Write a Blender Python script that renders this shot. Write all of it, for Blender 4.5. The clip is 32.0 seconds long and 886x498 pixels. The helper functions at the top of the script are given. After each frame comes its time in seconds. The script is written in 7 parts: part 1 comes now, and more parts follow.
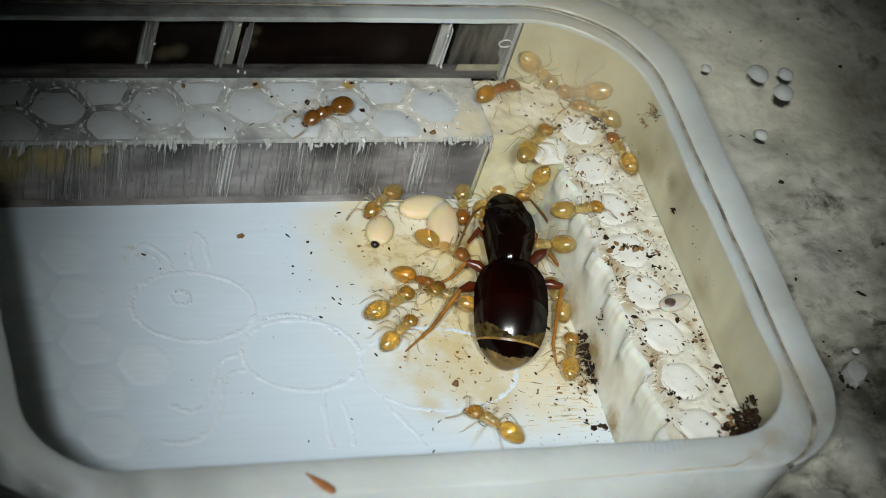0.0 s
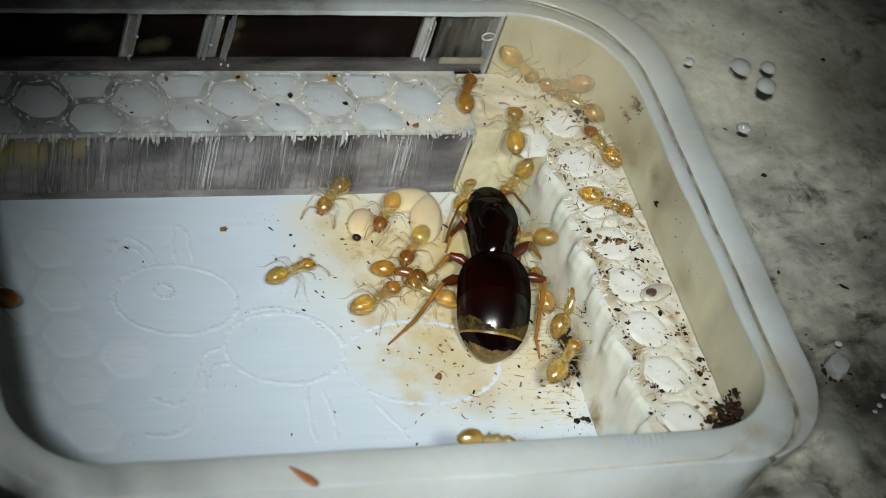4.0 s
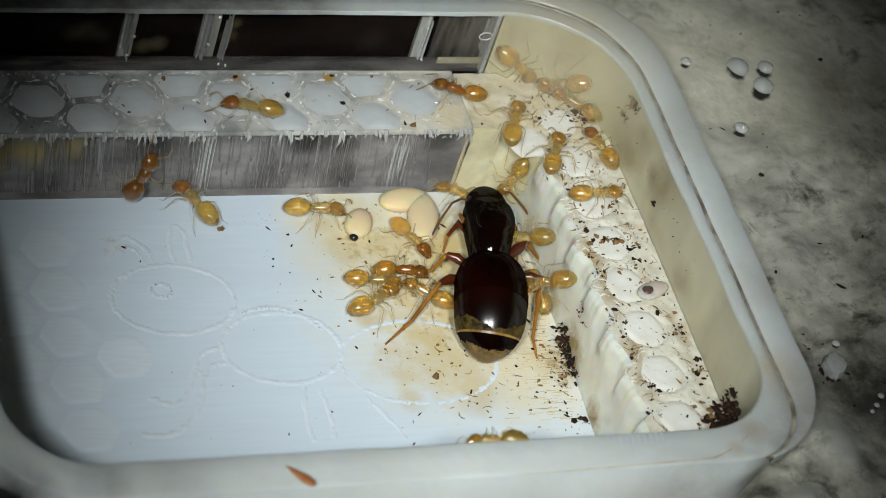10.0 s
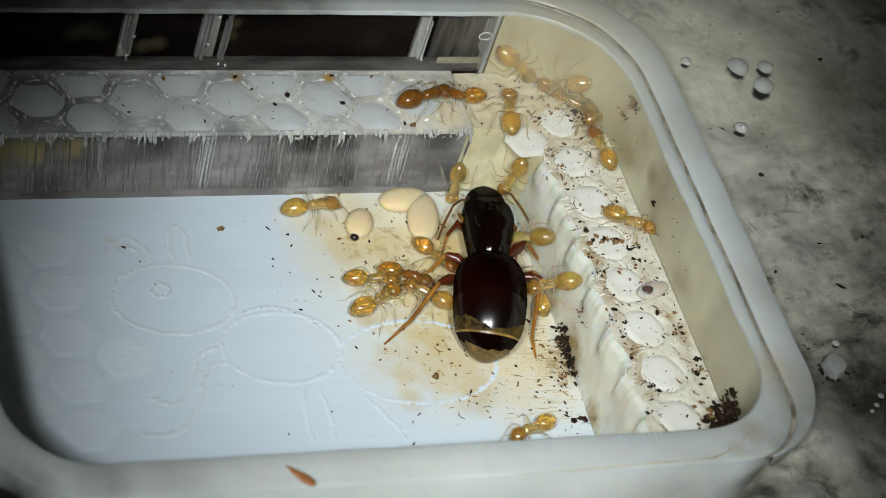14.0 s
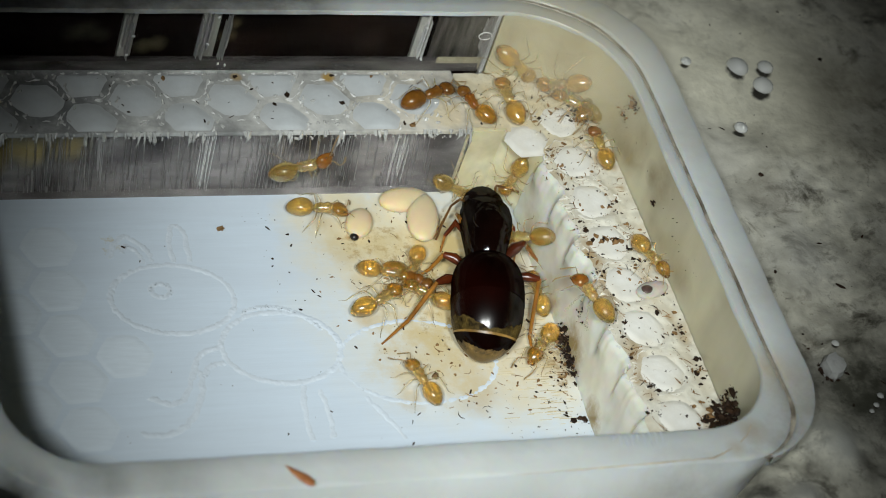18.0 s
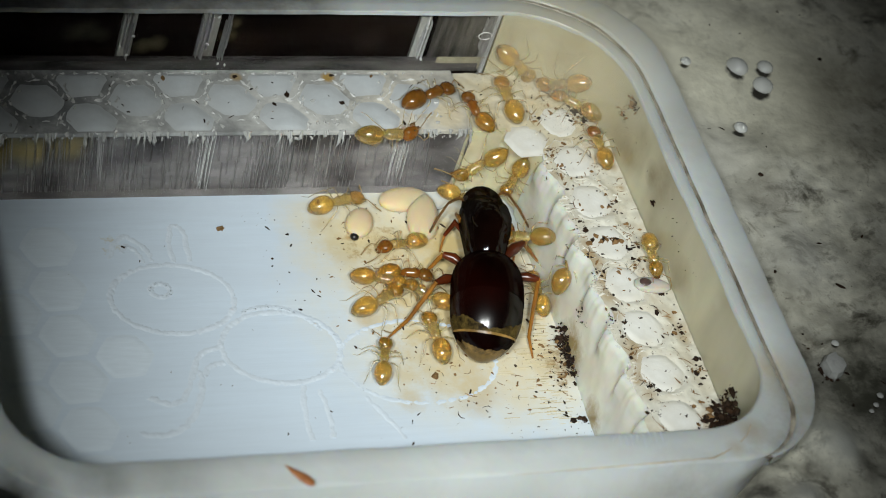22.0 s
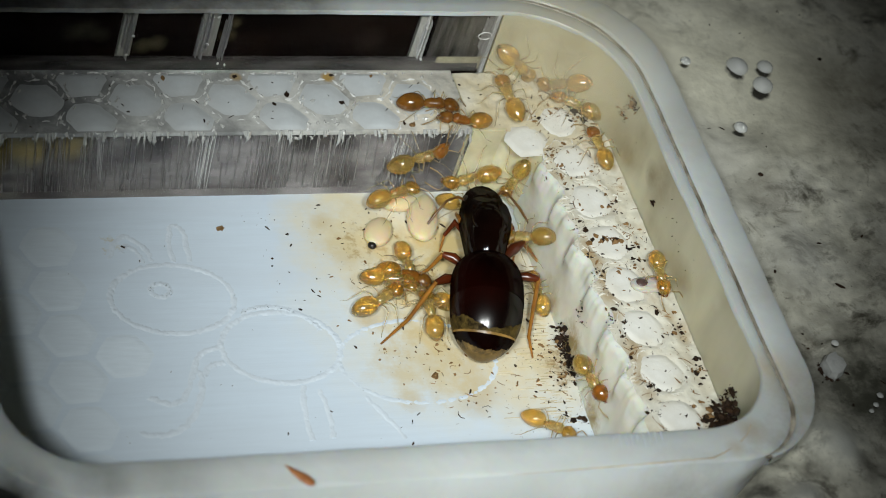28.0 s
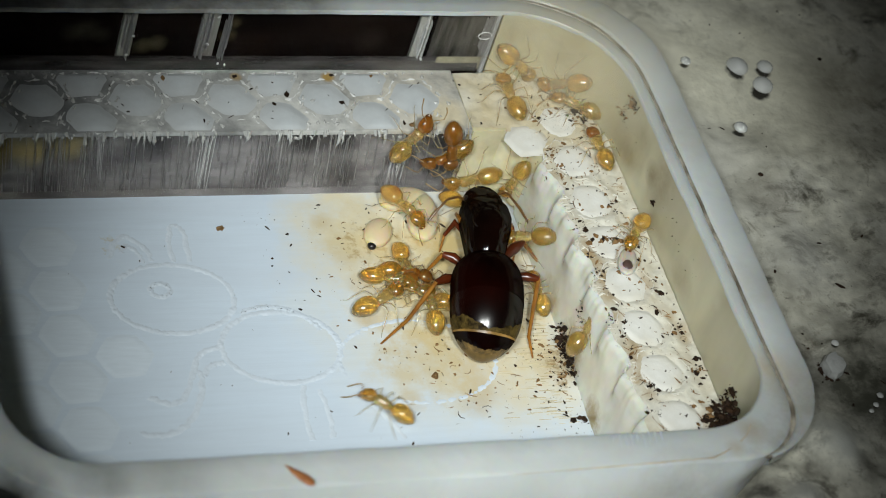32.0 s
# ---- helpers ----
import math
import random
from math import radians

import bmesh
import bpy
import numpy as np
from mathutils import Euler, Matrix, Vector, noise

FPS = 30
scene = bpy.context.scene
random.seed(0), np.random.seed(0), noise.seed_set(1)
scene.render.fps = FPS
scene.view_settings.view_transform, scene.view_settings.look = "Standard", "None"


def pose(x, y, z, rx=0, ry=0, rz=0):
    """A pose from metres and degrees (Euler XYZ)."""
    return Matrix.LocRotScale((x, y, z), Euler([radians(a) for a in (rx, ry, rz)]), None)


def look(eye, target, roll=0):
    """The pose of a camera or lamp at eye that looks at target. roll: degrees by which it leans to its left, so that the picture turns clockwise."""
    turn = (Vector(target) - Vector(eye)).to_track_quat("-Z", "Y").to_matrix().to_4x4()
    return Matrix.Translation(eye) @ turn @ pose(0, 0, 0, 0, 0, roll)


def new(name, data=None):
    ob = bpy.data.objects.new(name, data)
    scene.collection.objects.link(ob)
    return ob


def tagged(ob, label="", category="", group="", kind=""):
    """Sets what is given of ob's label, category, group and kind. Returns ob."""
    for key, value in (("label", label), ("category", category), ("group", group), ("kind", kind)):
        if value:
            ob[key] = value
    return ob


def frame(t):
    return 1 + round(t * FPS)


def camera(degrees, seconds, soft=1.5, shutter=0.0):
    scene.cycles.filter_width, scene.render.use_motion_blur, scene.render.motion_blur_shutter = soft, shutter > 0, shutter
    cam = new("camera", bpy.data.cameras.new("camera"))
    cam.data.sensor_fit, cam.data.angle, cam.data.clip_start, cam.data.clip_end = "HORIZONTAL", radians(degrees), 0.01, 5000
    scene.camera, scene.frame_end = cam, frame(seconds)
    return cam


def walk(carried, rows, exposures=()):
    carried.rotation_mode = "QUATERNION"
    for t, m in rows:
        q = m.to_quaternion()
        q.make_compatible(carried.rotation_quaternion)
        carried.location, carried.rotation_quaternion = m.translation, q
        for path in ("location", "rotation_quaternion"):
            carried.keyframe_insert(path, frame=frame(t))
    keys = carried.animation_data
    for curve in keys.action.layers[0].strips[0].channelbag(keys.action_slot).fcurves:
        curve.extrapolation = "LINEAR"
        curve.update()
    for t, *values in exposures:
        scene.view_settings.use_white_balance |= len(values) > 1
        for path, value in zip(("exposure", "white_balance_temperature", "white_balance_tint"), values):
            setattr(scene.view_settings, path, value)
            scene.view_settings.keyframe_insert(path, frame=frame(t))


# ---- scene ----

MM = 0.001

# camera: a macro lens on a stand, nudged during the first seconds
cam = camera(19.766, 32.0, soft=1.0, shutter=0.8)
BASE = Matrix(((0.93080768, 0.02552241, -0.36461716, -18.29368552 * MM),
               (-0.26433649, 0.73595724, -0.6232922, -53.61422737 * MM),
               (0.25243472, 0.67654678, 0.69178115, 61.03879515 * MM),
               (0, 0, 0, 1)))


def aim(right, up):
    """The stand's pose turned a little to its right and up, in degrees."""
    return BASE @ pose(0, 0, 0, up, -right, 0)


walk(cam, [(0.0, aim(-0.446, 0.166)), (0.25, aim(-0.440, 0.158)), (0.5, aim(-0.421, 0.136)), (1.0, aim(-0.288, 0.102)),
           (1.5, aim(-0.165, 0.036)), (2.0, aim(-0.118, 0.025)), (2.5, aim(-0.098, 0.022)), (3.0, aim(-0.076, 0.016)),
           (3.5, aim(-0.070, 0.012)), (5.5, aim(-0.034, 0.008)), (7.0, aim(-0.017, 0.006)), (9.0, aim(-0.006, 0.003)),
           (13.0, aim(0, 0)), (20.0, aim(0.010, -0.003)), (32.0, aim(0.014, -0.008))])

cam.data.dof.use_dof, cam.data.dof.focus_distance, cam.data.dof.aperture_fstop = True, 86.0 * MM, 140

# light: the two small lamps of the microscope, either side of its lens, in a dark room
world = bpy.data.worlds.new("room")
world.use_nodes = True
world.node_tree.nodes["Background"].inputs[0].default_value = (0.75, 0.85, 1.0, 1)
world.node_tree.nodes["Background"].inputs[1].default_value = 0.003
scene.world = world
for side in (-1, 1):
    lamp_data = bpy.data.lights.new("microscope_lamp", "SPOT")
    lamp_data.energy, lamp_data.color = 0.212, (0.95, 0.99, 0.96)
    lamp_data.spot_size, lamp_data.spot_blend, lamp_data.shadow_soft_size = radians(21.4), 1.0, 4.0 * MM
    lamp = new("microscope_lamp", lamp_data)
    lamp.matrix_world = look(((-17 + 9.5 * side) * MM, (-53 - 2.7 * side) * MM, (64 + 2.6 * side) * MM), ((14.2 + 2.6 * side) * MM, (-0.1 + 2.8 * side) * MM, 0))
scene.view_settings.exposure = 0.0


# ---- materials ----
def wire(tree, a, b):
    tree.links.new(a, b)


def surface(name, colour, rough=0.5, vary=0.15, grain=2.0, coarse=0.35, bump=0.1, bump_scale=8.0, tint=None,
            metal=0.0, clear=0.0, sss=0.0, sss_radius=0.3, coat=0.0, stretch=(1, 1, 1), island=False, ior=1.5, amount=0.5, spec=0.5, coat_rough=0.08, relief=0.05, coat_ior=1.5):
    """A painted or natural surface: two scales of noise in colour, fine bump. Sizes are in millimetres."""
    m = bpy.data.materials.new(name)
    m.use_nodes = True
    t = m.node_tree
    b = t.nodes["Principled BSDF"]
    tex = t.nodes.new("ShaderNodeTexCoord")
    scale = t.nodes.new("ShaderNodeMapping")
    scale.inputs["Scale"].default_value = [1000 * s for s in stretch]
    wire(t, tex.outputs["Object"], scale.inputs["Vector"])
    info = t.nodes.new("ShaderNodeObjectInfo")
    fine, broad = t.nodes.new("ShaderNodeTexNoise"), t.nodes.new("ShaderNodeTexNoise")
    for n, s, d in ((fine, grain, 5), (broad, coarse, 3)):
        n.inputs["Scale"].default_value, n.inputs["Detail"].default_value = s, d
        n.noise_dimensions = "4D"
        wire(t, scale.outputs[0], n.inputs["Vector"])
        wire(t, info.outputs["Random"], n.inputs["W"])
    r1, r2, r3 = (t.nodes.new("ShaderNodeValToRGB") for _ in range(3))
    dark = [c * (1 - vary) for c in colour]
    lite = [min(1, c * (1 + vary)) for c in colour]
    r1.color_ramp.elements[0].color, r1.color_ramp.elements[1].color = (*dark, 1), (*lite, 1)
    r1.color_ramp.elements[0].position, r1.color_ramp.elements[1].position = 0.3, 0.7
    wire(t, fine.outputs["Fac"], r1.inputs[0])
    out = r1.outputs[0]
    if tint:
        r2.color_ramp.elements[0].position, r2.color_ramp.elements[1].position = 0.42, 0.68
        r2.color_ramp.elements[0].color, r2.color_ramp.elements[1].color = (0, 0, 0, 1), (amount, amount, amount, 1)
        wire(t, broad.outputs["Fac"], r2.inputs[0])
        mix = t.nodes.new("ShaderNodeMix")
        mix.data_type = "RGBA"
        wire(t, r2.outputs[0], mix.inputs["Factor"])
        wire(t, out, mix.inputs["A"])
        mix.inputs["B"].default_value = (*tint, 1)
        out = mix.outputs["Result"]
    wire(t, out, b.inputs["Base Color"])
    r3.color_ramp.elements[0].color = (max(0.02, rough - 0.06),) * 3 + (1,)
    r3.color_ramp.elements[1].color = (min(1, rough + 0.06),) * 3 + (1,)
    wire(t, broad.outputs["Fac"], r3.inputs[0])
    wire(t, r3.outputs[0], b.inputs["Roughness"])
    b.inputs["Metallic"].default_value = metal
    b.inputs["IOR"].default_value = ior
    b.inputs["Transmission Weight"].default_value = clear
    b.inputs["Coat Weight"].default_value = coat
    b.inputs["Coat Roughness"].default_value = coat_rough
    b.inputs["Coat IOR"].default_value = coat_ior
    b.inputs["Specular IOR Level"].default_value = spec
    if sss:
        b.inputs["Subsurface Weight"].default_value = sss
        b.inputs["Subsurface Radius"].default_value = (1.0, 0.55, 0.2)
        b.inputs["Subsurface Scale"].default_value = sss_radius * MM
    if bump:
        n = t.nodes.new("ShaderNodeTexNoise")
        n.inputs["Scale"].default_value, n.inputs["Detail"].default_value = bump_scale, 4
        wire(t, scale.outputs[0], n.inputs["Vector"])
        bm = t.nodes.new("ShaderNodeBump")
        bm.inputs["Strength"].default_value, bm.inputs["Distance"].default_value = bump, relief * MM
        wire(t, n.outputs["Fac"], bm.inputs["Height"])
        wire(t, bm.outputs[0], b.inputs["Normal"])
    return m


M = {}
M["wall"] = surface("milky_plastic", (0.56, 0.53, 0.375), 0.32, 0.08, 1.2, 0.4, 0.2, 2.5, (0.38, 0.345, 0.235), amount=0.7, stretch=(1, 1, 0.35), sss=0.3, sss_radius=0.8)
M["rim"] = surface("pale_rim_plastic", (0.545, 0.58, 0.58), 0.34, 0.07, 1.2, 0.3, 0.25, 2.5, (0.47, 0.495, 0.49), amount=0.8, sss=0.3, sss_radius=0.6)
M["ridge"] = surface("white_ridge", (0.655, 0.735, 0.82), 0.2, 0.06, 3, 0.8, 0.9, 5, (0.60, 0.68, 0.765), relief=0.03)
M["groove"] = surface("dirty_groove", (0.33, 0.30, 0.245), 0.4, 0.5, 2.2, 0.9, 0.6, 6, (0.10, 0.08, 0.055), amount=0.95)
M["pad"] = surface("white_floor_cell", (0.675, 0.765, 0.85), 0.4, 0.04, 3, 0.8, 0.2, 4, (0.63, 0.715, 0.80), stretch=(0.3, 2.0, 1), amount=0.6)
M["crease"] = surface("brown_dirt_line", (0.45, 0.38, 0.26), 0.5, 0.4, 2, 0.8, 0.2, 6, (0.56, 0.53, 0.46), amount=0.9)
M["sheet"] = surface("bluish_white_sheet", (0.625, 0.725, 0.83), 0.36, 0.035, 2.5, 0.2, 0.08, 8, (0.585, 0.665, 0.755), stretch=(0.16, 2.2, 1), amount=0.7)


def stained(m, spots, size=0.8, low=0.10, high=0.60):
    """Adds nest stains, and in places painted shade, to a surface: rows of (x, y, radius, strength, colour, z) in
    millimetres.
    """
    t = m.node_tree
    b = t.nodes["Principled BSDF"]
    link = b.inputs["Base Color"].links[0]
    base = link.from_socket
    scale = next(n for n in t.nodes if n.bl_idname == "ShaderNodeMapping")
    tex = next(n for n in t.nodes if n.bl_idname == "ShaderNodeTexCoord")
    big = t.nodes.new("ShaderNodeVectorMath")
    big.operation = "SCALE"
    big.inputs["Scale"].default_value = 1000
    wire(t, tex.outputs["Object"], big.inputs[0])
    cloud = t.nodes.new("ShaderNodeTexNoise")
    cloud.inputs["Scale"].default_value, cloud.inputs["Detail"].default_value, cloud.inputs["Roughness"].default_value = size, 9, 0.7
    wire(t, big.outputs[0], cloud.inputs["Vector"])
    for x, y, r, k, colour, *z in spots:
        gap = t.nodes.new("ShaderNodeVectorMath")
        gap.operation = "DISTANCE"
        gap.inputs[1].default_value = (x, y, z[0] if z else 0)
        wire(t, big.outputs[0], gap.inputs[0])
        near = t.nodes.new("ShaderNodeMapRange")
        near.inputs["From Min"].default_value, near.inputs["From Max"].default_value = r, 0.2 * r
        wire(t, gap.outputs["Value"], near.inputs["Value"])
        add = t.nodes.new("ShaderNodeMath")
        add.operation = "MULTIPLY"
        wire(t, cloud.outputs["Fac"], add.inputs[0])
        wire(t, near.outputs["Result"], add.inputs[1])
        edge = t.nodes.new("ShaderNodeMapRange")
        edge.inputs["From Min"].default_value, edge.inputs["From Max"].default_value = low, high
        edge.inputs["To Max"].default_value = k
        wire(t, add.outputs[0], edge.inputs["Value"])
        mix = t.nodes.new("ShaderNodeMix")
        mix.data_type = "RGBA"
        wire(t, edge.outputs["Result"], mix.inputs["Factor"])
        wire(t, base, mix.inputs["A"])
        mix.inputs["B"].default_value = (*colour, 1)
        base = mix.outputs["Result"]
    wire(t, base, b.inputs["Base Color"])


stained(M["sheet"], [(13.8, -1.0, 8.0, 0.85, (0.74, 0.68, 0.49)), (15.4, -3.8, 4.2, 0.8, (0.68, 0.59, 0.39)), (10.6, 2.4, 3.4, 0.6, (0.68, 0.60, 0.40)), (12.2, 2.6, 5.2, 0.8, (0.73, 0.66, 0.45)),
                     (16.6, -4.0, 1.3, 0.7, (0.46, 0.35, 0.17)), (12.0, -3.6, 1.4, 0.5, (0.58, 0.48, 0.27))])
rng = random.Random(77)
stained(M["sheet"], [(rng.uniform(9.6, 16.6), rng.uniform(-6.0, 3.2), rng.uniform(0.5, 1.3), rng.uniform(0.3, 0.6), (0.50, 0.39, 0.20)) for _ in range(16)])
stained(M["sheet"], [(14.0, -0.5, 8.0, 0.85, (0.62, 0.50, 0.25)), (12.0, -3.8, 4.5, 0.65, (0.60, 0.49, 0.26)), (11.0, 2.2, 4.0, 0.6, (0.62, 0.52, 0.29)), (14.6, 1.6, 3.6, 0.8, (0.58, 0.45, 0.20))], 0.9, 0.32, 0.55)
stained(M["sheet"], [(14.2, -1.5, 7.5, 0.9, (0.40, 0.28, 0.11)), (11.5, 1.5, 5.0, 0.8, (0.42, 0.30, 0.13)), (2.2, 1.9, 1.5, 0.7, (0.50, 0.44, 0.27)), (16.7, -4.2, 3.2, 0.9, (0.30, 0.20, 0.08))], 2.4, 0.50, 0.62)
# Grey spots along the back rim: clear plastic, and lamp falloff painted in.
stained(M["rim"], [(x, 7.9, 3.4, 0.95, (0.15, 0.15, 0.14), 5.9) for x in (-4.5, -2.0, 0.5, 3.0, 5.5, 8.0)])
# Beige, brown and grey marks; both near-black spots paint shade outside the front-left corner.
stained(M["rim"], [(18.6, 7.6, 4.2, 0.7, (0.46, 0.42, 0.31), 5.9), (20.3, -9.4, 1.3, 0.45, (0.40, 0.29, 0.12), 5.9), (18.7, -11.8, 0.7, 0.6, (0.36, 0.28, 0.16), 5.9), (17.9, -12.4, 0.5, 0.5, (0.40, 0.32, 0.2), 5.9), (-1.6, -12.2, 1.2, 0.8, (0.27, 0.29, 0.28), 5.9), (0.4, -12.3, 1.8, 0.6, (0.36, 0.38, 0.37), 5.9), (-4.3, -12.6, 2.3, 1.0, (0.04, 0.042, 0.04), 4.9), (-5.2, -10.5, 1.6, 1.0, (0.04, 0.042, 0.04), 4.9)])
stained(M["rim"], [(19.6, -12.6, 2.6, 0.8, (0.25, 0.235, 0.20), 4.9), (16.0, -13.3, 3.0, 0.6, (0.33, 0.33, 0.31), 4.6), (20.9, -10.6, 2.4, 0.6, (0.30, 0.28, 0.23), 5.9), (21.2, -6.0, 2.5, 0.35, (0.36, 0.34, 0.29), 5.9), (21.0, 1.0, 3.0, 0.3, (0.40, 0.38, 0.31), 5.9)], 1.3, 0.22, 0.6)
rng = random.Random(41)
stained(M["wall"], [(18.3, 5.8, 5.0, 0.9, (0.50, 0.44, 0.26), 4.5), (19.95, 0.3, 0.7, 0.8, (0.20, 0.15, 0.07), 4.7)] + [(19.95, rng.uniform(-8.5, 3), rng.uniform(0.4, 1.2), rng.uniform(0.25, 0.6), rng.choice(((0.24, 0.19, 0.10), (0.60, 0.57, 0.45))), rng.uniform(3.3, 5.4)) for _ in range(16)])
stained(M["wall"], [(18.6, 6.4, 1.6, 0.5, (0.26, 0.20, 0.10), 4.8), (17.0, 7.0, 1.2, 0.35, (0.28, 0.22, 0.12), 5.0)])
M["ledge"] = surface("cloudy_resin", (0.65, 0.635, 0.55), 0.16, 0.16, 3.5, 1.3, 0.5, 3.0, (0.54, 0.48, 0.36), amount=0.75, relief=0.07)
stained(M["ledge"], [(16.8, 5.0, 4.6, 0.95, (0.60, 0.52, 0.33), 3.09)] + [(18.29, 2.56 - 1.92 * j, 1.25, 0.95, (0.80, 0.80, 0.76), 3.09) for j in range(7)] + [(x, y, 0.95, 0.7, (0.76, 0.74, 0.65), 3.09) for x, y in ((16.75, 3.75), (16.63, 5.44), (18.29, 4.48), (14.97, 5.7))])
stained(M["ledge"], [(rng.choice((17.4, 17.6, 19.1, 19.5)) + rng.uniform(-0.2, 0.2), rng.uniform(-9.5, 3.5), rng.uniform(0.25, 0.7), 0.75, (0.38, 0.28, 0.15), 3.09) for _ in range(26)])
M["cream"] = surface("cream_resin", (0.70, 0.66, 0.47), 0.2, 0.16, 1.6, 0.6, 0.3, 1.5, (0.50, 0.43, 0.23), amount=0.85, sss=0.3, sss_radius=0.8)
M["web_white"] = surface("glossy_white_web", (0.70, 0.69, 0.63), 0.12, 0.2, 3.0, 1.0, 0.5, 4, (0.55, 0.50, 0.40), amount=0.7, relief=0.06)
M["scored"] = surface("tan_scratch", (0.52, 0.44, 0.27), 0.5, 0.3, 3.0, 1.0, 0.2, 8, (0.68, 0.62, 0.46), amount=0.8)
M["cell"] = surface("white_cell", (0.68, 0.67, 0.61), 0.35, 0.08, 2.5, 0.8, 0.5, 3, (0.58, 0.54, 0.43), amount=0.6)
stained(M["cell"], [(0, 0, 1.2, 1.0, (0.79, 0.795, 0.765))])
M["cell_blue"] = surface("frosted_cell", (0.49, 0.51, 0.515), 0.45, 0.10, 1.5, 0.8, 0.3, 3, (0.40, 0.42, 0.425), amount=0.6)
stained(M["cell_blue"], [(0, 0, 1.15, 1.0, (0.56, 0.60, 0.62))])
M["face"] = surface("white_resin_face", (0.76, 0.75, 0.66), 0.14, 0.06, 2.0, 0.6, 0.12, 1.6, (0.70, 0.67, 0.55), amount=0.6, relief=0.05, sss=0.5, sss_radius=1.2)
stained(M["face"], [(17.0, -3.6, 2.0, 0.95, (0.36, 0.26, 0.11), 0.1), (17.0, -6.5, 1.3, 0.9, (0.38, 0.28, 0.13), 0.1), (17.0, -1.2, 1.6, 0.7, (0.46, 0.36, 0.18), 0.1), (17.0, 1.5, 2.0, 0.6, (0.56, 0.48, 0.28), 0.4), (17.0, -8.5, 1.6, 0.6, (0.50, 0.42, 0.25), 0.1)], 1.8, 0.22, 0.5)
M["web"] = surface("clear_web", (0.42, 0.43, 0.42), 0.12, 0.35, 2.5, 0.9, 1.0, 2.2, (0.17, 0.172, 0.17), amount=0.85)
# Milky patches on the right; the dark left end paints the light's falloff.
stained(M["web"], [(13.0, 5.6, 4.5, 0.9, (0.64, 0.61, 0.53), 3.06), (8.6, 5.6, 3.6, 0.85, (0.60, 0.60, 0.57), 3.06), (5.2, 5.6, 2.6, 0.6, (0.50, 0.51, 0.50), 3.06), (0.5, 5.6, 3.6, 0.8, (0.14, 0.145, 0.15), 3.06)], 1.6, 0.18, 0.52)
stained(M["web"], [(10.3, 6.8, 0.35, 1.0, (0.45, 0.30, 0.10), 3.06), (7.0, 6.8, 0.3, 0.8, (0.40, 0.28, 0.12), 3.06), (14.2, 5.0, 1.2, 0.7, (0.66, 0.58, 0.40), 3.06)], 1.5, 0.1, 0.4)
M["clear"] = surface("clear_panel", (0.95, 0.95, 0.95), 0.06, 0.02, 1, 0.3, 0, 3, clear=1.0, ior=1.06)
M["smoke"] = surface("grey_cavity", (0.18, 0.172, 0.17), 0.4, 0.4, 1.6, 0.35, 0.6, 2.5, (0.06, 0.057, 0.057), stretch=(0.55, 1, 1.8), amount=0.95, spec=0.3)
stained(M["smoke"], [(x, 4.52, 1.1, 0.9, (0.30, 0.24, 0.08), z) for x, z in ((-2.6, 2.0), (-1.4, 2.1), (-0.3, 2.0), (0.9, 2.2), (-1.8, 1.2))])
# Upper row paints the recesses' shade under the ledge edge; lower row darkens the foot.
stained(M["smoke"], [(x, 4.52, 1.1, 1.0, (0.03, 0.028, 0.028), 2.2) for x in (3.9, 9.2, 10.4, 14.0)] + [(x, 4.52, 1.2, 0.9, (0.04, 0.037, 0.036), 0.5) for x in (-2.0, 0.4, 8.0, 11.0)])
# Pale colour paints glints on the ribs, streaks and window beads.
M["glint"] = surface("painted_glint_streak", (0.70, 0.71, 0.70), 0.10, 0.2, 2.0, 0.6, 0.5, 3, stretch=(2, 2, 0.3), clear=0.2, ior=1.5, coat=1.0, spec=0.8)
# Near-black paint stands in for the unlit hollow behind the window.
M["dark"] = surface("black_painted_cavity", (0.0016, 0.0008, 0.0005), 0.8, 0.7, 0.8, 0.3, 0.3, 4, (0.010, 0.006, 0.0045), stretch=(0.5, 1, 1.3), amount=0.7, spec=0.02)
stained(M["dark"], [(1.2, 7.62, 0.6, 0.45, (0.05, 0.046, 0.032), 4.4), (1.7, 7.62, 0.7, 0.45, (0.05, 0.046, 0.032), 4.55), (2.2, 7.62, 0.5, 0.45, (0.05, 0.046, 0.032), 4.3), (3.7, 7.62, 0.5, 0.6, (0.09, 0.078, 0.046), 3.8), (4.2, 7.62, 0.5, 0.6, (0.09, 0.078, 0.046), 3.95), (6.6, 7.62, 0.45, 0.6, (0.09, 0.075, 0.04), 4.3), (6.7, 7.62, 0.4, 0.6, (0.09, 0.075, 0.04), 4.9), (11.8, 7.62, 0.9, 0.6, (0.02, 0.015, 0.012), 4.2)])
M["rib"] = surface("clear_rib", (0.5, 0.51, 0.5), 0.15, 0.3, 2.0, 0.6, 0.5, 3, (0.3, 0.3, 0.29), stretch=(2, 2, 0.3), amount=0.8, clear=0.25, ior=1.4)
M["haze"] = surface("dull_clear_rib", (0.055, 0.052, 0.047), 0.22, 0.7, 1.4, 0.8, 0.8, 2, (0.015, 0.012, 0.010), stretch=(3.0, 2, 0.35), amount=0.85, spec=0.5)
M["column"] = surface("clear_column", (0.26, 0.26, 0.235), 0.2, 0.5, 1.0, 0.5, 0.9, 2, (0.08, 0.077, 0.066), stretch=(1.6, 2, 0.5), amount=0.9, spec=0.6)
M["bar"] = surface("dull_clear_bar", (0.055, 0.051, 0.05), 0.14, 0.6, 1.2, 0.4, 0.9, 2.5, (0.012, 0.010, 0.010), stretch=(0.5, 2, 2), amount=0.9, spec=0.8)
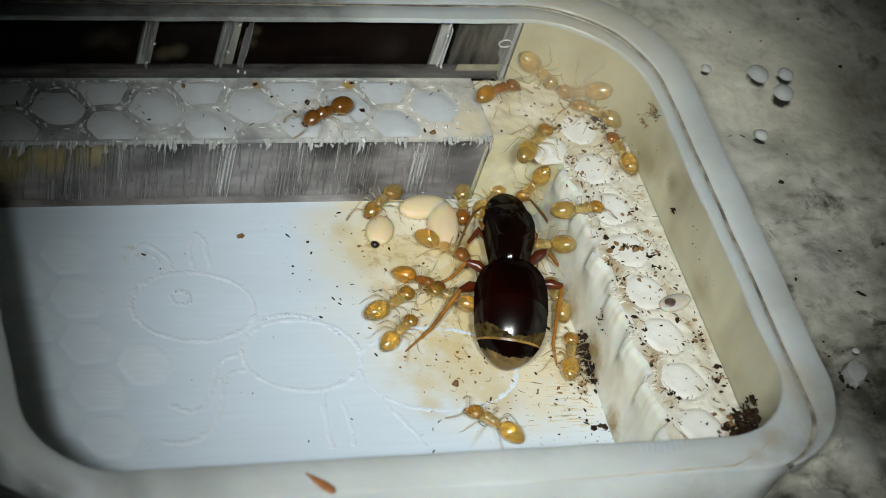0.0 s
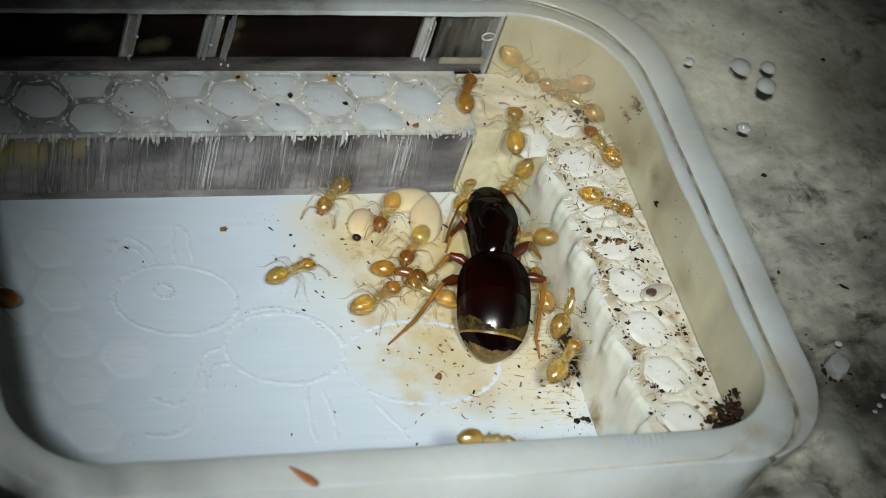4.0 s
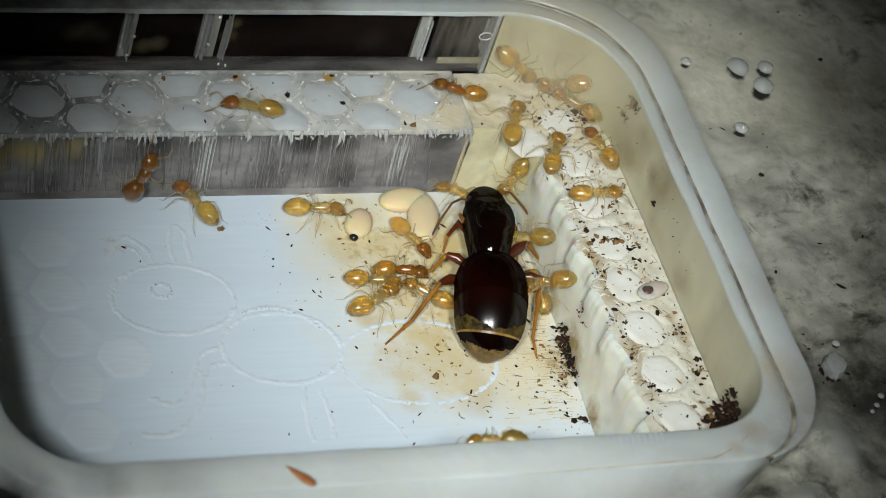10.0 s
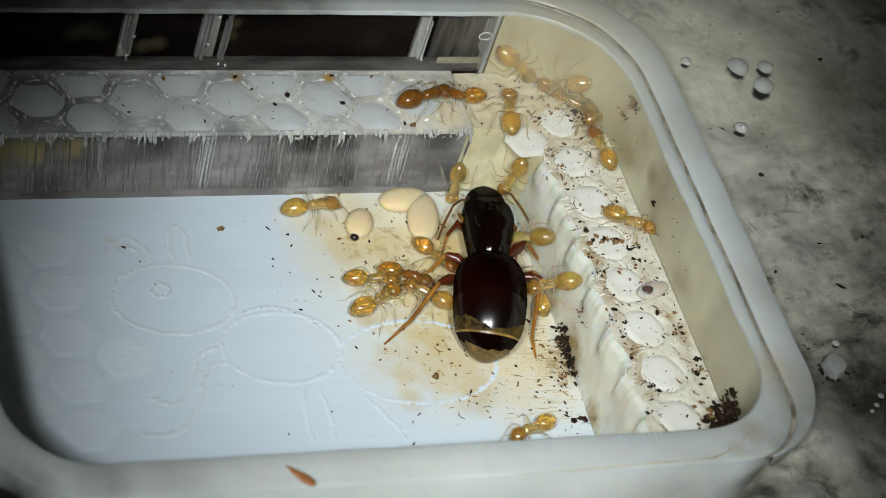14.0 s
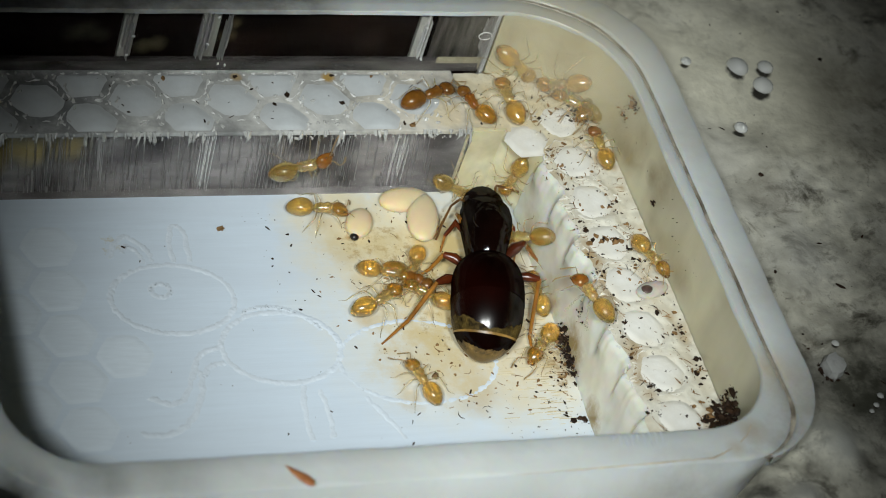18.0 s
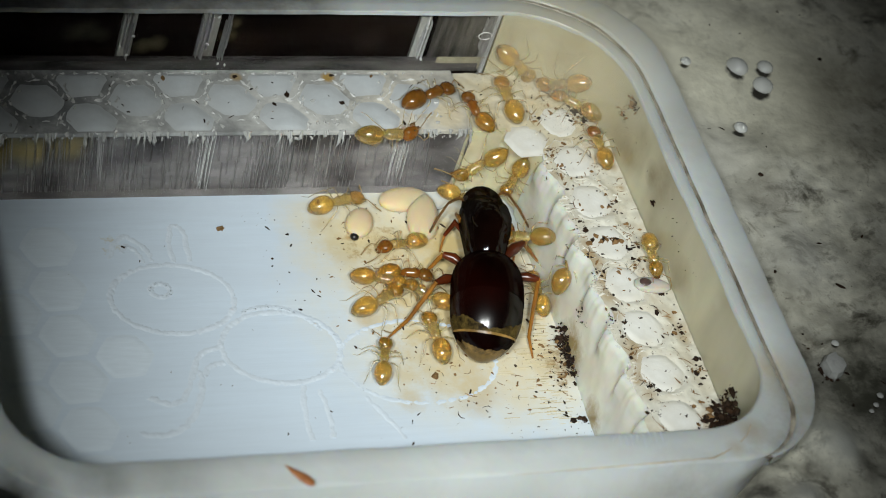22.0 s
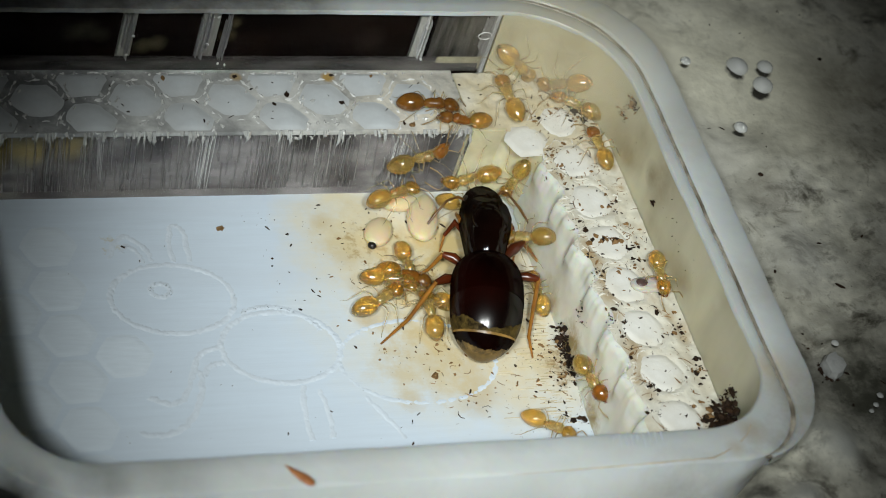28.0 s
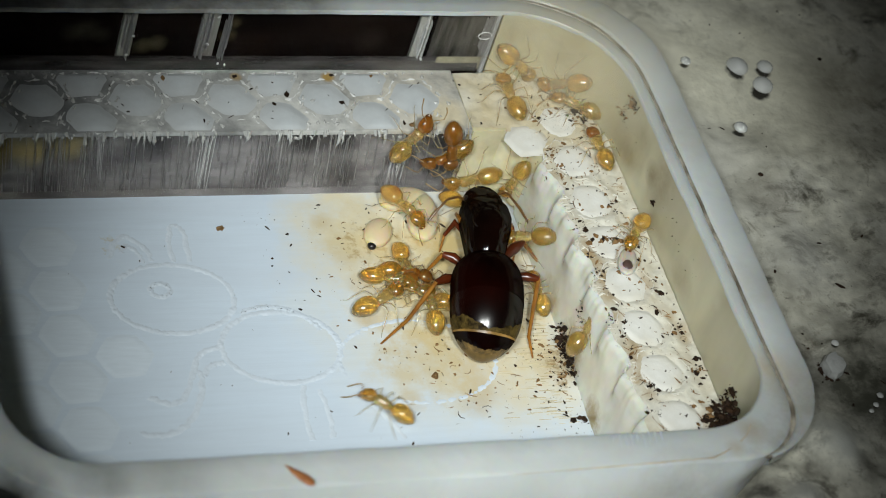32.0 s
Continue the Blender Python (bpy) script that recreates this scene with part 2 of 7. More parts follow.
M["scratch"] = surface("pale_scratch", (0.27, 0.265, 0.26), 0.3, 0.4, 2.0, 0.6, 0.3, 3, (0.20, 0.195, 0.19), stretch=(2, 2, 0.3), amount=0.8)
M["mould_pale"] = surface("pale_olive_film", (0.19, 0.175, 0.125), 0.5, 0.4, 1.2, 0.6, 0.4, 3, (0.10, 0.09, 0.05), amount=0.8, spec=0.2)
M["shard"] = surface("glassy_edge_shard", (0.66, 0.67, 0.65), 0.12, 0.2, 2.0, 0.6, 0.5, 4, clear=0.4, spec=0.8, ior=1.4, coat=1.0)
M["tooth"] = surface("glassy_shard", (0.78, 0.79, 0.78), 0.10, 0.2, 2.0, 0.6, 0.5, 4, clear=0.15, spec=0.8, ior=1.4, coat=1.0)


def marble():
    """Mottled damp grey stone: cloudy pale and dark greenish zones, fine grain and small pits."""
    m = surface("grey_marble", (0.57, 0.56, 0.475), 0.45, 0.40, 1.6, 0.22, 0.4, 0.8, (0.20, 0.192, 0.155), amount=0.8, spec=0.3, relief=0.3)
    t = m.node_tree
    b = t.nodes["Principled BSDF"]
    base = b.inputs["Base Color"].links[0].from_socket
    scale = next(n for n in t.nodes if n.bl_idname == "ShaderNodeMapping")
    for size, detail, warp, low, high, colour, much in ((0.34, 9, 0.5, 0.48, 0.62, (0.60, 0.595, 0.53), 0.85), (0.55, 10, 0.5, 0.55, 0.68, (0.05, 0.045, 0.032), 0.95),
                                                        (1.1, 7, 0.4, 0.54, 0.68, (0.07, 0.062, 0.045), 0.75), (2.2, 6, 0.4, 0.60, 0.75, (0.40, 0.40, 0.37), 0.5), (4.5, 5, 0.3, 0.60, 0.70, (0.05, 0.044, 0.034), 0.6)):
        cloud = t.nodes.new("ShaderNodeTexNoise")
        cloud.inputs["Scale"].default_value, cloud.inputs["Detail"].default_value, cloud.inputs["Roughness"].default_value = size, detail, 0.68
        cloud.inputs["Distortion"].default_value = warp
        wire(t, scale.outputs[0], cloud.inputs["Vector"])
        edge = t.nodes.new("ShaderNodeMapRange")
        edge.inputs["From Min"].default_value, edge.inputs["From Max"].default_value, edge.inputs["To Max"].default_value = low, high, much
        wire(t, cloud.outputs["Fac"], edge.inputs["Value"])
        mix = t.nodes.new("ShaderNodeMix")
        mix.data_type = "RGBA"
        wire(t, edge.outputs["Result"], mix.inputs["Factor"])
        wire(t, base, mix.inputs["A"])
        mix.inputs["B"].default_value = (*colour, 1)
        base = mix.outputs["Result"]
    wire(t, base, b.inputs["Base Color"])
    return m


M["marble"] = marble()
# Stone zones; dark spots at x 22.4 and 19.3 paint the rim's shade.
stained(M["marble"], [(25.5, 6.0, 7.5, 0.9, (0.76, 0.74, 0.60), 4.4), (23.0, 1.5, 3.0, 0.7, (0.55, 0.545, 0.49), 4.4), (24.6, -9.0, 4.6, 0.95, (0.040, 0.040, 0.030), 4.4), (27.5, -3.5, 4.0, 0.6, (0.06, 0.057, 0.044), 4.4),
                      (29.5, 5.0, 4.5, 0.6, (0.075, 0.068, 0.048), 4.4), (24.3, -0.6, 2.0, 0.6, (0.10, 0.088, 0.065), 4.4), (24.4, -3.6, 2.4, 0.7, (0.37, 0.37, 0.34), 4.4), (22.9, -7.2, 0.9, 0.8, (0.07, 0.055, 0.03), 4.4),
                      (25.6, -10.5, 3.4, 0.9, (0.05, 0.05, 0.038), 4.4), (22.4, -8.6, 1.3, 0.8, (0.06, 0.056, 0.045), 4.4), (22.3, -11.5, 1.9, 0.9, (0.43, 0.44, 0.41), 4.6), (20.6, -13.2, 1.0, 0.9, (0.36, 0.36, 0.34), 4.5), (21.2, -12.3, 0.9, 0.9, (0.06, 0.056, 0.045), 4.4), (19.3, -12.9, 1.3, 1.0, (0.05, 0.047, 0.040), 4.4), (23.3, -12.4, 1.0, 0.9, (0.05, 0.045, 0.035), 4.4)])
DROPS = ((25.44, 5.9, 0.43), (26.6, 5.9, 0.31), (26.13, 4.93, 0.39), (24.43, 2.81, 0.26), (24.13, -7.21, 0.14), (23.5, 6.23, 0.2), (24.87, -9.47, 0.12), (24.56, -9.84, 0.10), (24.29, -10.09, 0.09))
# Shade outside the front-left corner, painted near-black on the raised stone.
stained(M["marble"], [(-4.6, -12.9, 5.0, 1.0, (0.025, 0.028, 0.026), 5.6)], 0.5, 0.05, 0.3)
# Dark crescents painted below each drop in place of its shade.
stained(M["marble"], [(x - 0.5 * r, y - 0.7 * r, 1.3 * r, 1.0, (0.035, 0.032, 0.026), 4.35) for x, y, r in DROPS], 3.0, 0.12, 0.3)
M["queen"] = surface("dark_chestnut_shell", (0.0024, 0.0006, 0.0004), 0.13, 0.35, 1.0, 0.4, 0.03, 7, (0.012, 0.0012, 0.0005), ior=1.17, spec=0.5, amount=0.7)
M["queen_satin"] = surface("satin_chestnut_shell", (0.0026, 0.0007, 0.0004), 0.24, 0.35, 1.0, 0.4, 0.03, 7, (0.012, 0.0012, 0.0005), ior=1.38, spec=0.5, amount=0.7)
M["queen_black"] = surface("black_brown_shell", (0.0022, 0.0010, 0.0007), 0.12, 0.4, 2.0, 0.6, 0.5, 2.2, (0.006, 0.0016, 0.0008), ior=1.2, spec=0.5, amount=0.6)


def glazed(m, much, rough):
    """Adds an even gloss over a dark shell."""
    t = m.node_tree
    b, out = t.nodes["Principled BSDF"], t.nodes["Material Output"]
    b.inputs["Specular IOR Level"].default_value, b.inputs["IOR"].default_value = 0.0, 1.01
    gloss, mix = t.nodes.new("ShaderNodeBsdfGlossy"), t.nodes.new("ShaderNodeMixShader")
    gloss.inputs["Roughness"].default_value, gloss.inputs["Color"].default_value = rough, (1, 1, 1, 1)
    mix.inputs[0].default_value = much
    if b.inputs["Normal"].links:
        wire(t, b.inputs["Normal"].links[0].from_socket, gloss.inputs["Normal"])
    wire(t, b.outputs[0], mix.inputs[1])
    wire(t, gloss.outputs[0], mix.inputs[2])
    wire(t, mix.outputs[0], out.inputs["Surface"])


glazed(M["queen"], 0.014, 0.16)
glazed(M["queen_satin"], 0.045, 0.23)
glazed(M["queen_black"], 0.032, 0.07)
M["queen_fuzz"] = surface("brown_fuzz", (0.085, 0.058, 0.016), 0.35, 0.5, 18.0, 4.0, 0.5, 25, (0.003, 0.0015, 0.001), amount=1.0, spec=0.05)
M["queen_gold"] = surface("gold_membrane", (0.30, 0.17, 0.04), 0.3, 0.4, 5.0, 1.2, 0.15, 12, (0.03, 0.014, 0.005), sss=0.1, amount=0.7)
M["queen_tan"] = surface("tan_hair_band", (0.15, 0.092, 0.026), 0.4, 0.6, 7.0, 2.4, 0.5, 25, (0.006, 0.003, 0.001), amount=1.0, spec=0.4)
M["queen_leg"] = surface("amber_leg_shell", (0.30, 0.13, 0.020), 0.28, 0.35, 3, 0.7, 0.05, 10, (0.09, 0.026, 0.005), amount=0.7, sss=0.3, sss_radius=0.15)
M["femur"] = surface("red_brown_leg_shell", (0.095, 0.018, 0.004), 0.26, 0.35, 3, 0.7, 0.05, 10, (0.03, 0.006, 0.002), amount=0.7)
M["amber"] = surface("honey_shell", (0.79, 0.57, 0.18), 0.09, 0.16, 4.0, 1.8, 0.03, 14, (0.60, 0.38, 0.08), sss=0.3, sss_radius=0.3, coat=1.0, coat_rough=0.17, coat_ior=1.7, amount=0.75, clear=0.84, ior=1.30)
M["amber_pale"] = surface("pale_honey_shell", (0.80, 0.61, 0.25), 0.14, 0.14, 4.0, 1.8, 0.03, 14, (0.68, 0.46, 0.16), sss=0.4, sss_radius=0.3, coat=0.9, coat_rough=0.17, coat_ior=1.65, clear=0.82, ior=1.28)
M["amber_deep"] = surface("deep_honey_shell", (0.70, 0.42, 0.075), 0.16, 0.2, 3.0, 1.4, 0.03, 14, (0.40, 0.20, 0.03), sss=0.3, sss_radius=0.2, coat=1.0, coat_rough=0.17, coat_ior=1.7, clear=0.78, ior=1.32)
M["amber_red"] = surface("reddish_honey_shell", (0.36, 0.14, 0.02), 0.18, 0.25, 3.0, 1.4, 0.03, 14, (0.30, 0.10, 0.012), sss=0.4, sss_radius=0.15, coat=1.0, coat_rough=0.10, clear=0.5, ior=1.35)
M["brown"] = surface("brown_shell", (0.24, 0.10, 0.015), 0.2, 0.4, 3.0, 1.4, 0.03, 14, (0.08, 0.028, 0.005), sss=0.3, sss_radius=0.12, coat=0.9, coat_rough=0.10, clear=0.35, ior=1.35, amount=0.8)
M["leg"] = surface("pale_leg_shell", (0.82, 0.68, 0.42), 0.25, 0.2, 3, 1, 0, 10, (0.62, 0.46, 0.22), sss=0.5, sss_radius=0.2, clear=0.75, ior=1.22)
M["worker_feeler"] = surface("dull_feeler_shell", (0.36, 0.25, 0.11), 0.35, 0.3, 4, 1.5, 0, 10, (0.17, 0.11, 0.05), sss=0.3, sss_radius=0.1, clear=0.2, ior=1.3)
M["feeler"] = surface("brown_feeler_shell", (0.13, 0.062, 0.014), 0.3, 0.4, 5, 1.5, 0.1, 10, (0.05, 0.022, 0.006), amount=0.8, spec=0.4)
M["queen_tip"] = surface("brown_translucent_tip", (0.14, 0.085, 0.018), 0.3, 0.4, 3, 1.0, 0.1, 10, (0.03, 0.016, 0.004), sss=0.2, sss_radius=0.2, amount=0.8, spec=0.4)
M["brood"] = surface("cream_brood_skin", (0.70, 0.575, 0.375), 0.42, 0.05, 1.2, 0.6, 0.08, 5, (0.67, 0.49, 0.32), sss=0.9, sss_radius=0.7, ior=1.33)
M["larva"] = surface("milky_larva_skin", (0.78, 0.74, 0.67), 0.25, 0.08, 2, 0.8, 0.05, 8, (0.70, 0.56, 0.46), sss=0.6, sss_radius=0.4, clear=0.4, ior=1.2)
M["gut"] = surface("brown_purple_gut", (0.075, 0.045, 0.04), 0.4, 0.5, 4, 1.5, 0.2, 8, (0.16, 0.11, 0.09))
M["rust"] = surface("reddish_wood", (0.30, 0.11, 0.035), 0.55, 0.3, 4, 1, 0.3, 8, (0.45, 0.22, 0.09))
M["dirt"] = surface("brown_crumb", (0.027, 0.014, 0.007), 0.7, 0.7, 5, 1.2, 0.6, 8, (0.004, 0.0025, 0.0015), amount=0.8, spec=0.2)
M["tan"] = surface("tan_crumb", (0.22, 0.13, 0.055), 0.7, 0.5, 5, 1.2, 0.6, 8, (0.08, 0.04, 0.015), spec=0.2)
M["black"] = surface("black_spot", (0.012, 0.009, 0.008), 0.35, 0.4, 5, 1, 0.2, 8)
M["water"] = surface("water", (0.93, 0.95, 0.93), 0.04, 0.03, 1, 1, 0, 1, clear=0.5, ior=1.34, coat=1.0, coat_rough=0.02)
M["quartz"] = surface("grey_chip", (0.40, 0.41, 0.40), 0.22, 0.4, 1.8, 0.9, 0.9, 2.5, (0.10, 0.10, 0.095), amount=0.7)


# ---- helpers for shapes; all sizes in millimetres ----
def place(x, y, z, rx=0, ry=0, rz=0):
    return pose(x * MM, y * MM, z * MM, rx, ry, rz)


def mesh_of(name, bm, material, smooth=True):
    me = bpy.data.meshes.new(name)
    bmesh.ops.recalc_face_normals(bm, faces=bm.faces)
    bm.to_mesh(me)
    bm.free()
    me.transform(Matrix.Scale(MM, 4))
    me.materials.append(M[material])
    if smooth:
        me.polygons.foreach_set("use_smooth", [True] * len(me.polygons))
        me.set_sharp_from_angle(angle=radians(42))
    return me


def part(name, bm, material, parent, label="", smooth=True, at=None):
    ob = new(name, mesh_of(name, bm, material, smooth) if isinstance(bm, bmesh.types.BMesh) else bm)
    ob.parent = parent
    if at is not None:
        ob.matrix_basis = at
    return tagged(ob, label)


def thing(name, label, category, group="", at=None, kind=""):
    ob = new(name)
    ob.empty_display_size = MM
    if at is not None:
        ob.matrix_basis = at
    return tagged(ob, label, category, group, kind)


def lathe(rings, seg=16, bm=None, caps=True):
    """A closed body along x from rings (x, half width, half height, z of the axis, y of the axis)."""
    bm = bm or bmesh.new()
    loops = []
    for x, w, h, z, *y in rings:
        y = y[0] if y else 0
        loops.append([bm.verts.new((x, y + w * math.cos(2 * math.pi * k / seg), z + h * math.sin(2 * math.pi * k / seg))) for k in range(seg)])
    for a, b in zip(loops, loops[1:]):
        for k in range(seg):
            bm.faces.new((a[k], a[(k + 1) % seg], b[(k + 1) % seg], b[k]))
    if caps:
        bm.faces.new(loops[0])
        bm.faces.new(loops[-1])
    return bm


def egg(x0, x1, w, h, z, n=10, seg=16, fat=0.5, point=0.0, bm=None):
    """An ovoid from x0 to x1; fat: where it is widest; point: how pointed its x0 end is."""
    rings = []
    for i in range(n + 1):
        u = 0.5 - 0.5 * math.cos(math.pi * (0.02 + 0.96 * i / n))
        v = u ** (math.log(0.5) / math.log(fat))
        r = math.sqrt(max(0, 1 - (2 * v - 1) ** 2))
        r *= 1 - point * max(0, 1 - u / 0.35) ** 2 * 0.6
        rings.append((x0 + (x1 - x0) * u, w * r, h * r, z))
    return lathe(rings, seg, bm)


def tube(points, radii, seg=6, bm=None):
    bm = bm or bmesh.new()
    pts = [Vector(p) for p in points]
    loops = []
    side = None
    for i, p in enumerate(pts):
        d = (pts[min(i + 1, len(pts) - 1)] - pts[max(i - 1, 0)]).normalized()
        s = d.cross(Vector((0, 0, 1))) if abs(d.z) < 0.95 else d.cross(Vector((1, 0, 0)))
        s.normalize()
        if side is not None and s.dot(side) < 0:
            s = -s
        side = s
        u = s.cross(d)
        r = radii[i] if isinstance(radii, (list, tuple)) else radii
        loops.append([bm.verts.new(p + (s * math.cos(2 * math.pi * k / seg) + u * math.sin(2 * math.pi * k / seg)) * r) for k in range(seg)])
    for a, b in zip(loops, loops[1:]):
        for k in range(seg):
            bm.faces.new((a[k], a[(k + 1) % seg], b[(k + 1) % seg], b[k]))
    bm.faces.new(loops[0])
    bm.faces.new(loops[-1])
    return bm


def block(x0, x1, y0, y1, z0, z1, bevel=0.0, bm=None):
    bm = bm or bmesh.new()
    vs = [bm.verts.new((x, y, z)) for z in (z0, z1) for y in (y0, y1) for x in (x0, x1)]
    for f in ((0, 1, 3, 2), (4, 5, 7, 6), (0, 1, 5, 4), (2, 3, 7, 6), (0, 2, 6, 4), (1, 3, 7, 5)):
        bm.faces.new([vs[i] for i in f])
    if bevel:
        bmesh.ops.bevel(bm, geom=bm.edges[:], offset=bevel, segments=2, affect="EDGES", profile=0.5)
    return bm


def prism(outline, z0, z1, top=1.0, bm=None):
    """A prism over an outline, its top drawn in by a factor to break the edge."""
    bm = bm or bmesh.new()
    cx, cy = sum(p[0] for p in outline) / len(outline), sum(p[1] for p in outline) / len(outline)
    rows = []
    for z, f in ((z0, 1.0), (z0 + 0.6 * (z1 - z0), 1.0), (z1, top)):
        rows.append([bm.verts.new((cx + (x - cx) * f, cy + (y - cy) * f, z)) for x, y in outline])
    n = len(outline)
    for a, b in zip(rows, rows[1:]):
        for k in range(n):
            bm.faces.new((a[k], a[(k + 1) % n], b[(k + 1) % n], b[k]))
    bm.faces.new(rows[0])
    bm.faces.new(rows[-1])
    return bm


def dome(outline, height, flat=0.3):
    """A low pad over an outline that rises softly from its rim; flat: the share of it that is level."""
    bm = bmesh.new()
    rows = []
    for f in (1.0, 0.94, 0.86, 0.76, 0.64, 0.5, 0.3, 0.1):
        u = min(1, (1 - f) / (1 - flat))
        rows.append([bm.verts.new((x * f, y * f, height * (u * u * (3 - 2 * u)) - 0.004)) for x, y in outline])
    n = len(outline)
    for a, b in zip(rows, rows[1:]):
        for k in range(n):
            bm.faces.new((a[k], a[(k + 1) % n], b[(k + 1) % n], b[k]))
    bm.faces.new(rows[-1])
    return bm


A = 1.1085


def hexagon(r, wear=0.0, seed=0):
    """A hexagon with rounded corners, worn uneven."""
    turn = 1.7 * seed
    pts = []
    for k in range(24):
        a = radians(15 * k)
        edge = math.cos(radians(30)) / math.cos((a % radians(60)) - radians(30))
        d = r * (0.7 * edge + 0.3 * 0.93) * (1 + wear * (math.sin(2 * a + turn) + 0.6 * math.sin(5 * a + 2 * turn)))
        pts.append((d * math.cos(a), d * math.sin(a)))
    return pts


def crumb(size, seed, flat=0.6):
    """A small irregular lump."""
    rng = random.Random(seed)
    bm = bmesh.new()
    bmesh.ops.create_icosphere(bm, subdivisions=2, radius=size)
    for v in bm.verts:
        v.co *= rng.uniform(0.62, 1.2) * (1 + 0.5 * noise.noise(v.co * 1.5 / size + Vector((seed, 0, 0))))
        v.co.z = max(v.co.z * flat, -size * 0.3)
    return bm


# ---- the table ----
X0, X1, Y0, Y1 = -4.0, 19.95, -11.55, 7.0
LEDGE, TOP, TABLE = 3.09, 5.94, 4.4

# ---- the nest ----
def rounded(grow, n=16):
    """The nest's outline, counter-clockwise, grown outwards by so many millimetres."""
    x0, x1, y0, y1 = X0 - grow, X1 + grow, Y0 - grow, Y1 + grow
    pts = []
    for cx, cy, r, start in ((x1, y0, 2.7, -90), (x1, y1, 3.7, 0), (x0, y1, 0.6, 90), (x0, y0, 2.6, 180)):
        r += grow
        ox, oy = cx + (-r if cx == x1 else r), cy + (-r if cy == y1 else r)
        for k in range(n + 1):
            a = radians(start + 90 * k / n)
            pts.append((ox + r * math.cos(a), oy + r * math.sin(a)))
        if start == 0:
            pts.append((16.14, y1))
    return pts


def ring(profile):
    """Rows of wall round the nest, open where the back window stands."""
    bm = bmesh.new()
    rows = [[bm.verts.new((x, y, z)) for x, y in rounded(g)] for g, z in profile]
    n = len(rows[0])
    for a, b in zip(rows, rows[1:]):
        for k in range(n):
            if k == 34:
                continue
            bm.faces.new((a[k], a[(k + 1) % n], b[(k + 1) % n], b[k]))
    return bm


# ---- the stone slab round the nest ----
def shore(grow):
    """The nest's outline with its straight sides split evenly."""
    pts = rounded(grow)
    out = []
    for i, (a, b) in enumerate(zip(pts, pts[1:] + pts[:1])):
        n = {16: 40, 34: 40, 51: 40, 68: 40}.get(i, 1)
        out += [(a[0] + (b[0] - a[0]) * k / n, a[1] + (b[1] - a[1]) * k / n) for k in range(n)]
    return out


bm = bmesh.new()
rows, grow, step = [], 1.12, 0.10
fixed = len(shore(1.0))
while grow < 75:
    row = []
    for x, y in shore(grow)[:fixed]:
        near = max(0, 1 - (grow - 1.12) / 0.75)
        z = TABLE - 0.05 + 0.22 * noise.noise(Vector((x, y, 0)) * 0.45) + 0.10 * noise.noise(Vector((x, y, 4)) * 1.3) + 0.07 * noise.noise(Vector((x, y, 8)) * 2.6)
        z += 0.55 * math.exp(-((x - 22.3) ** 2 + (y + 11.5) ** 2) / 1.1) + 0.45 * math.exp(-((x - 20.7) ** 2 + (y + 13.4) ** 2) / 0.35)
        bank = math.exp(-((x + 4.6) / 1.9) ** 2 - ((y + 12.9) / 1.9) ** 2)
        z = min(z + 1.7 * bank - 0.9 * near * (1 - bank) * (0.6 + noise.noise(Vector((x, y, 2)) * 0.6)), 5.72)
        row.append(bm.verts.new((x, y, z)))
    rows.append(row)
    grow, step = grow + step, min(step * 1.045, 4.0)
for a, b in zip(rows, rows[1:]):
    for k in range(fixed):
        bm.faces.new((a[k], a[(k + 1) % fixed], b[(k + 1) % fixed], b[k]))
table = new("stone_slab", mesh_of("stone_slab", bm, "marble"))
tagged(table, "mottled grey stone slab with dark patches, some painting shade", "stone slab", kind="structure")


nest = thing("ant_nest", "small milky plastic ant nest with honeycomb ledges sunk in stone", "ant nest")
part("wall", ring([(0, 0), (0, 3.0), (0, 5.82)]), "wall", nest, "milky beige inner wall, scratched and stained")


def outline(right, front, left, back, turn_right=2.4, turn_back=4.2):
    """The nest's outline grown by its own amount on each side, with the same count of points as rounded()."""
    x0, x1, y0, y1 = X0 - left, X1 + right, Y0 - front, Y1 + back
    pts = []
    for cx, cy, r, start in ((x1, y0, turn_right, -90), (x1, y1, turn_back, 0), (x0, y1, 0.6 + left, 90), (x0, y0, 2.6 + left, 180)):
        ox, oy = cx + (-r if cx == x1 else r), cy + (-r if cy == y1 else r)
        pts += [(ox + r * math.cos(radians(start + 90 * k / 16)), oy + r * math.sin(radians(start + 90 * k / 16))) for k in range(17)]
        if start == 0:
            pts.append((16.14, y1))
    return pts


def band(rows, first=0, last=69, split=24):
    """A strip between outlines; rows of (outline, height), its long sides split and made slightly uneven."""
    bm = bmesh.new()
    loops = []
    for pts, z in rows:
        loop = []
        for k in range(first, last):
            (xa, ya), (xb, yb) = pts[k % 69], pts[(k + 1) % 69]
            n = split if math.dist((xa, ya), (xb, yb)) > 3 else 1
            for i in range(n):
                x, y = xa + (xb - xa) * i / n, ya + (yb - ya) * i / n
                wave = 0.025 * noise.noise(Vector((x * 0.9, y * 0.9, z * 2))) + 0.012 * noise.noise(Vector((x * 3, y * 3, z)))
                loop.append(bm.verts.new((x + wave, y + wave, z + 0.6 * wave)))
        loops.append(loop)
    n = min(len(loop) for loop in loops)
    for a, b in zip(loops, loops[1:]):
        for k in range(n if last - first == 69 else n - 1):
            bm.faces.new((a[k], a[(k + 1) % n], b[(k + 1) % n], b[k]))
    return bm


def between(f, right=0.46, front=1.32, left=1.08, back=0.72):
    inner, outer = rounded(0), outline(right, front, left, back)
    return [(a[0] + (b[0] - a[0]) * f, a[1] + (b[1] - a[1]) * f) for a, b in zip(inner, outer)]


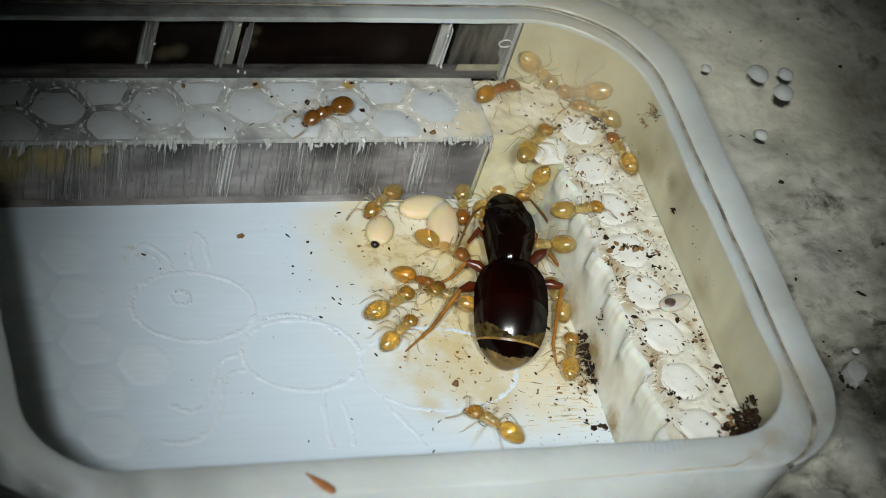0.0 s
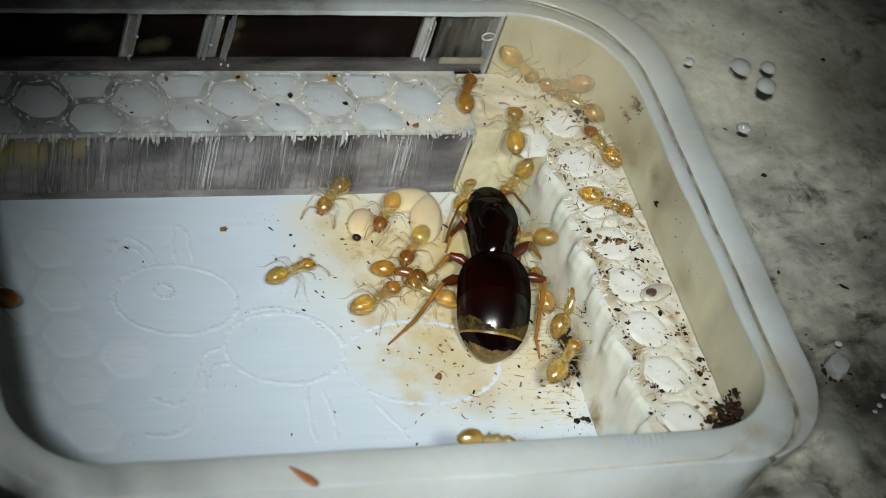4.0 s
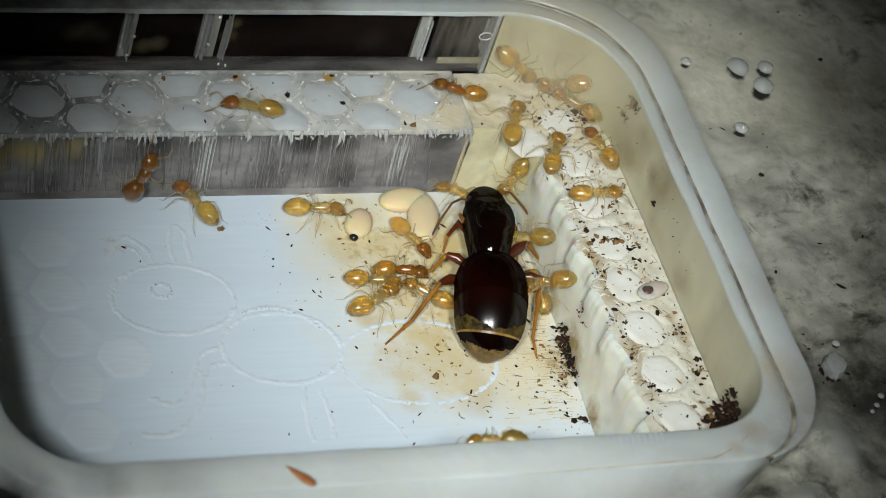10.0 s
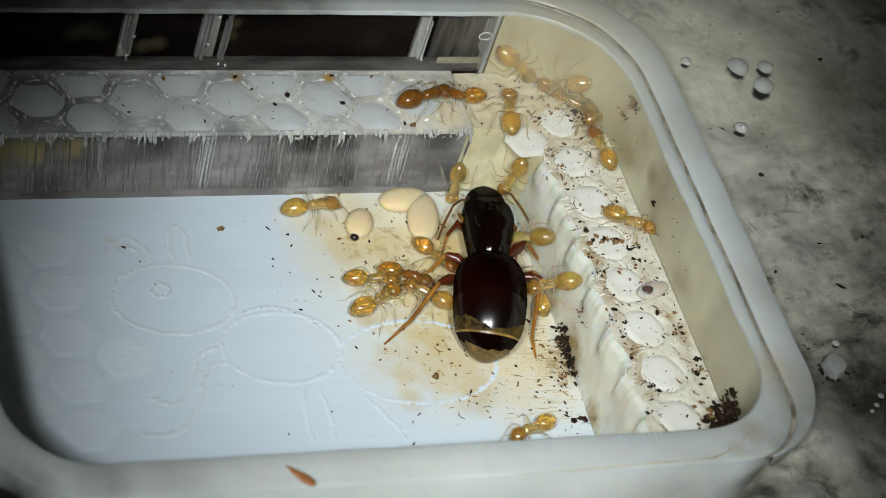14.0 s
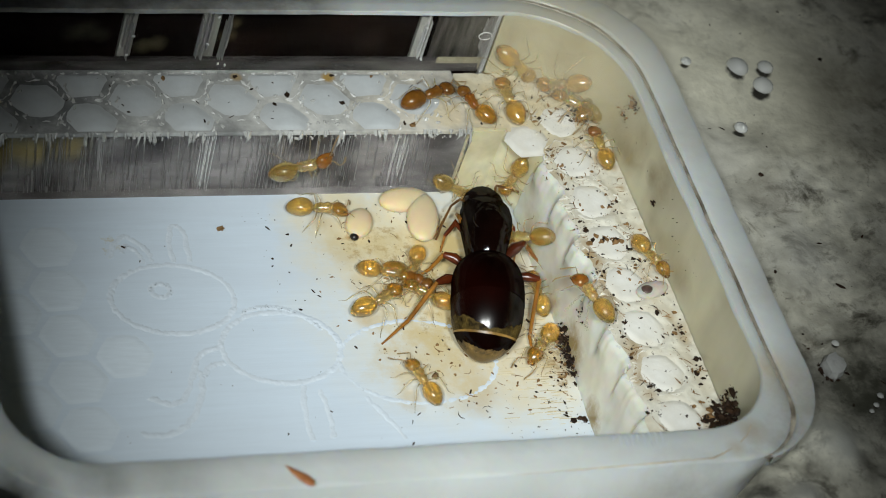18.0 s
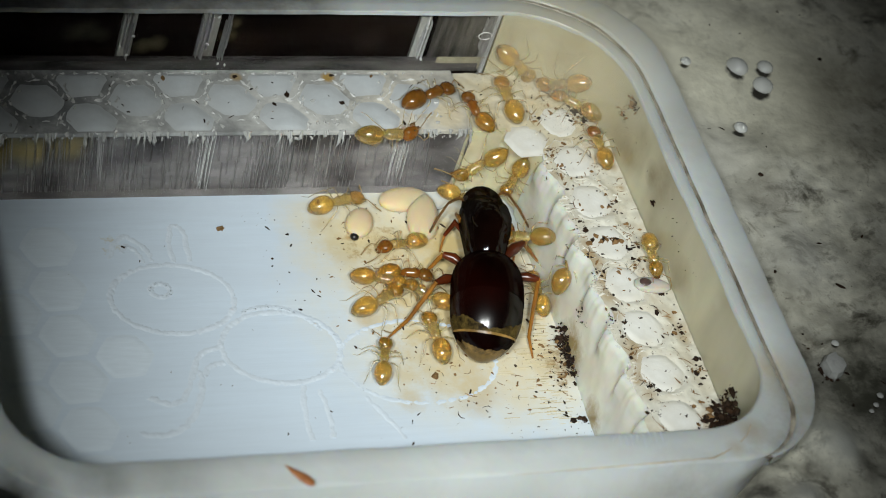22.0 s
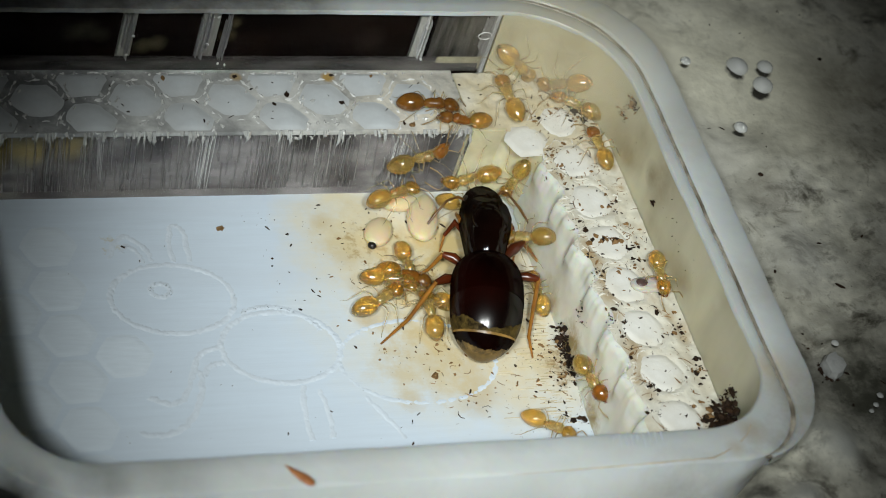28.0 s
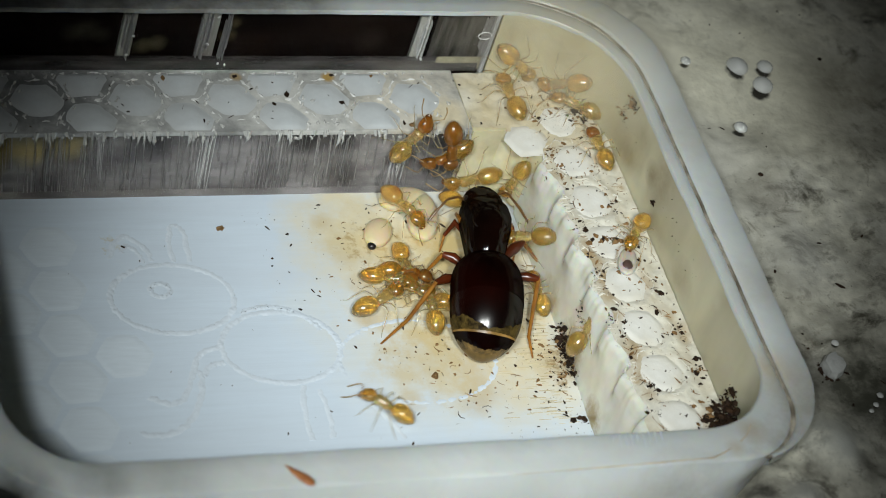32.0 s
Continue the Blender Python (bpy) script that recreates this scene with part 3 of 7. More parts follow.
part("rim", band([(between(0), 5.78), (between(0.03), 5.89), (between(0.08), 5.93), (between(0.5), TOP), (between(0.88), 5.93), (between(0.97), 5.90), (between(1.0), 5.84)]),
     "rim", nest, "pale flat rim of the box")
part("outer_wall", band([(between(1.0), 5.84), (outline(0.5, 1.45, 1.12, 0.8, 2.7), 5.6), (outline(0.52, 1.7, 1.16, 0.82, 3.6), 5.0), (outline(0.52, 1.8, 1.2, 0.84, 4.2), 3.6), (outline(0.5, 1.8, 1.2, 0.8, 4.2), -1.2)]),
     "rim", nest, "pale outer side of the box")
part("seam", band([(outline(0.44, 1.30, 1.0, 0.70), 5.80), (outline(0.50, 1.34, 1.1, 0.76), 5.885), (outline(0.58, 1.36, 1.1, 0.84), 5.88), (outline(0.66, 1.38, 1.1, 0.92), 5.82)], 3, 50), "groove", nest, "dirty brown seam along the rim")
crease = [(18.75, -11.55), (18.45, -11.95), (18.0, -12.3), (17.4, -12.58)] + [(17.0 - 0.5 * k, -12.72 - 0.012 * k + 0.03 * noise.noise(Vector((k, 0, 5)))) for k in range(14)]
part("crease", tube([(x, y, 5.905) for x, y in crease], [0.012 + 0.05 * max(0, 1 - k / 15) * (0.7 + 0.5 * noise.noise(Vector((k * 0.7, 3, 1)))) for k in range(len(crease))], 6), "crease", nest, "faint brown dirt line along the front rim")
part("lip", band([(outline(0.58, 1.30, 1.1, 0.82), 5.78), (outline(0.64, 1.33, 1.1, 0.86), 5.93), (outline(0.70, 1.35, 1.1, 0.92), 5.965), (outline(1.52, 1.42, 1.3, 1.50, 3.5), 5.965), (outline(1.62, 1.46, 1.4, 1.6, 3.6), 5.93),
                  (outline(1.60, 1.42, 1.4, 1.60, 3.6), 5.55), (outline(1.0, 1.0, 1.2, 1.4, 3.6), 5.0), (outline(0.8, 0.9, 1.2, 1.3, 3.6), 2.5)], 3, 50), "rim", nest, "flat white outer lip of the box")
bm = bmesh.new()
for k in range(9):
    x, n = 14.05 + 0.2 * k, 0.3 + 0.5 * abs(math.sin(k * 2.3))
    tube([(x, -11.62, 5.915), (x - 0.03, -11.62 - 0.5 * n, 5.93), (x - 0.10, -11.62 - n, 5.92)], (0.03, 0.035, 0.012), 6, bm)
tagged(part("tool_marks", bm, "rim", nest, "short pale tool marks across the rim"), kind="stuff")
part("base", prism(rounded(1.1), -1.2, -0.06), "wall", nest, smooth=False)

# floor sheet
bm = bmesh.new()
bmesh.ops.create_grid(bm, x_segments=110, y_segments=84, size=1)
for v in bm.verts:
    v.co.x, v.co.y = 8.0 + v.co.x * 11.98, -3.71 + v.co.y * 7.83
    v.co.z = 0.004 * noise.noise(Vector((v.co.x * 0.6, v.co.y * 0.6, 3))) - 0.005
part("floor_sheet", bm, "sheet", nest, "bluish white floor sheet stained yellow")

bm = bmesh.new()
rng = random.Random(52)
for k in range(150):
    x, y = 16.7 - abs(rng.gauss(0, 0.9)), rng.uniform(-6.6, -0.5)
    long, w = rng.uniform(0.15, 0.7), rng.uniform(0.006, 0.014)
    block(x - long, min(x, 16.8), y - w, y + w, -0.01, 0.006, 0, bm)
tagged(part("scored_grain", bm, "scored", nest, "fine tan scratches across the stained sheet", smooth=False), kind="stuff")

# ledge along the back: hollow behind a clear front, and solid round the corner
part("back_ledge", block(X0, 15.0, 4.16, 7.4, 2.84, LEDGE - 0.05, 0.04), "web", nest, "clear resin ledge with hexagon cells")
part("front_panel", block(X0, 15.0, 4.10, 4.32, 0.005, 2.86, 0.03), "clear", nest, "clear scratched front panel").visible_shadow = False
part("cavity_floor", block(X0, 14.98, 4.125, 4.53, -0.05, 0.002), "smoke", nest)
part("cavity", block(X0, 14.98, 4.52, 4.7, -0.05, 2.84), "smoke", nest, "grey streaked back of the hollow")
bm = bmesh.new()
edge = [(15.0, 4.14), (16.2, 4.2), (16.9, 3.6), (17.2, 2.9)]
for k in range(1, 29):
    y = 2.6 - 14.1 * k / 28
    edge.append((17.65, y))
edge += [(X1 - 0.01, -11.5), (X1 - 0.01, 3.2)]
for k in range(1, 6):
    a = radians(18 * k)
    edge.append((X1 - 3.7 + 3.69 * math.cos(a), 3.3 + 3.69 * math.sin(a)))
edge.append((15.0, 6.99))
part("corner_ledge", prism(edge, 0.0, LEDGE - 0.09, 0.995), "cream", nest, "cloudy resin ledge, soiled, with hexagon cells", smooth=False)

# dark window in the back wall
part("back_window", block(X0 - 0.7, 16.14, 7.0, 7.14, LEDGE - 0.04, 5.80, 0.02), "clear", nest, "clear scratched window").visible_shadow = False
part("window_hollow", block(X0 - 0.7, 16.14, 7.62, 7.72, 2.6, 5.85), "dark", nest, "near-black panel painting the unlit hollow behind the window")
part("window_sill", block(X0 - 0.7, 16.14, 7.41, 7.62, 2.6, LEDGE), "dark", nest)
part("window_jamb", block(16.0, 16.2, 7.0, 7.7, LEDGE - 0.04, 5.8), "rib", nest)
rng = random.Random(11)


def streaks(x, wide, y0, y1, z0, z1, n, slant=0.0):
    """A rib made of fine glassy strips of uneven width and height."""
    bm = bmesh.new()
    for _ in range(n):
        u = x + rng.gauss(0, wide)
        a, b = z0 + rng.uniform(0, 0.35) * (z1 - z0), z1 - rng.uniform(0, 0.3) * (z1 - z0)
        w = rng.uniform(0.003, 0.011)
        first = len(bm.verts)
        block(u - w, u + w, y0 + rng.uniform(0, 0.5) * (y1 - y0), y1, a, b, 0, bm)
        bm.verts.ensure_lookup_table()
        for v in bm.verts[first:]:
            v.co.x += (v.co.z - z0) * slant + 0.03 * noise.noise(v.co * 2)
    return bm


for x, wide, n in ((3.05, 0.10, 5), (5.75, 0.16, 7), (6.45, 0.10, 4), (15.9, 0.1, 5)):
    part("rib", streaks(x, wide, 7.16, 7.45, LEDGE, 5.78, n), "scratch", nest, "streaky clear rib behind the window", smooth=False)
part("rib", streaks(13.55, 0.09, 7.16, 7.45, LEDGE, 5.78, 6), "glint", nest, "pale strips painting a glint on the rib behind the window", smooth=False)
for x, wide, n in ((0.5, 0.3, 4), (2.1, 0.28, 5), (3.4, 0.3, 4), (8.3, 0.5, 4), (10.4, 0.6, 4)):
    part("rib", streaks(x, wide, 4.33, 4.51, 0.0, 2.83, n, -0.08), "scratch", nest, "streaky clear rib behind the panel", smooth=False)
for x, wide, n in ((5.75, 0.22, 9), (12.7, 0.15, 8)):
    part("rib", streaks(x, wide, 4.33, 4.51, 0.0, 2.83, n, -0.06), "glint", nest, "pale strips painting glints behind the panel", smooth=False)
for x, wide, pale in ((3.05, 0.26, 1), (5.85, 0.34, 1), (13.55, 0.24, 1), (14.95, 1.0, 0)):
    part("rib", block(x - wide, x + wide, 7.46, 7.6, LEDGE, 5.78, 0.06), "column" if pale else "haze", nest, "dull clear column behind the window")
part("window_patch", block(14.3, 16.0, 7.145, 7.158, LEDGE + 0.06, LEDGE + 0.62, 0.005), "mould_pale", nest, "pale olive patch at the window's foot")
bm = bmesh.new()
rng = random.Random(31)
for k in range(330):
    x = rng.uniform(-3.5, 14.2) if k < 150 else rng.choice((0.4, 2.0, 5.4, 8.3, 10.2, 12.6)) + rng.gauss(0, 0.35)
    low = rng.random() < 0.6
    z0 = 0.02 if low else rng.uniform(0.3, 1.6)
    z1 = z0 + 0.25 + 1.4 * rng.random() ** 1.5 if low else 2.8 - 0.4 * rng.random()
    w = 0.0015 + 0.016 * rng.random() ** 4
    first = len(bm.verts)
    block(x - w, x + w, 4.44, 4.5, z0, min(z1, 2.8), 0, bm)
    bm.verts.ensure_lookup_table()
    for v in bm.verts[first:]:
        v.co.x -= (v.co.z - z0) * 0.11
tagged(part("hatching", bm, "scratch", nest, "fine pale scratches behind the clear panel", smooth=False), kind="stuff")
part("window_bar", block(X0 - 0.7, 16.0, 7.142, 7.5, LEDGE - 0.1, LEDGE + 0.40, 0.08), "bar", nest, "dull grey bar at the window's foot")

# Small beads added on the window to give bright glints.
for k, (x, z) in enumerate(((3.15, 4.75), (3.05, 3.9), (5.95, 5.65), (6.3, 3.5), (6.55, 3.45), (13.62, 3.75), (13.5, 5.2), (5.75, 4.4))):
    part("glint_drop", egg(-0.06 - 0.02 * (k % 3), 0.06, 0.04, 0.05, 0, 8, 10), "glint", nest, "tiny glossy bead added for a glint on the window", at=place(x, 6.99, z, 0, 0, 20 * k))

# hexagon cells


cell_meshes = [mesh_of("hex_cell", dome(hexagon(A * 0.80, 0.05, k), 0.07, 0.72), "cell") for k in range(4)]


def cut(pts, y, low=4.2, high=6.96):
    """The outline of a cell at y, cut off at the ledge's edges."""
    return [(px, min(max(py, low - y), high - y)) for px, py in pts]


blue_meshes = {(j, k): mesh_of("hex_cell", dome(cut(hexagon(A * 0.88, 0.06, k), 5.70 + 1.732 * A * j), 0.05, 0.5), "cell_blue")
               for j in (-0.5, 0, 0.5) for k in range(3)}
rim_meshes = {}
for j in (-0.5, 0, 0.5):
    for k in range(3):
        rng = random.Random(40 + k)
        loop = [(x, y, rng.uniform(-0.03, 0.04)) for x, y in cut(hexagon(A * 0.95, 0.05, 9 + k), 5.70 + 1.732 * A * j, 4.17, 6.98)]
        loop.append(loop[0])
        bm = bmesh.new()
        for a, b in zip(loop, loop[1:]):
            if math.dist(a, b) > 0.05 and rng.random() < 0.55:
                mid = [0.5 * (p + q) + rng.uniform(-0.05, 0.05) for p, q in zip(a, b)]
                tube([a, mid, b], (0.01, rng.uniform(0.02, 0.07), 0.01), 5, bm)
        rim_meshes[j, k] = mesh_of("cell_rim", bm, "tooth", False)
faint_mesh = mesh_of("hex_cell", dome(hexagon(A * 0.90, 0.03), 0.018, 0.80), "pad")
count = 0
for i in range(-2, 10):
    for j in ((0,) if i % 2 == 0 else (-0.5, 0.5)):
        x, y = -0.065 + 1.5 * A * i, 5.70 + 1.732 * A * j
        count += 1
        if x < 14.6:
            part("hex_cell", blue_meshes[j, count % 3], "", nest, at=place(x, y, LEDGE - 0.05))
            part("cell_rim", rim_meshes[j, count % 3], "", nest, "glassy broken rim of a cell", at=place(x, y, LEDGE - 0.05))
for j in range(0, 7):
    part("hex_cell", cell_meshes[j % 4], "", nest, at=place(18.29, 2.56 - 1.732 * A * j, LEDGE - 0.05, 0, 0, 60 * (j % 6)))
web_meshes = []
for k in range(4):
    rng = random.Random(60 + k)
    loop = [(x, y, rng.uniform(-0.01, 0.05)) for x, y in hexagon(A * 0.95, 0.03, 5 + k)]
    loop.append(loop[0])
    bm = bmesh.new()
    for a, b in zip(loop, loop[1:]):
        if rng.random() < 0.72:
            mid = [0.5 * (p + q) + rng.uniform(-0.05, 0.05) for p, q in zip(a, b)]
            tube([a, mid, b], (rng.uniform(0.006, 0.02), rng.uniform(0.012, 0.035), rng.uniform(0.006, 0.02)), 6, bm)
        if rng.random() < 0.45:
            end = (a[0] * rng.uniform(0.94, 1.05), a[1] * rng.uniform(1.05, 1.2), 0.02)
            tube([a, end], (rng.uniform(0.015, 0.03), 0.006), 6, bm)
    web_meshes.append(mesh_of("cell_rim", bm, "web_white"))
for j in range(0, 7):
    part("cell_rim", web_meshes[j % 4], "", nest, "glossy uneven rim of a cell", at=place(18.29, 2.56 - 1.732 * A * j, LEDGE - 0.03, 0, 0, 60 * (j % 6)))
for k, (x, y) in enumerate(((16.85, 3.60), (18.29, 4.48))):
    part("hex_cell", cell_meshes[k], "", nest, at=place(x, y, LEDGE - 0.05, 0, 0, 60 * k))
for i in range(-2, 3):
    for j in range(-6, 2):
        x, y = 1.5 * A * i, 1.732 * A * (j - 0.5 * (i % 2))
        if (i in (-1, 0) and y > -9) or (i, j) == (1, -1):
            part("hex_cell", faint_mesh, "", nest, at=place(x + 0.12, y + 0.02, 0.0))

# raised drawing of an ant on the floor sheet


def drawn(pts, wide=0.085, closed=False, seed=0):
    """A low uneven ridge along a smooth line through the points."""
    rng = random.Random(seed)
    line = []
    n = len(pts)
    for i in range(n if closed else n - 1):
        p = [Vector((*pts[(i + k) % n if closed else min(max(i + k, 0), n - 1)], 0)) for k in (-1, 0, 1, 2)]
        for u in (0, 0.125, 0.25, 0.375, 0.5, 0.625, 0.75, 0.875):
            v = 0.5 * (2 * p[1] + (p[2] - p[0]) * u + (2 * p[0] - 5 * p[1] + 4 * p[2] - p[3]) * u * u + (3 * p[1] - p[0] - 3 * p[2] + p[3]) * u ** 3)
            line.append(v + Vector((rng.uniform(-0.03, 0.03), rng.uniform(-0.03, 0.03), -0.49)))
    line.append(Vector((*pts[0 if closed else -1], -0.49)))
    return tube(line, [0.4895 + 0.14 * (wide - 0.05) + rng.uniform(-0.003, 0.008) for _ in line], 40)


def oval(cx, cy, rx, ry, a0=0, a1=360, n=20):
    return [(cx + rx * math.cos(radians(a0 + (a1 - a0) * k / n)), cy + ry * math.sin(radians(a0 + (a1 - a0) * k / n))) for k in range(n + 1)]


for k, (pts, wide) in enumerate((
        (oval(3.84, -0.5, 2.08, 1.5), 0.08), (oval(3.5, -0.12, 0.33, 0.3), 0.07), (oval(7.05, -2.75, 2.02, 1.52), 0.08), (oval(6.9, -2.6, 1.75, 1.6, 20, 120), 0.07),
        (oval(11.6, -3.6, 2.75, 1.78), 0.038), ([(3.44, 1.15), (3.35, 1.75), (2.75, 2.3), (2.3, 1.95), (2.1, 1.35)], 0.075),
        ([(3.2, 1.1), (3.05, 1.55), (2.75, 1.9), (2.5, 1.6)], 0.06), ([(4.2, 1.15), (4.25, 2.2), (4.5, 2.8), (4.8, 2.4), (4.75, 1.1)], 0.07),
        ([(5.05, -2.6), (4.3, -2.9), (3.9, -3.6), (3.44, -4.6), (2.9, -4.9), (2.23, -4.6)], 0.1), ([(4.15, -3.6), (3.95, -4.6), (3.4, -5.6), (2.6, -6.1), (1.7, -6.05)], 0.1),
        ([(5.0, -3.3), (4.5, -3.4), (4.2, -3.8)], 0.08), ([(7.4, -4.4), (7.2, -5.5), (7.18, -6.66)], 0.07), ([(7.9, -4.6), (8.0, -5.6), (7.89, -6.6)], 0.07),
        ([(9.4, -5.0), (9.9, -5.9), (10.3, -6.8)], 0.06))):
    part("raised_line", drawn(pts, wide, False, k), "ridge", nest, "raised white line of an ant drawing")

# glassy shards along the ledge's front edge and round the back cells
rng = random.Random(5)
bm = bmesh.new()
for k in range(170):
    x = rng.uniform(-2.5, 14.9)
    phase = abs(((x + 0.065) / (1.5 * A)) % 1 - 0.5)
    if phase < 0.28 and rng.random() < 0.92:
        continue
    d = (0.06 + 0.75 * rng.random() ** 1.6) * (1.25 - 2.0 * abs(0.5 - phase))
    z = LEDGE - 0.06
    lean = rng.uniform(-0.12, 0.12)
    tube([(x, 4.16, z + 0.05), (x + 0.5 * lean, 4.06 - 0.1 * d, z - 0.5 * d), (x + lean, 4.07, z - d)], (rng.uniform(0.02, 0.10), rng.uniform(0.02, 0.07), 0.006), 4, bm)
for k in range(150):
    x, y = rng.uniform(-2.5, 14.9), rng.uniform(4.3, 6.9)
    i = round((x + 0.065) / (1.5 * A))
    dy = (y - 5.7) / (1.732 * A) - (0.5 if i % 2 else 0)
    if abs((x + 0.065) / (1.5 * A) - i) < 0.3 and abs(dy - round(dy)) < 0.36:
        continue
    h = rng.uniform(0.05, 0.16)
    tube([(x, y, LEDGE - 0.07), (x + rng.uniform(-0.12, 0.12), y + rng.uniform(-0.05, 0.12), LEDGE - 0.05 + h)], (rng.uniform(0.05, 0.09), 0.02), 5, bm)
# Pale beads added as painted sparkles along the ledge.
for k in range(130):
    x = rng.uniform(-2.5, 14.9)
    y, z = (4.1, LEDGE - 0.06 - 0.3 * rng.random()) if k % 4 else (6.88 + 0.07 * rng.random(), LEDGE + 0.02)
    egg(-0.5, 0.5, 0.5, 0.5, 0, 4, 6, bm=bm)
    bm.verts.ensure_lookup_table()
    size = rng.uniform(0.03, 0.10)
    for v in bm.verts[-30:]:
        v.co = Vector((x + v.co.x * size, y + v.co.y * size, z + v.co.z * size * 1.6))
tagged(part("broken_edge", bm, "shard", nest, "glassy broken shards and pale sparkle beads along the ledge", smooth=False), kind="stuff")


def face_x(u, y):
    """How far out the ledge's side face stands at y, from its foot (u = 0) to its top (u = 1)."""
    pitch = ((2.56 - y) / (1.732 * A)) % 1
    tooth = pitch / 0.82 if pitch < 0.82 else (1 - pitch) / 0.18
    tooth = tooth * tooth * (3 - 2 * tooth)
    x = 17.0 + 0.03 * min(0, y + 3) + 0.16 * u + 0.30 * (tooth - 0.5) * min(1, max(0, (u - 0.45) / 0.3)) ** 2 + 0.05 * noise.noise(Vector((u * 1.1, y * 0.55, 2)))
    x += 0.012 * noise.noise(Vector((u * 6, y * 3, 7))) + 0.14 * max(0, (u - 0.9) / 0.1) ** 2
    return x + max(0, u - 0.6) * (0.34 * noise.noise(Vector((y * 1.7, 1, 4))) + 0.16 * noise.noise(Vector((y * 5, 1 + 0.3 * u, 4))))


bm = bmesh.new()
rows = []
for j in range(25):
    row = []
    for i in range(221):
        y = 3.0 - 14.3 * i / 220
        u = j / 24
        x = face_x(u, y)
        row.append(bm.verts.new((x, y, (LEDGE - 0.005) * u)))
    rows.append(row)
for a, b in zip(rows, rows[1:]):
    for i in range(220):
        bm.faces.new((a[i], a[i + 1], b[i + 1], b[i]))
part("ledge_face", bm, "face", nest, "glossy uneven whitish resin face")
rng = random.Random(83)
for j in range(-1, 6):
    y = 2.56 - 1.732 * A * j
    bm = bmesh.new()
    for _ in range(16):
        v = y + rng.gauss(0, 0.3)
        a = Vector((face_x(1, v) - 0.05, v, LEDGE - 0.02 - 0.12 * rng.random()))
        b = a + Vector((rng.uniform(0.03, 0.32), rng.gauss(0, 0.16), 0.05 + 0.06 * rng.random()))
        tube([a, (a + b) / 2 + Vector((rng.gauss(0, 0.04), rng.gauss(0, 0.04), 0.03)), b], (rng.uniform(0.01, 0.04), rng.uniform(0.012, 0.05), 0.006), 5, bm)
    tagged(part("broken_web", bm, "web_white", nest, "glossy white shards at a cell's corner"), kind="stuff")
bm = bmesh.new()
rows = []
for j in range(41):
    row = []
    for i in range(121):
        y = 3.1 - 14.5 * i / 120
        x = face_x(1, y) - 0.004 + (19.93 - face_x(1, y)) * j / 40
        d = ((y - 2.56) / (1.732 * A)) % 1
        cell = math.hypot((x - 18.29) / 0.85, (min(d, 1 - d)) * 1.732 * A / 0.85)
        z = LEDGE - 0.03 + 0.03 * noise.noise(Vector((x * 1.6, y * 1.6, 1))) + 0.03 * noise.noise(Vector((x * 4, y * 4, 3)))
        z += 0.06 * math.exp(-((cell - 1.16) / 0.14) ** 2) * (0.6 + noise.noise(Vector((x * 2, y * 2, 9)))) - 0.04 * (cell < 0.9)
        edge = min(1, 3 * j / 40)
        row.append(bm.verts.new((x, y, (LEDGE - 0.005) * (1 - edge) + z * edge)))
    rows.append(row)
for a, b in zip(rows, rows[1:]):
    for i in range(120):
        bm.faces.new((a[i], a[i + 1], b[i + 1], b[i]))
part("ledge_top", bm, "ledge", nest, "lumpy whitish resin top of the ledge")
bm = bmesh.new()
rows = []
for j in range(41):
    row = []
    for i in range(45):
        x, y = 15.0 + 4.93 * i / 44, 2.9 + 4.07 * j / 40
        z = LEDGE - 0.03 + 0.05 * noise.noise(Vector((x * 1.3, y * 1.3, 1))) + 0.04 * noise.noise(Vector((x * 3.5, y * 3.5, 3)))
        row.append(bm.verts.new((x, y, z)))
    rows.append(row)
for a, b in zip(rows, rows[1:]):
    for i in range(44):
        x, y = a[i].co.x, a[i].co.y
        if math.hypot(max(x - X1 + 3.7, 0), max(y - Y1 + 3.7, 0)) < 3.62 and y - 4.2 + max(0, x - 16.1) * 1.25 > -0.02:
            bm.faces.new((a[i], a[i + 1], b[i + 1], b[i]))
part("corner_top", bm, "ledge", nest, "lumpy cream resin top of the corner")
part("bubble_ring", tube([(15.75 + 0.24 * math.cos(radians(30 * k)), 6.97, 4.86 + 0.17 * math.sin(radians(30 * k))) for k in range(12)], 0.02, 5), "tooth", nest)

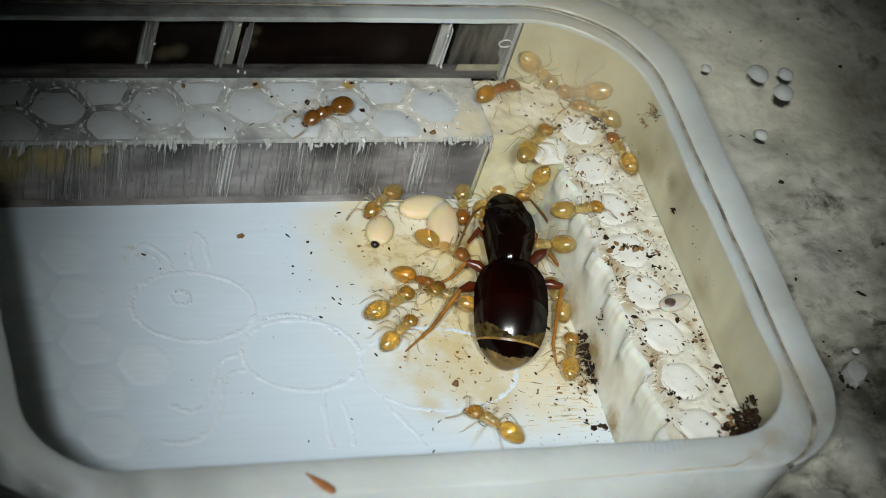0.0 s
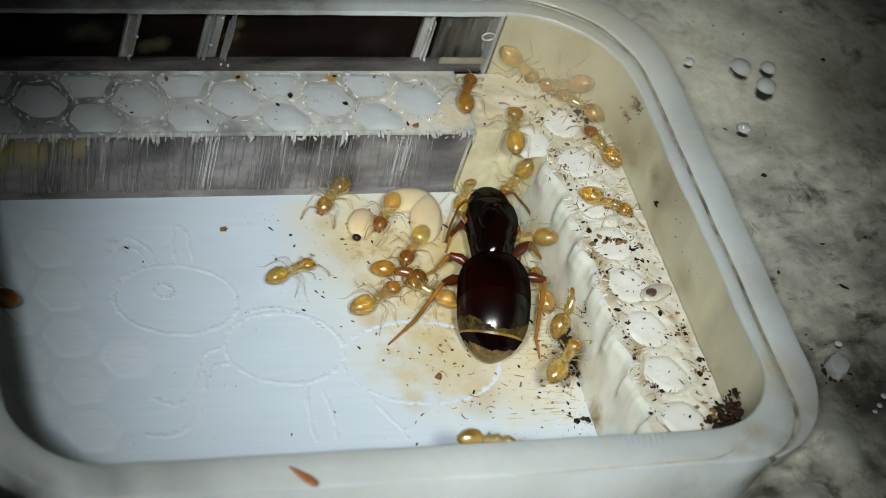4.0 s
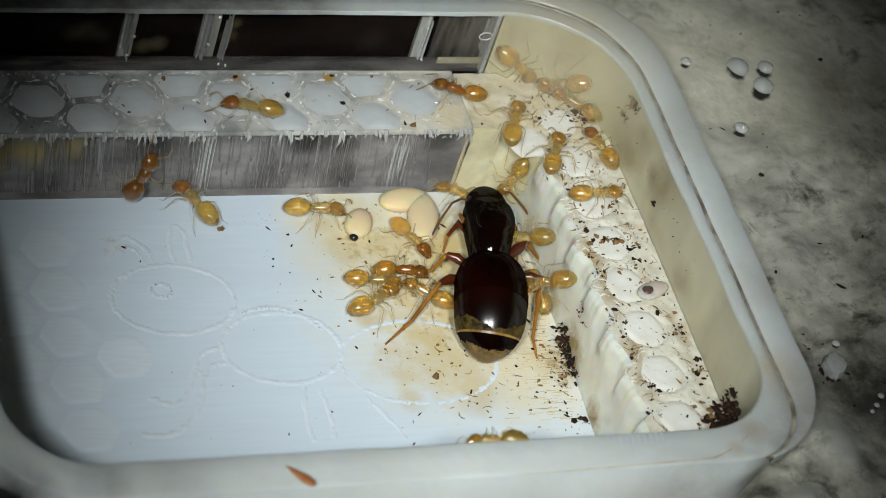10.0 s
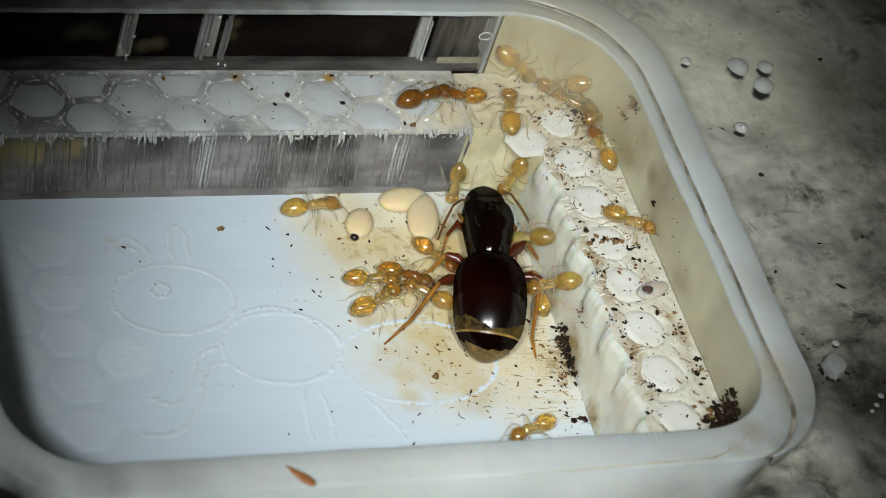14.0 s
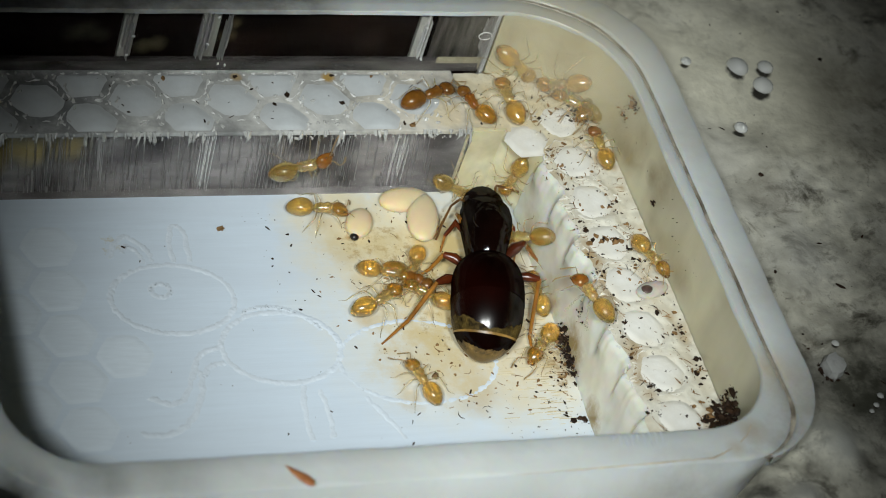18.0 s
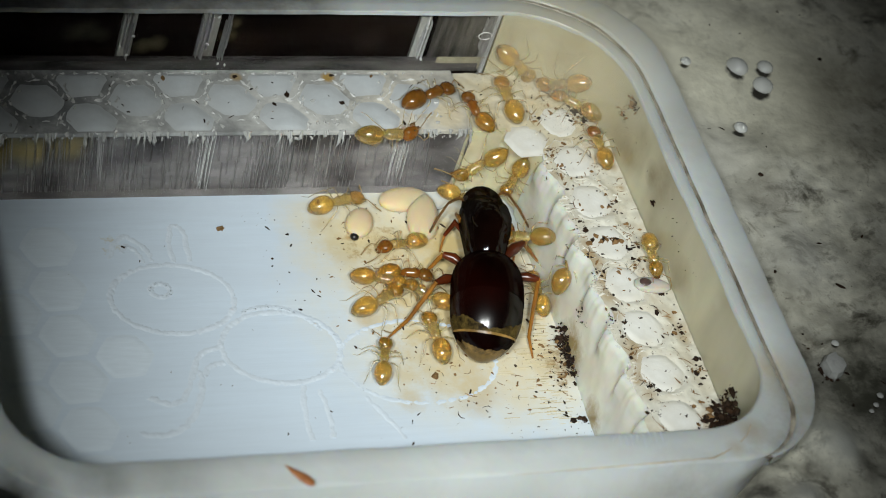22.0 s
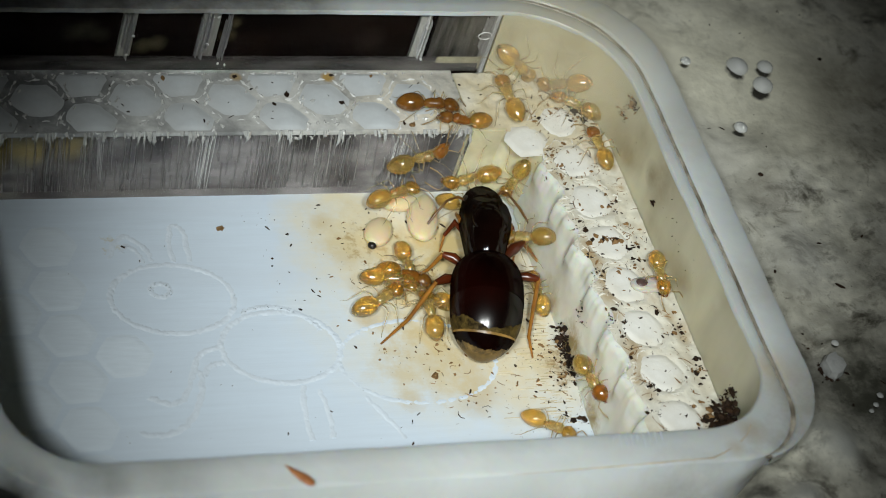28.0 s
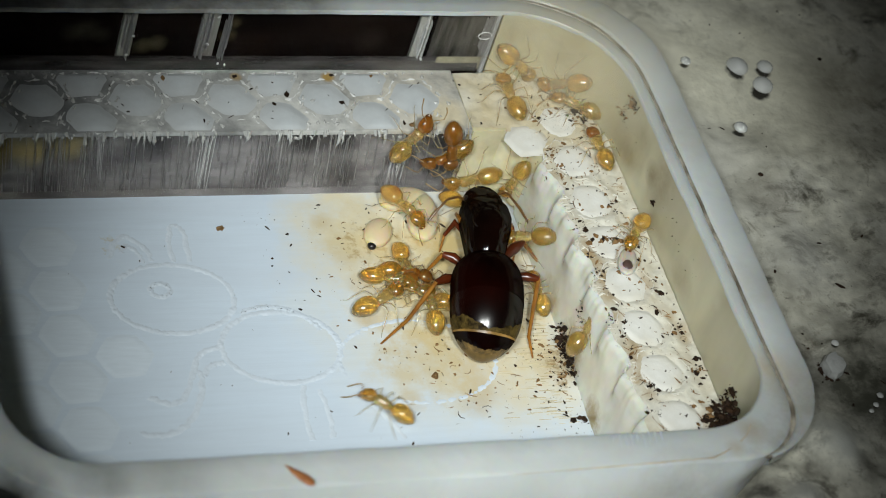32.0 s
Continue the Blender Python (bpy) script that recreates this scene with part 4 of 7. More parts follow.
# cloudy smear on a thin clear film over the back corner
def smear(name, colour, much, size):
    m = bpy.data.materials.new(name)
    m.use_nodes = True
    t = m.node_tree
    t.nodes.remove(t.nodes["Principled BSDF"])
    tex, far = t.nodes.new("ShaderNodeTexCoord"), t.nodes.new("ShaderNodeVectorMath")
    far.operation = "LENGTH"
    wire(t, tex.outputs["Object"], far.inputs[0])
    cloud = t.nodes.new("ShaderNodeTexNoise")
    cloud.inputs["Scale"].default_value, cloud.inputs["Detail"].default_value = 500, 5
    wire(t, tex.outputs["Object"], cloud.inputs["Vector"])
    fade = t.nodes.new("ShaderNodeMapRange")
    fade.interpolation_type = "SMOOTHSTEP"
    fade.inputs["From Min"].default_value, fade.inputs["From Max"].default_value, fade.inputs["To Max"].default_value = size * MM, 0.25 * size * MM, much
    wire(t, far.outputs["Value"], fade.inputs["Value"])
    mul = t.nodes.new("ShaderNodeMath")
    mul.operation = "MULTIPLY"
    wire(t, fade.outputs["Result"], mul.inputs[0])
    spread = t.nodes.new("ShaderNodeMapRange")
    spread.inputs["From Min"].default_value, spread.inputs["From Max"].default_value, spread.inputs["To Min"].default_value, spread.inputs["To Max"].default_value = 0.3, 0.7, 0.6, 1.2
    wire(t, cloud.outputs["Fac"], spread.inputs["Value"])
    wire(t, spread.outputs["Result"], mul.inputs[1])
    pale, see, mix = t.nodes.new("ShaderNodeBsdfDiffuse"), t.nodes.new("ShaderNodeBsdfTransparent"), t.nodes.new("ShaderNodeMixShader")
    pale.inputs["Color"].default_value = (*colour, 1)
    wire(t, mul.outputs[0], mix.inputs[0])
    wire(t, see.outputs[0], mix.inputs[1])
    wire(t, pale.outputs[0], mix.inputs[2])
    wire(t, mix.outputs[0], t.nodes["Material Output"].inputs["Surface"])
    return m


M["smear"] = smear("cloudy_smear", (0.82, 0.76, 0.58), 0.17, 4.6)
film = part("clouded_film", prism([(4.6 * math.cos(k * math.pi / 16), 4.6 * math.sin(k * math.pi / 16)) for k in range(32)], 0.0, 0.01), "smear", nest, "thin clouded film over the corner", at=place(18.2, 5.0, 6.02))
film.visible_shadow = False

# ---- the queen ----
QUEEN = thing("queen_ant", "large glossy chestnut queen ant with gold-banded swollen abdomen", "ant",
              at=place(14.55, -1.0, 0, 0, 0, 74.6))


part("head", egg(2.85, 4.36, 0.76, 0.54, 1.05, 14, 28, 0.42), "queen_black", QUEEN)
part("thorax", lathe([(0.42, 0.3, 0.35, 1.05), (0.55, 0.5, 0.55, 1.1), (0.9, 0.66, 0.78, 1.2), (1.4, 0.76, 0.90, 1.3), (2.0, 0.87, 0.97, 1.34), (2.5, 0.92, 0.95, 1.32),
                      (2.95, 0.88, 0.83, 1.24), (3.25, 0.79, 0.66, 1.15), (3.5, 0.60, 0.45, 1.1)], 32), "queen_black", QUEEN)
part("waist", egg(0.2, 0.7, 0.32, 0.42, 0.95, 8, 16), "queen_black", QUEEN)


def plate(s0, s1, lift=0.0, n=8, seg=36, ragged=0.0):
    """A stretch of the queen's barrel-shaped abdomen, by the way along its drooping axis from front to tip."""
    bm = bmesh.new()
    loops = []
    for i in range(n + 1):
        d = s0 + (s1 - s0) * i / n
        bend = max(0, d - 1.35) / ABDOMEN_BEND
        x = 0.55 - min(d, 1.35) - ABDOMEN_BEND * math.sin(bend)
        z = 1.36 - ABDOMEN_BEND * (1 - math.cos(bend))
        u = d / ABDOMEN_LENGTH * 2 - 1
        r = max(0.0004, 1 - abs(u) ** (4.6 if u < 0 else 2.5)) ** (0.44 if u < 0 else 0.62)
        r += lift * i / n
        row = []
        for k in range(seg):
            a = 2 * math.pi * k / seg
            if ragged:
                d2 = s0 + ragged * max(0, math.sin(a)) ** 3 + 0.08 * noise.noise(Vector((8 * math.cos(a), 8 * math.sin(a), s0))) + 0.05 * noise.noise(Vector((25 * math.cos(a), 25 * math.sin(a), s0)))
                d2 += (s1 - d2) * i / n
                bend = max(0, d2 - 1.35) / ABDOMEN_BEND
                x, z = 0.55 - min(d2, 1.35) - ABDOMEN_BEND * math.sin(bend), 1.36 - ABDOMEN_BEND * (1 - math.cos(bend))
                r = max(0.0004, 1 - abs(d2 / ABDOMEN_LENGTH * 2 - 1) ** 2.5) ** 0.62 + 0.003
            up = 1.14 * r * math.sin(a)
            row.append(bm.verts.new((x - up * math.sin(bend), 1.24 * r * math.cos(a), z + up * math.cos(bend))))
        loops.append(row)
    for a, b in zip(loops, loops[1:]):
        for k in range(seg):
            bm.faces.new((a[k], a[(k + 1) % seg], b[(k + 1) % seg], b[k]))
    if s1 >= ABDOMEN_LENGTH - 0.01:
        bm.faces.new(loops[-1])
    return bm


ABDOMEN_BEND, ABDOMEN_LENGTH = 3.0, 4.0
part("first_tergite", plate(0.0, 1.95, 0.016, 16), "queen", QUEEN)
part("second_tergite", plate(1.93, 3.09, 0.0), "queen_satin", QUEEN)
part("hair_band", plate(2.66, 3.09, 0.004, 6, 140, 0.34), "queen_fuzz", QUEEN, "dull brown hairy band")
part("membrane", plate(3.07, 3.15, 0.022), "queen_gold", QUEEN, "thin golden line")
part("third_tergite", plate(3.14, 3.60, 0.0), "queen", QUEEN)
part("hair_band", plate(3.40, 3.68, 0.005, 4, 110, 0.16), "queen_tan", QUEEN, "dull tan hairy band")
part("abdomen_tip", plate(3.67, 4.0), "queen_tip", QUEEN, "translucent brown tip")
part("back_plate", egg(1.2, 2.7, 0.66, 0.34, 1.97, 10, 24), "queen_black", QUEEN)
for sgn in (1, -1):
    part("eye", egg(3.35, 3.68, 0.12, 0.16, 1.2, 8, 12), "black", QUEEN, "small black eye", at=place(0, 0.62 * sgn, 0))
    part("wing_stub", tube([(2.3, 0.86 * sgn, 1.35), (2.75, 0.98 * sgn, 1.15), (3.1, 0.92 * sgn, 0.9)], (0.1, 0.07, 0.03), 8), "queen_leg", QUEEN, "amber stub along the thorax")
for name, pts, rad in (
        ("leg", [(0.45, 0.55, 0.95), (0.68, 1.10, 1.12), (0.77, 1.46, 1.1), (0.70, 1.62, 0.75), (0.62, 1.80, 0.4), (0.45, 2.25, 0.05)], (0.13, 0.16, 0.13, 0.12, 0.09, 0.06)),
        ("leg", [(0.0, 0.80, 0.9), (-0.35, 1.35, 1.1), (-0.60, 1.70, 1.1), (-1.2, 2.08, 0.75), (-1.83, 2.49, 0.35), (-2.83, 3.32, 0.05)], (0.13, 0.16, 0.12, 0.13, 0.11, 0.05)),
        ("leg", [(1.0, -0.55, 0.95), (1.55, -1.05, 1.2), (1.93, -1.37, 1.2), (1.97, -1.65, 0.9), (1.97, -1.92, 0.6), (1.96, -2.45, 0.08)], (0.14, 0.18, 0.13, 0.13, 0.10, 0.05)),
        ("leg", [(0.45, -1.0, 0.95), (0.42, -1.5, 1.1), (0.40, -1.92, 1.1), (-0.6, -1.82, 0.7), (-1.61, -1.74, 0.3), (-2.3, -1.93, 0.05)], (0.13, 0.16, 0.13, 0.12, 0.10, 0.05)),
        ("leg", [(2.2, 0.6, 0.8), (2.5, 1.0, 1.0), (2.3, 1.25, 0.5), (1.9, 1.3, 0.05)], (0.1, 0.12, 0.08, 0.05)),
        ("leg", [(2.4, -0.6, 0.8), (2.7, -1.05, 1.0), (2.4, -1.3, 0.5), (2.0, -1.35, 0.05)], (0.1, 0.12, 0.08, 0.05))):
    knee = len(pts) // 2 - (len(pts) > 4)
    femur = part(name, tube(pts[:knee + 1], [r * (0.75, 1.15, 0.85, 0.6)[k] for k, r in enumerate(rad[:knee + 1])], 10), "femur", QUEEN, "dark red-brown thigh")
    part("shin", tube(pts[knee:], [r * 0.62 for r in rad[knee:]], 8), "queen_leg", femur, "amber shin and foot")
antenna_l = part("antenna", tube([(0, 0, 0), (-0.12, 0.38, 0.18), (-0.40, 0.70, 0.12), (-0.90, 0.98, -0.32), (-1.35, 1.15, -0.68)], (0.045, 0.05, 0.042, 0.052, 0.038), 8),
                 "feeler", QUEEN, "brown elbowed antenna", at=place(3.55, 0.55, 1.1))
antenna_r = part("antenna", tube([(0, 0, 0), (0.14, -0.26, 0.16), (0.18, -0.50, 0.08), (-0.30, -0.92, -0.14), (-0.84, -1.30, -0.42)], (0.045, 0.05, 0.042, 0.052, 0.038), 8),
                 "feeler", QUEEN, "brown elbowed antenna", at=place(4.0, -0.42, 1.1))


# ---- workers ----
def leg_points(side, k):
    """A worker's leg, k from front to hind, in its own space with the hip at the origin."""
    out = ((0.18, 0.36), (0.0, 0.46), (-0.22, 0.42))[k]
    far = ((0.50, 0.52), (0.05, 0.85), (-0.72, 0.72))[k]
    x0, y0 = out
    x1, y1 = far
    return [(0, 0, 0), (x0 * 0.5, side * y0 * 0.5, 0.16), (x0, side * y0, 0.20), (0.5 * (x0 + x1), side * 0.5 * (y0 + y1), -0.08),
            (0.2 * x0 + 0.8 * x1, side * (0.2 * y0 + 0.8 * y1), -0.30), (x1 * 1.12, side * y1 * 1.12, -0.34)]


WORKER = {}
WORKER["thorax"] = lambda m: mesh_of("thorax", lathe([(-0.36, 0.05, 0.06, 0.40), (-0.30, 0.13, 0.14, 0.42), (-0.12, 0.19, 0.19, 0.45), (0.0, 0.165, 0.165, 0.46),
                                                      (0.14, 0.215, 0.21, 0.49), (0.28, 0.18, 0.17, 0.48), (0.38, 0.08, 0.09, 0.45)], 16), m)
WORKER["petiole"] = lambda m: mesh_of("petiole", egg(-0.46, -0.30, 0.07, 0.13, 0.40, 6, 8), m)
WORKER["head"] = lambda m: mesh_of("head", lathe([(-0.30, 0.03, 0.03, 0.0), (-0.285, 0.13, 0.09, 0.0), (-0.24, 0.21, 0.15, 0.0), (-0.15, 0.265, 0.195, 0.01), (-0.03, 0.28, 0.21, 0.01),
                                                  (0.10, 0.25, 0.185, 0.0), (0.20, 0.20, 0.145, -0.015), (0.28, 0.14, 0.09, -0.03), (0.31, 0.05, 0.04, -0.03)], 18), m)
WORKER["mandible"] = lambda m: mesh_of("mandible", tube([(0.22, 0.10, -0.05), (0.32, 0.09, -0.07), (0.37, 0.02, -0.08)], (0.05, 0.04, 0.015), 6), m)
WORKER["eye"] = lambda m: mesh_of("eye", egg(0.0, 0.09, 0.03, 0.04, 0.06, 5, 8), m)


def gaster_rings():
    """A drop-shaped abdomen, pointed behind, with shallow steps at the overlaps of its plates."""
    rings = []
    n = 24
    for i in range(n + 1):
        u = 0.5 - 0.5 * math.cos(math.pi * i / n)
        v = 0.004 + 0.99 * u
        r = v ** 0.46 * (1 - v) ** 0.60 / 0.482
        step = 0.010 * ((u * 4.2) % 1.0) ** 2
        rings.append((0.06 - 0.96 * u, max(0.012, (0.332 + step) * r), max(0.012, (0.315 + step) * r), 0.02 * math.sin(3 * u)))
    return rings


def ant_colours(dark):
    return {0: ("amber", "amber_pale", "amber_deep"), 1: ("amber", "amber_pale", "amber_red"), 2: ("amber_deep", "amber_red", "brown"), 3: ("brown", "brown", "brown")}[dark]


CACHE = {}


def cached(key, build):
    if key not in CACHE:
        CACHE[key] = build()
    return CACHE[key]


def worker(label, dark=0, bend=0.0, nod=0.0, seed=0, size=1.0):
    """A small worker ant that faces +x; bend: degrees by which its abdomen swings to its left."""
    rng = random.Random(seed)
    ga, th, he = ant_colours(dark)
    ob = thing("worker_ant", label, "ant", "worker ants")
    ob.scale = (size, size, size)
    part("thorax", cached(("t", th), lambda: WORKER["thorax"](th)), "", ob)
    part("petiole", cached(("p", th), lambda: WORKER["petiole"](th)), "", ob)
    part("abdomen", cached(("g", ga), lambda: mesh_of("abdomen", lathe(gaster_rings(), 18), ga)), "", ob, "rounded glossy abdomen",
         at=place(-0.40, 0, 0.45, 0, -9 + rng.uniform(-6, 6), bend))
    hd = part("head", cached(("h", he), lambda: WORKER["head"](he)), "", ob, at=place(0.60, 0, 0.45, 0, 14 + nod, -bend * 0.5 + rng.uniform(-10, 10)))
    for s in (1, -1):
        part("mandible", cached(("m", s), lambda: mirrored(WORKER["mandible"]("brown"), s)), "", hd, "brown jaw")
        part("eye", cached("e", lambda: WORKER["eye"]("black")), "", hd, "tiny black eye", at=place(0.02, 0.19 * s, 0.04))
        v = rng.randrange(3)
        part("antenna", cached(("a", s, v), lambda: mesh_of("antenna", tube(antenna_points(s, v), (0.018, 0.018, 0.015, 0.021, 0.024), 6), "worker_feeler")), "", hd, "thin elbowed antenna",
             at=place(0.17, 0.08 * s, 0.05))
        for k in range(3):
            part("leg", cached(("l", s, k), lambda: mesh_of("leg", tube(leg_points(s, k), (0.018, 0.024, 0.015, 0.013, 0.010, 0.006), 6), "leg")), "", ob, "thin pale leg",
                 at=place(0.2 - 0.2 * k, 0.12 * s, 0.34, 0, 0, rng.uniform(-14, 14)))
    return ob


def mirrored(me, s):
    if s < 0:
        me.transform(Matrix.Diagonal((1, -1, 1, 1)))
        me.flip_normals()
    return me


def antenna_points(s, v):
    a = (0.35, 0.6, 0.15)[v]
    b = (0.75, 0.45, 0.85)[v]
    return [(0, 0, 0), (0.12, 0.14 * s, 0.06), (0.22, (0.2 + 0.3 * a) * s, 0.08), (0.42, (0.2 + 0.45 * a) * s, -0.05), (0.3 + 0.5 * b, (0.12 + 0.6 * a) * s, -0.22)]


# ---- brood ----
def brood(label, length, width, m, spot=None):
    ob = thing("ant_brood", label, "ant brood", "ant brood", at=m)
    part("skin", egg(-length / 2, length / 2, width / 2, width * 0.29, width * 0.27, 14, 22, 0.47), "brood", ob)
    if spot:
        part("dark_spot", egg(*spot, 8, 12), "black", ob, "dark brown spot at its end")
    return ob


brood_spot = brood("cream pupa with a black spot at one end", 1.4, 0.95, place(11.15, 2.7, 0, 0, 0, 62), (-0.85, -0.55, 0.16, 0.13, 0.22))
brood("large pale cream pupa lying against the clear panel", 1.9, 1.05, place(12.95, 3.5, 0, 0, 0, 8))
brood("peach cream pupa on the floor sheet", 2.3, 1.14, place(13.40, 2.62, 0, 0, 0, 74))
larva = thing("ant_larva", "translucent white larva with a dark purple gut", "ant larva")
part("skin", egg(-0.55, 0.75, 0.33, 0.17, 0.15, 14, 20, 0.45), "larva", larva)
part("gut", egg(-0.40, 0.16, 0.20, 0.11, 0.235, 10, 14, 0.35, 0.6), "gut", larva, "dark purple gut showing through")

# ---- crumbs and dirt ----
CRUMBS = [mesh_of("crumb", crumb(1.0, 20 + k, 0.5), "dirt" if k < 5 else "tan", False) for k in range(8)]


def scrap(x, y, z, size, k, label, turn=0):
    ob = new("crumb", CRUMBS[k])
    ob.matrix_basis = place(x, y, z + size * 0.12, 0, 0, turn)
    ob.scale = (size * 0.85, size * 0.6, size * 0.7)
    return tagged(ob, label, "crumb", "crumbs in the nest")


def heap(name, label, rows, seed, material="dirt"):
    """A ragged pile of angular bits; rows of (x, y, z, spread x, y, z, count, smallest, largest)."""
    rng = random.Random(seed)
    bm = bmesh.new()
    for cx, cy, cz, sx, sy, sz, n, low, high in rows:
        for _ in range(n):
            o = Vector((cx + rng.gauss(0, sx), cy + rng.gauss(0, sy), cz + abs(rng.gauss(0, sz))))
            r = low + (high - low) * rng.random() ** 2.2
            turn = Matrix.Rotation(rng.uniform(0, 6.28), 3, "Z") @ Matrix.Rotation(rng.uniform(-0.7, 0.7), 3, "X")
            axes = Vector((r * rng.uniform(0.9, 1.5), r * rng.uniform(0.6, 1), r * rng.uniform(0.35, 0.8)))
            vs = []
            for p in ((1, 0, 0), (0.2, 0.9, 0.1), (-0.9, 0.4, 0), (-0.7, -0.6, -0.1), (0.4, -0.9, 0), (0.1, 0.2, 1), (-0.3, -0.2, 0.7), (0, 0, -0.9)):
                vs.append(bm.verts.new(o + turn @ Vector([c * a * rng.uniform(0.6, 1.25) for c, a in zip(p, axes)])))
            for f in ((0, 1, 5), (1, 2, 6), (1, 6, 5), (2, 3, 6), (3, 4, 6), (4, 5, 6), (4, 0, 5), (1, 0, 7), (2, 1, 7), (3, 2, 7), (4, 3, 7), (0, 4, 7)):
                bm.faces.new([vs[m] for m in f])
    return tagged(new(name, mesh_of(name, bm, material, False)), label, "dirt", kind="stuff")


heap("dirt_heap", "ragged dark brown dirt at the foot of the ledge",
     [(16.92, -3.0, 0.05, 0.08, 0.22, 0.35, 80, 0.015, 0.14), (16.9, -3.75, 0.03, 0.10, 0.28, 0.2, 70, 0.015, 0.13), (16.85, -4.4, 0.05, 0.12, 0.22, 0.22, 50, 0.015, 0.11),
      (16.5, -4.0, 0.0, 0.25, 0.5, 0.04, 40, 0.015, 0.09), (16.6, -6.33, 0.0, 0.18, 0.12, 0.05, 14, 0.02, 0.15), (17.05, -6.6, 0.4, 0.04, 0.06, 0.12, 6, 0.03, 0.14),
      (17.0, -3.5, 1.5, 0.05, 0.3, 0.35, 16, 0.015, 0.08), (16.2, -5.6, 0.0, 0.3, 0.6, 0.02, 16, 0.015, 0.06)], 12)
heap("dirt_heap", "black-brown dirt patch packed into the ledge corner",
     [(19.72, -9.3, 3.12, 0.10, 0.30, 0.45, 110, 0.05, 0.24), (19.5, -9.4, 3.1, 0.22, 0.30, 0.10, 60, 0.04, 0.2), (19.85, -8.9, 3.4, 0.04, 0.25, 0.35, 26, 0.02, 0.10),
      (19.1, -9.75, 3.1, 0.2, 0.15, 0.04, 16, 0.02, 0.14)], 13)
heap("dirt_heap", "brown crumbs clinging to the beige wall",
     [(19.92, 2.85, 5.4, 0.02, 0.14, 0.16, 22, 0.02, 0.10), (19.92, -0.52, 4.05, 0.015, 0.08, 0.05, 7, 0.03, 0.10), (19.92, 3.3, 4.4, 0.02, 0.16, 0.3, 12, 0.015, 0.05),
      (19.92, -2.5, 4.2, 0.01, 2.5, 0.6, 20, 0.01, 0.035)], 14)
rng = random.Random(19)
heap("ledge_dirt", "clumps of brown dirt between the ledge's cells",
     [(rng.choice((17.45, 17.7, 19.0, 19.4)) + rng.uniform(-0.2, 0.2), rng.uniform(-9.0, 4.6), LEDGE - 0.02, 0.09, 0.07, 0.02, rng.randrange(4, 10), 0.015, 0.10) for _ in range(22)]
     + [(18.35, -1.15, LEDGE, 0.35, 0.09, 0.03, 6, 0.03, 0.12), (17.55, -0.6, LEDGE, 0.12, 0.2, 0.02, 9, 0.02, 0.11), (19.6, -5.2, LEDGE, 0.12, 0.2, 0.03, 9, 0.03, 0.13),
        (19.7, -7.2, LEDGE, 0.1, 0.25, 0.03, 9, 0.03, 0.13), (19.2, 4.7, LEDGE, 0.25, 0.25, 0.04, 16, 0.02, 0.12), (17.5, -5.4, LEDGE, 0.1, 0.25, 0.03, 8, 0.02, 0.1)], 20)
heap("tan_grit", "rusty tan grit mixed into the dirt",
     [(19.9, 3.0, 5.3, 0.02, 0.18, 0.14, 40, 0.02, 0.10), (19.9, 3.2, 4.5, 0.02, 0.3, 0.2, 24, 0.015, 0.07), (18.45, -1.2, LEDGE, 0.30, 0.12, 0.03, 22, 0.03, 0.17), (19.1, 4.6, LEDGE, 0.3, 0.3, 0.04, 12, 0.03, 0.12), (16.75, -3.9, 0.05, 0.3, 0.5, 0.12, 36, 0.02, 0.10), (19.0, -8.8, 3.12, 0.4, 0.4, 0.02, 12, 0.03, 0.10), (18.6, -2.0, 3.1, 0.5, 3.4, 0.02, 46, 0.02, 0.10),
      (12.2, -3.4, 0.0, 1.2, 0.8, 0.01, 14, 0.015, 0.07)], 15, "tan")
rng = random.Random(29)
veins = []
for j in range(7):
    for x, y in hexagon(A * 0.93, 0.04, j)[::2]:
        if rng.random() < 0.75:
            veins.append((18.29 + x + rng.uniform(-0.06, 0.06), 2.56 - 1.732 * A * j + y, LEDGE - 0.03, 0.07, 0.09, 0.02, rng.randrange(3, 9), 0.008, 0.05))
heap("ledge_dirt", "fine brown dirt caught between the ledge's cells", veins[::2], 33)
heap("tan_grit", "rusty tan grit between the ledge's cells", veins[1::2], 34, "tan")
seed_bit = new("black_seed", mesh_of("black_seed", egg(-0.13, 0.13, 0.1, 0.1, 0, 8, 12, 0.45), "black"))
seed_bit.matrix_basis = place(17.12, -3.25, 1.98, 0, 40, 60)
tagged(seed_bit, "glossy black seed-like bit stuck to the ledge face", "seed")
for k, (x, y, size) in enumerate((
        (17.5, -4.3, 0.24), (19.0, -4.5, 0.24), (19.33, -5.43, 0.22), (19.7, -6.55, 0.26), (19.5, -7.14, 0.24), (18.6, -1.22, 0.3), (17.76, -1.19, 0.22), (19.33, -1.42, 0.2),
        (17.6, 1.2, 0.16), (18.9, 0.4, 0.14), (19.1, 5.0, 0.3), (19.3, 4.6, 0.24), (18.8, 4.5, 0.2), (19.4, -8.7, 0.34), (19.15, -9.1, 0.36), (19.5, -9.3, 0.38),
        (19.0, -9.6, 0.3), (19.6, -8.95, 0.3), (19.3, -9.0, 0.4), (17.4, -6.4, 0.2), (17.9, -7.8, 0.2), (18.5, -8.9, 0.18), (17.7, -2.6, 0.15), (18.9, -2.5, 0.15))):
    scrap(x, y, LEDGE - 0.02, size * 0.62, (k * 3 + (5 if k in (5, 10, 21) else 0)) % 8, "brown dirt crumb on the soiled ledge", 70 * k)
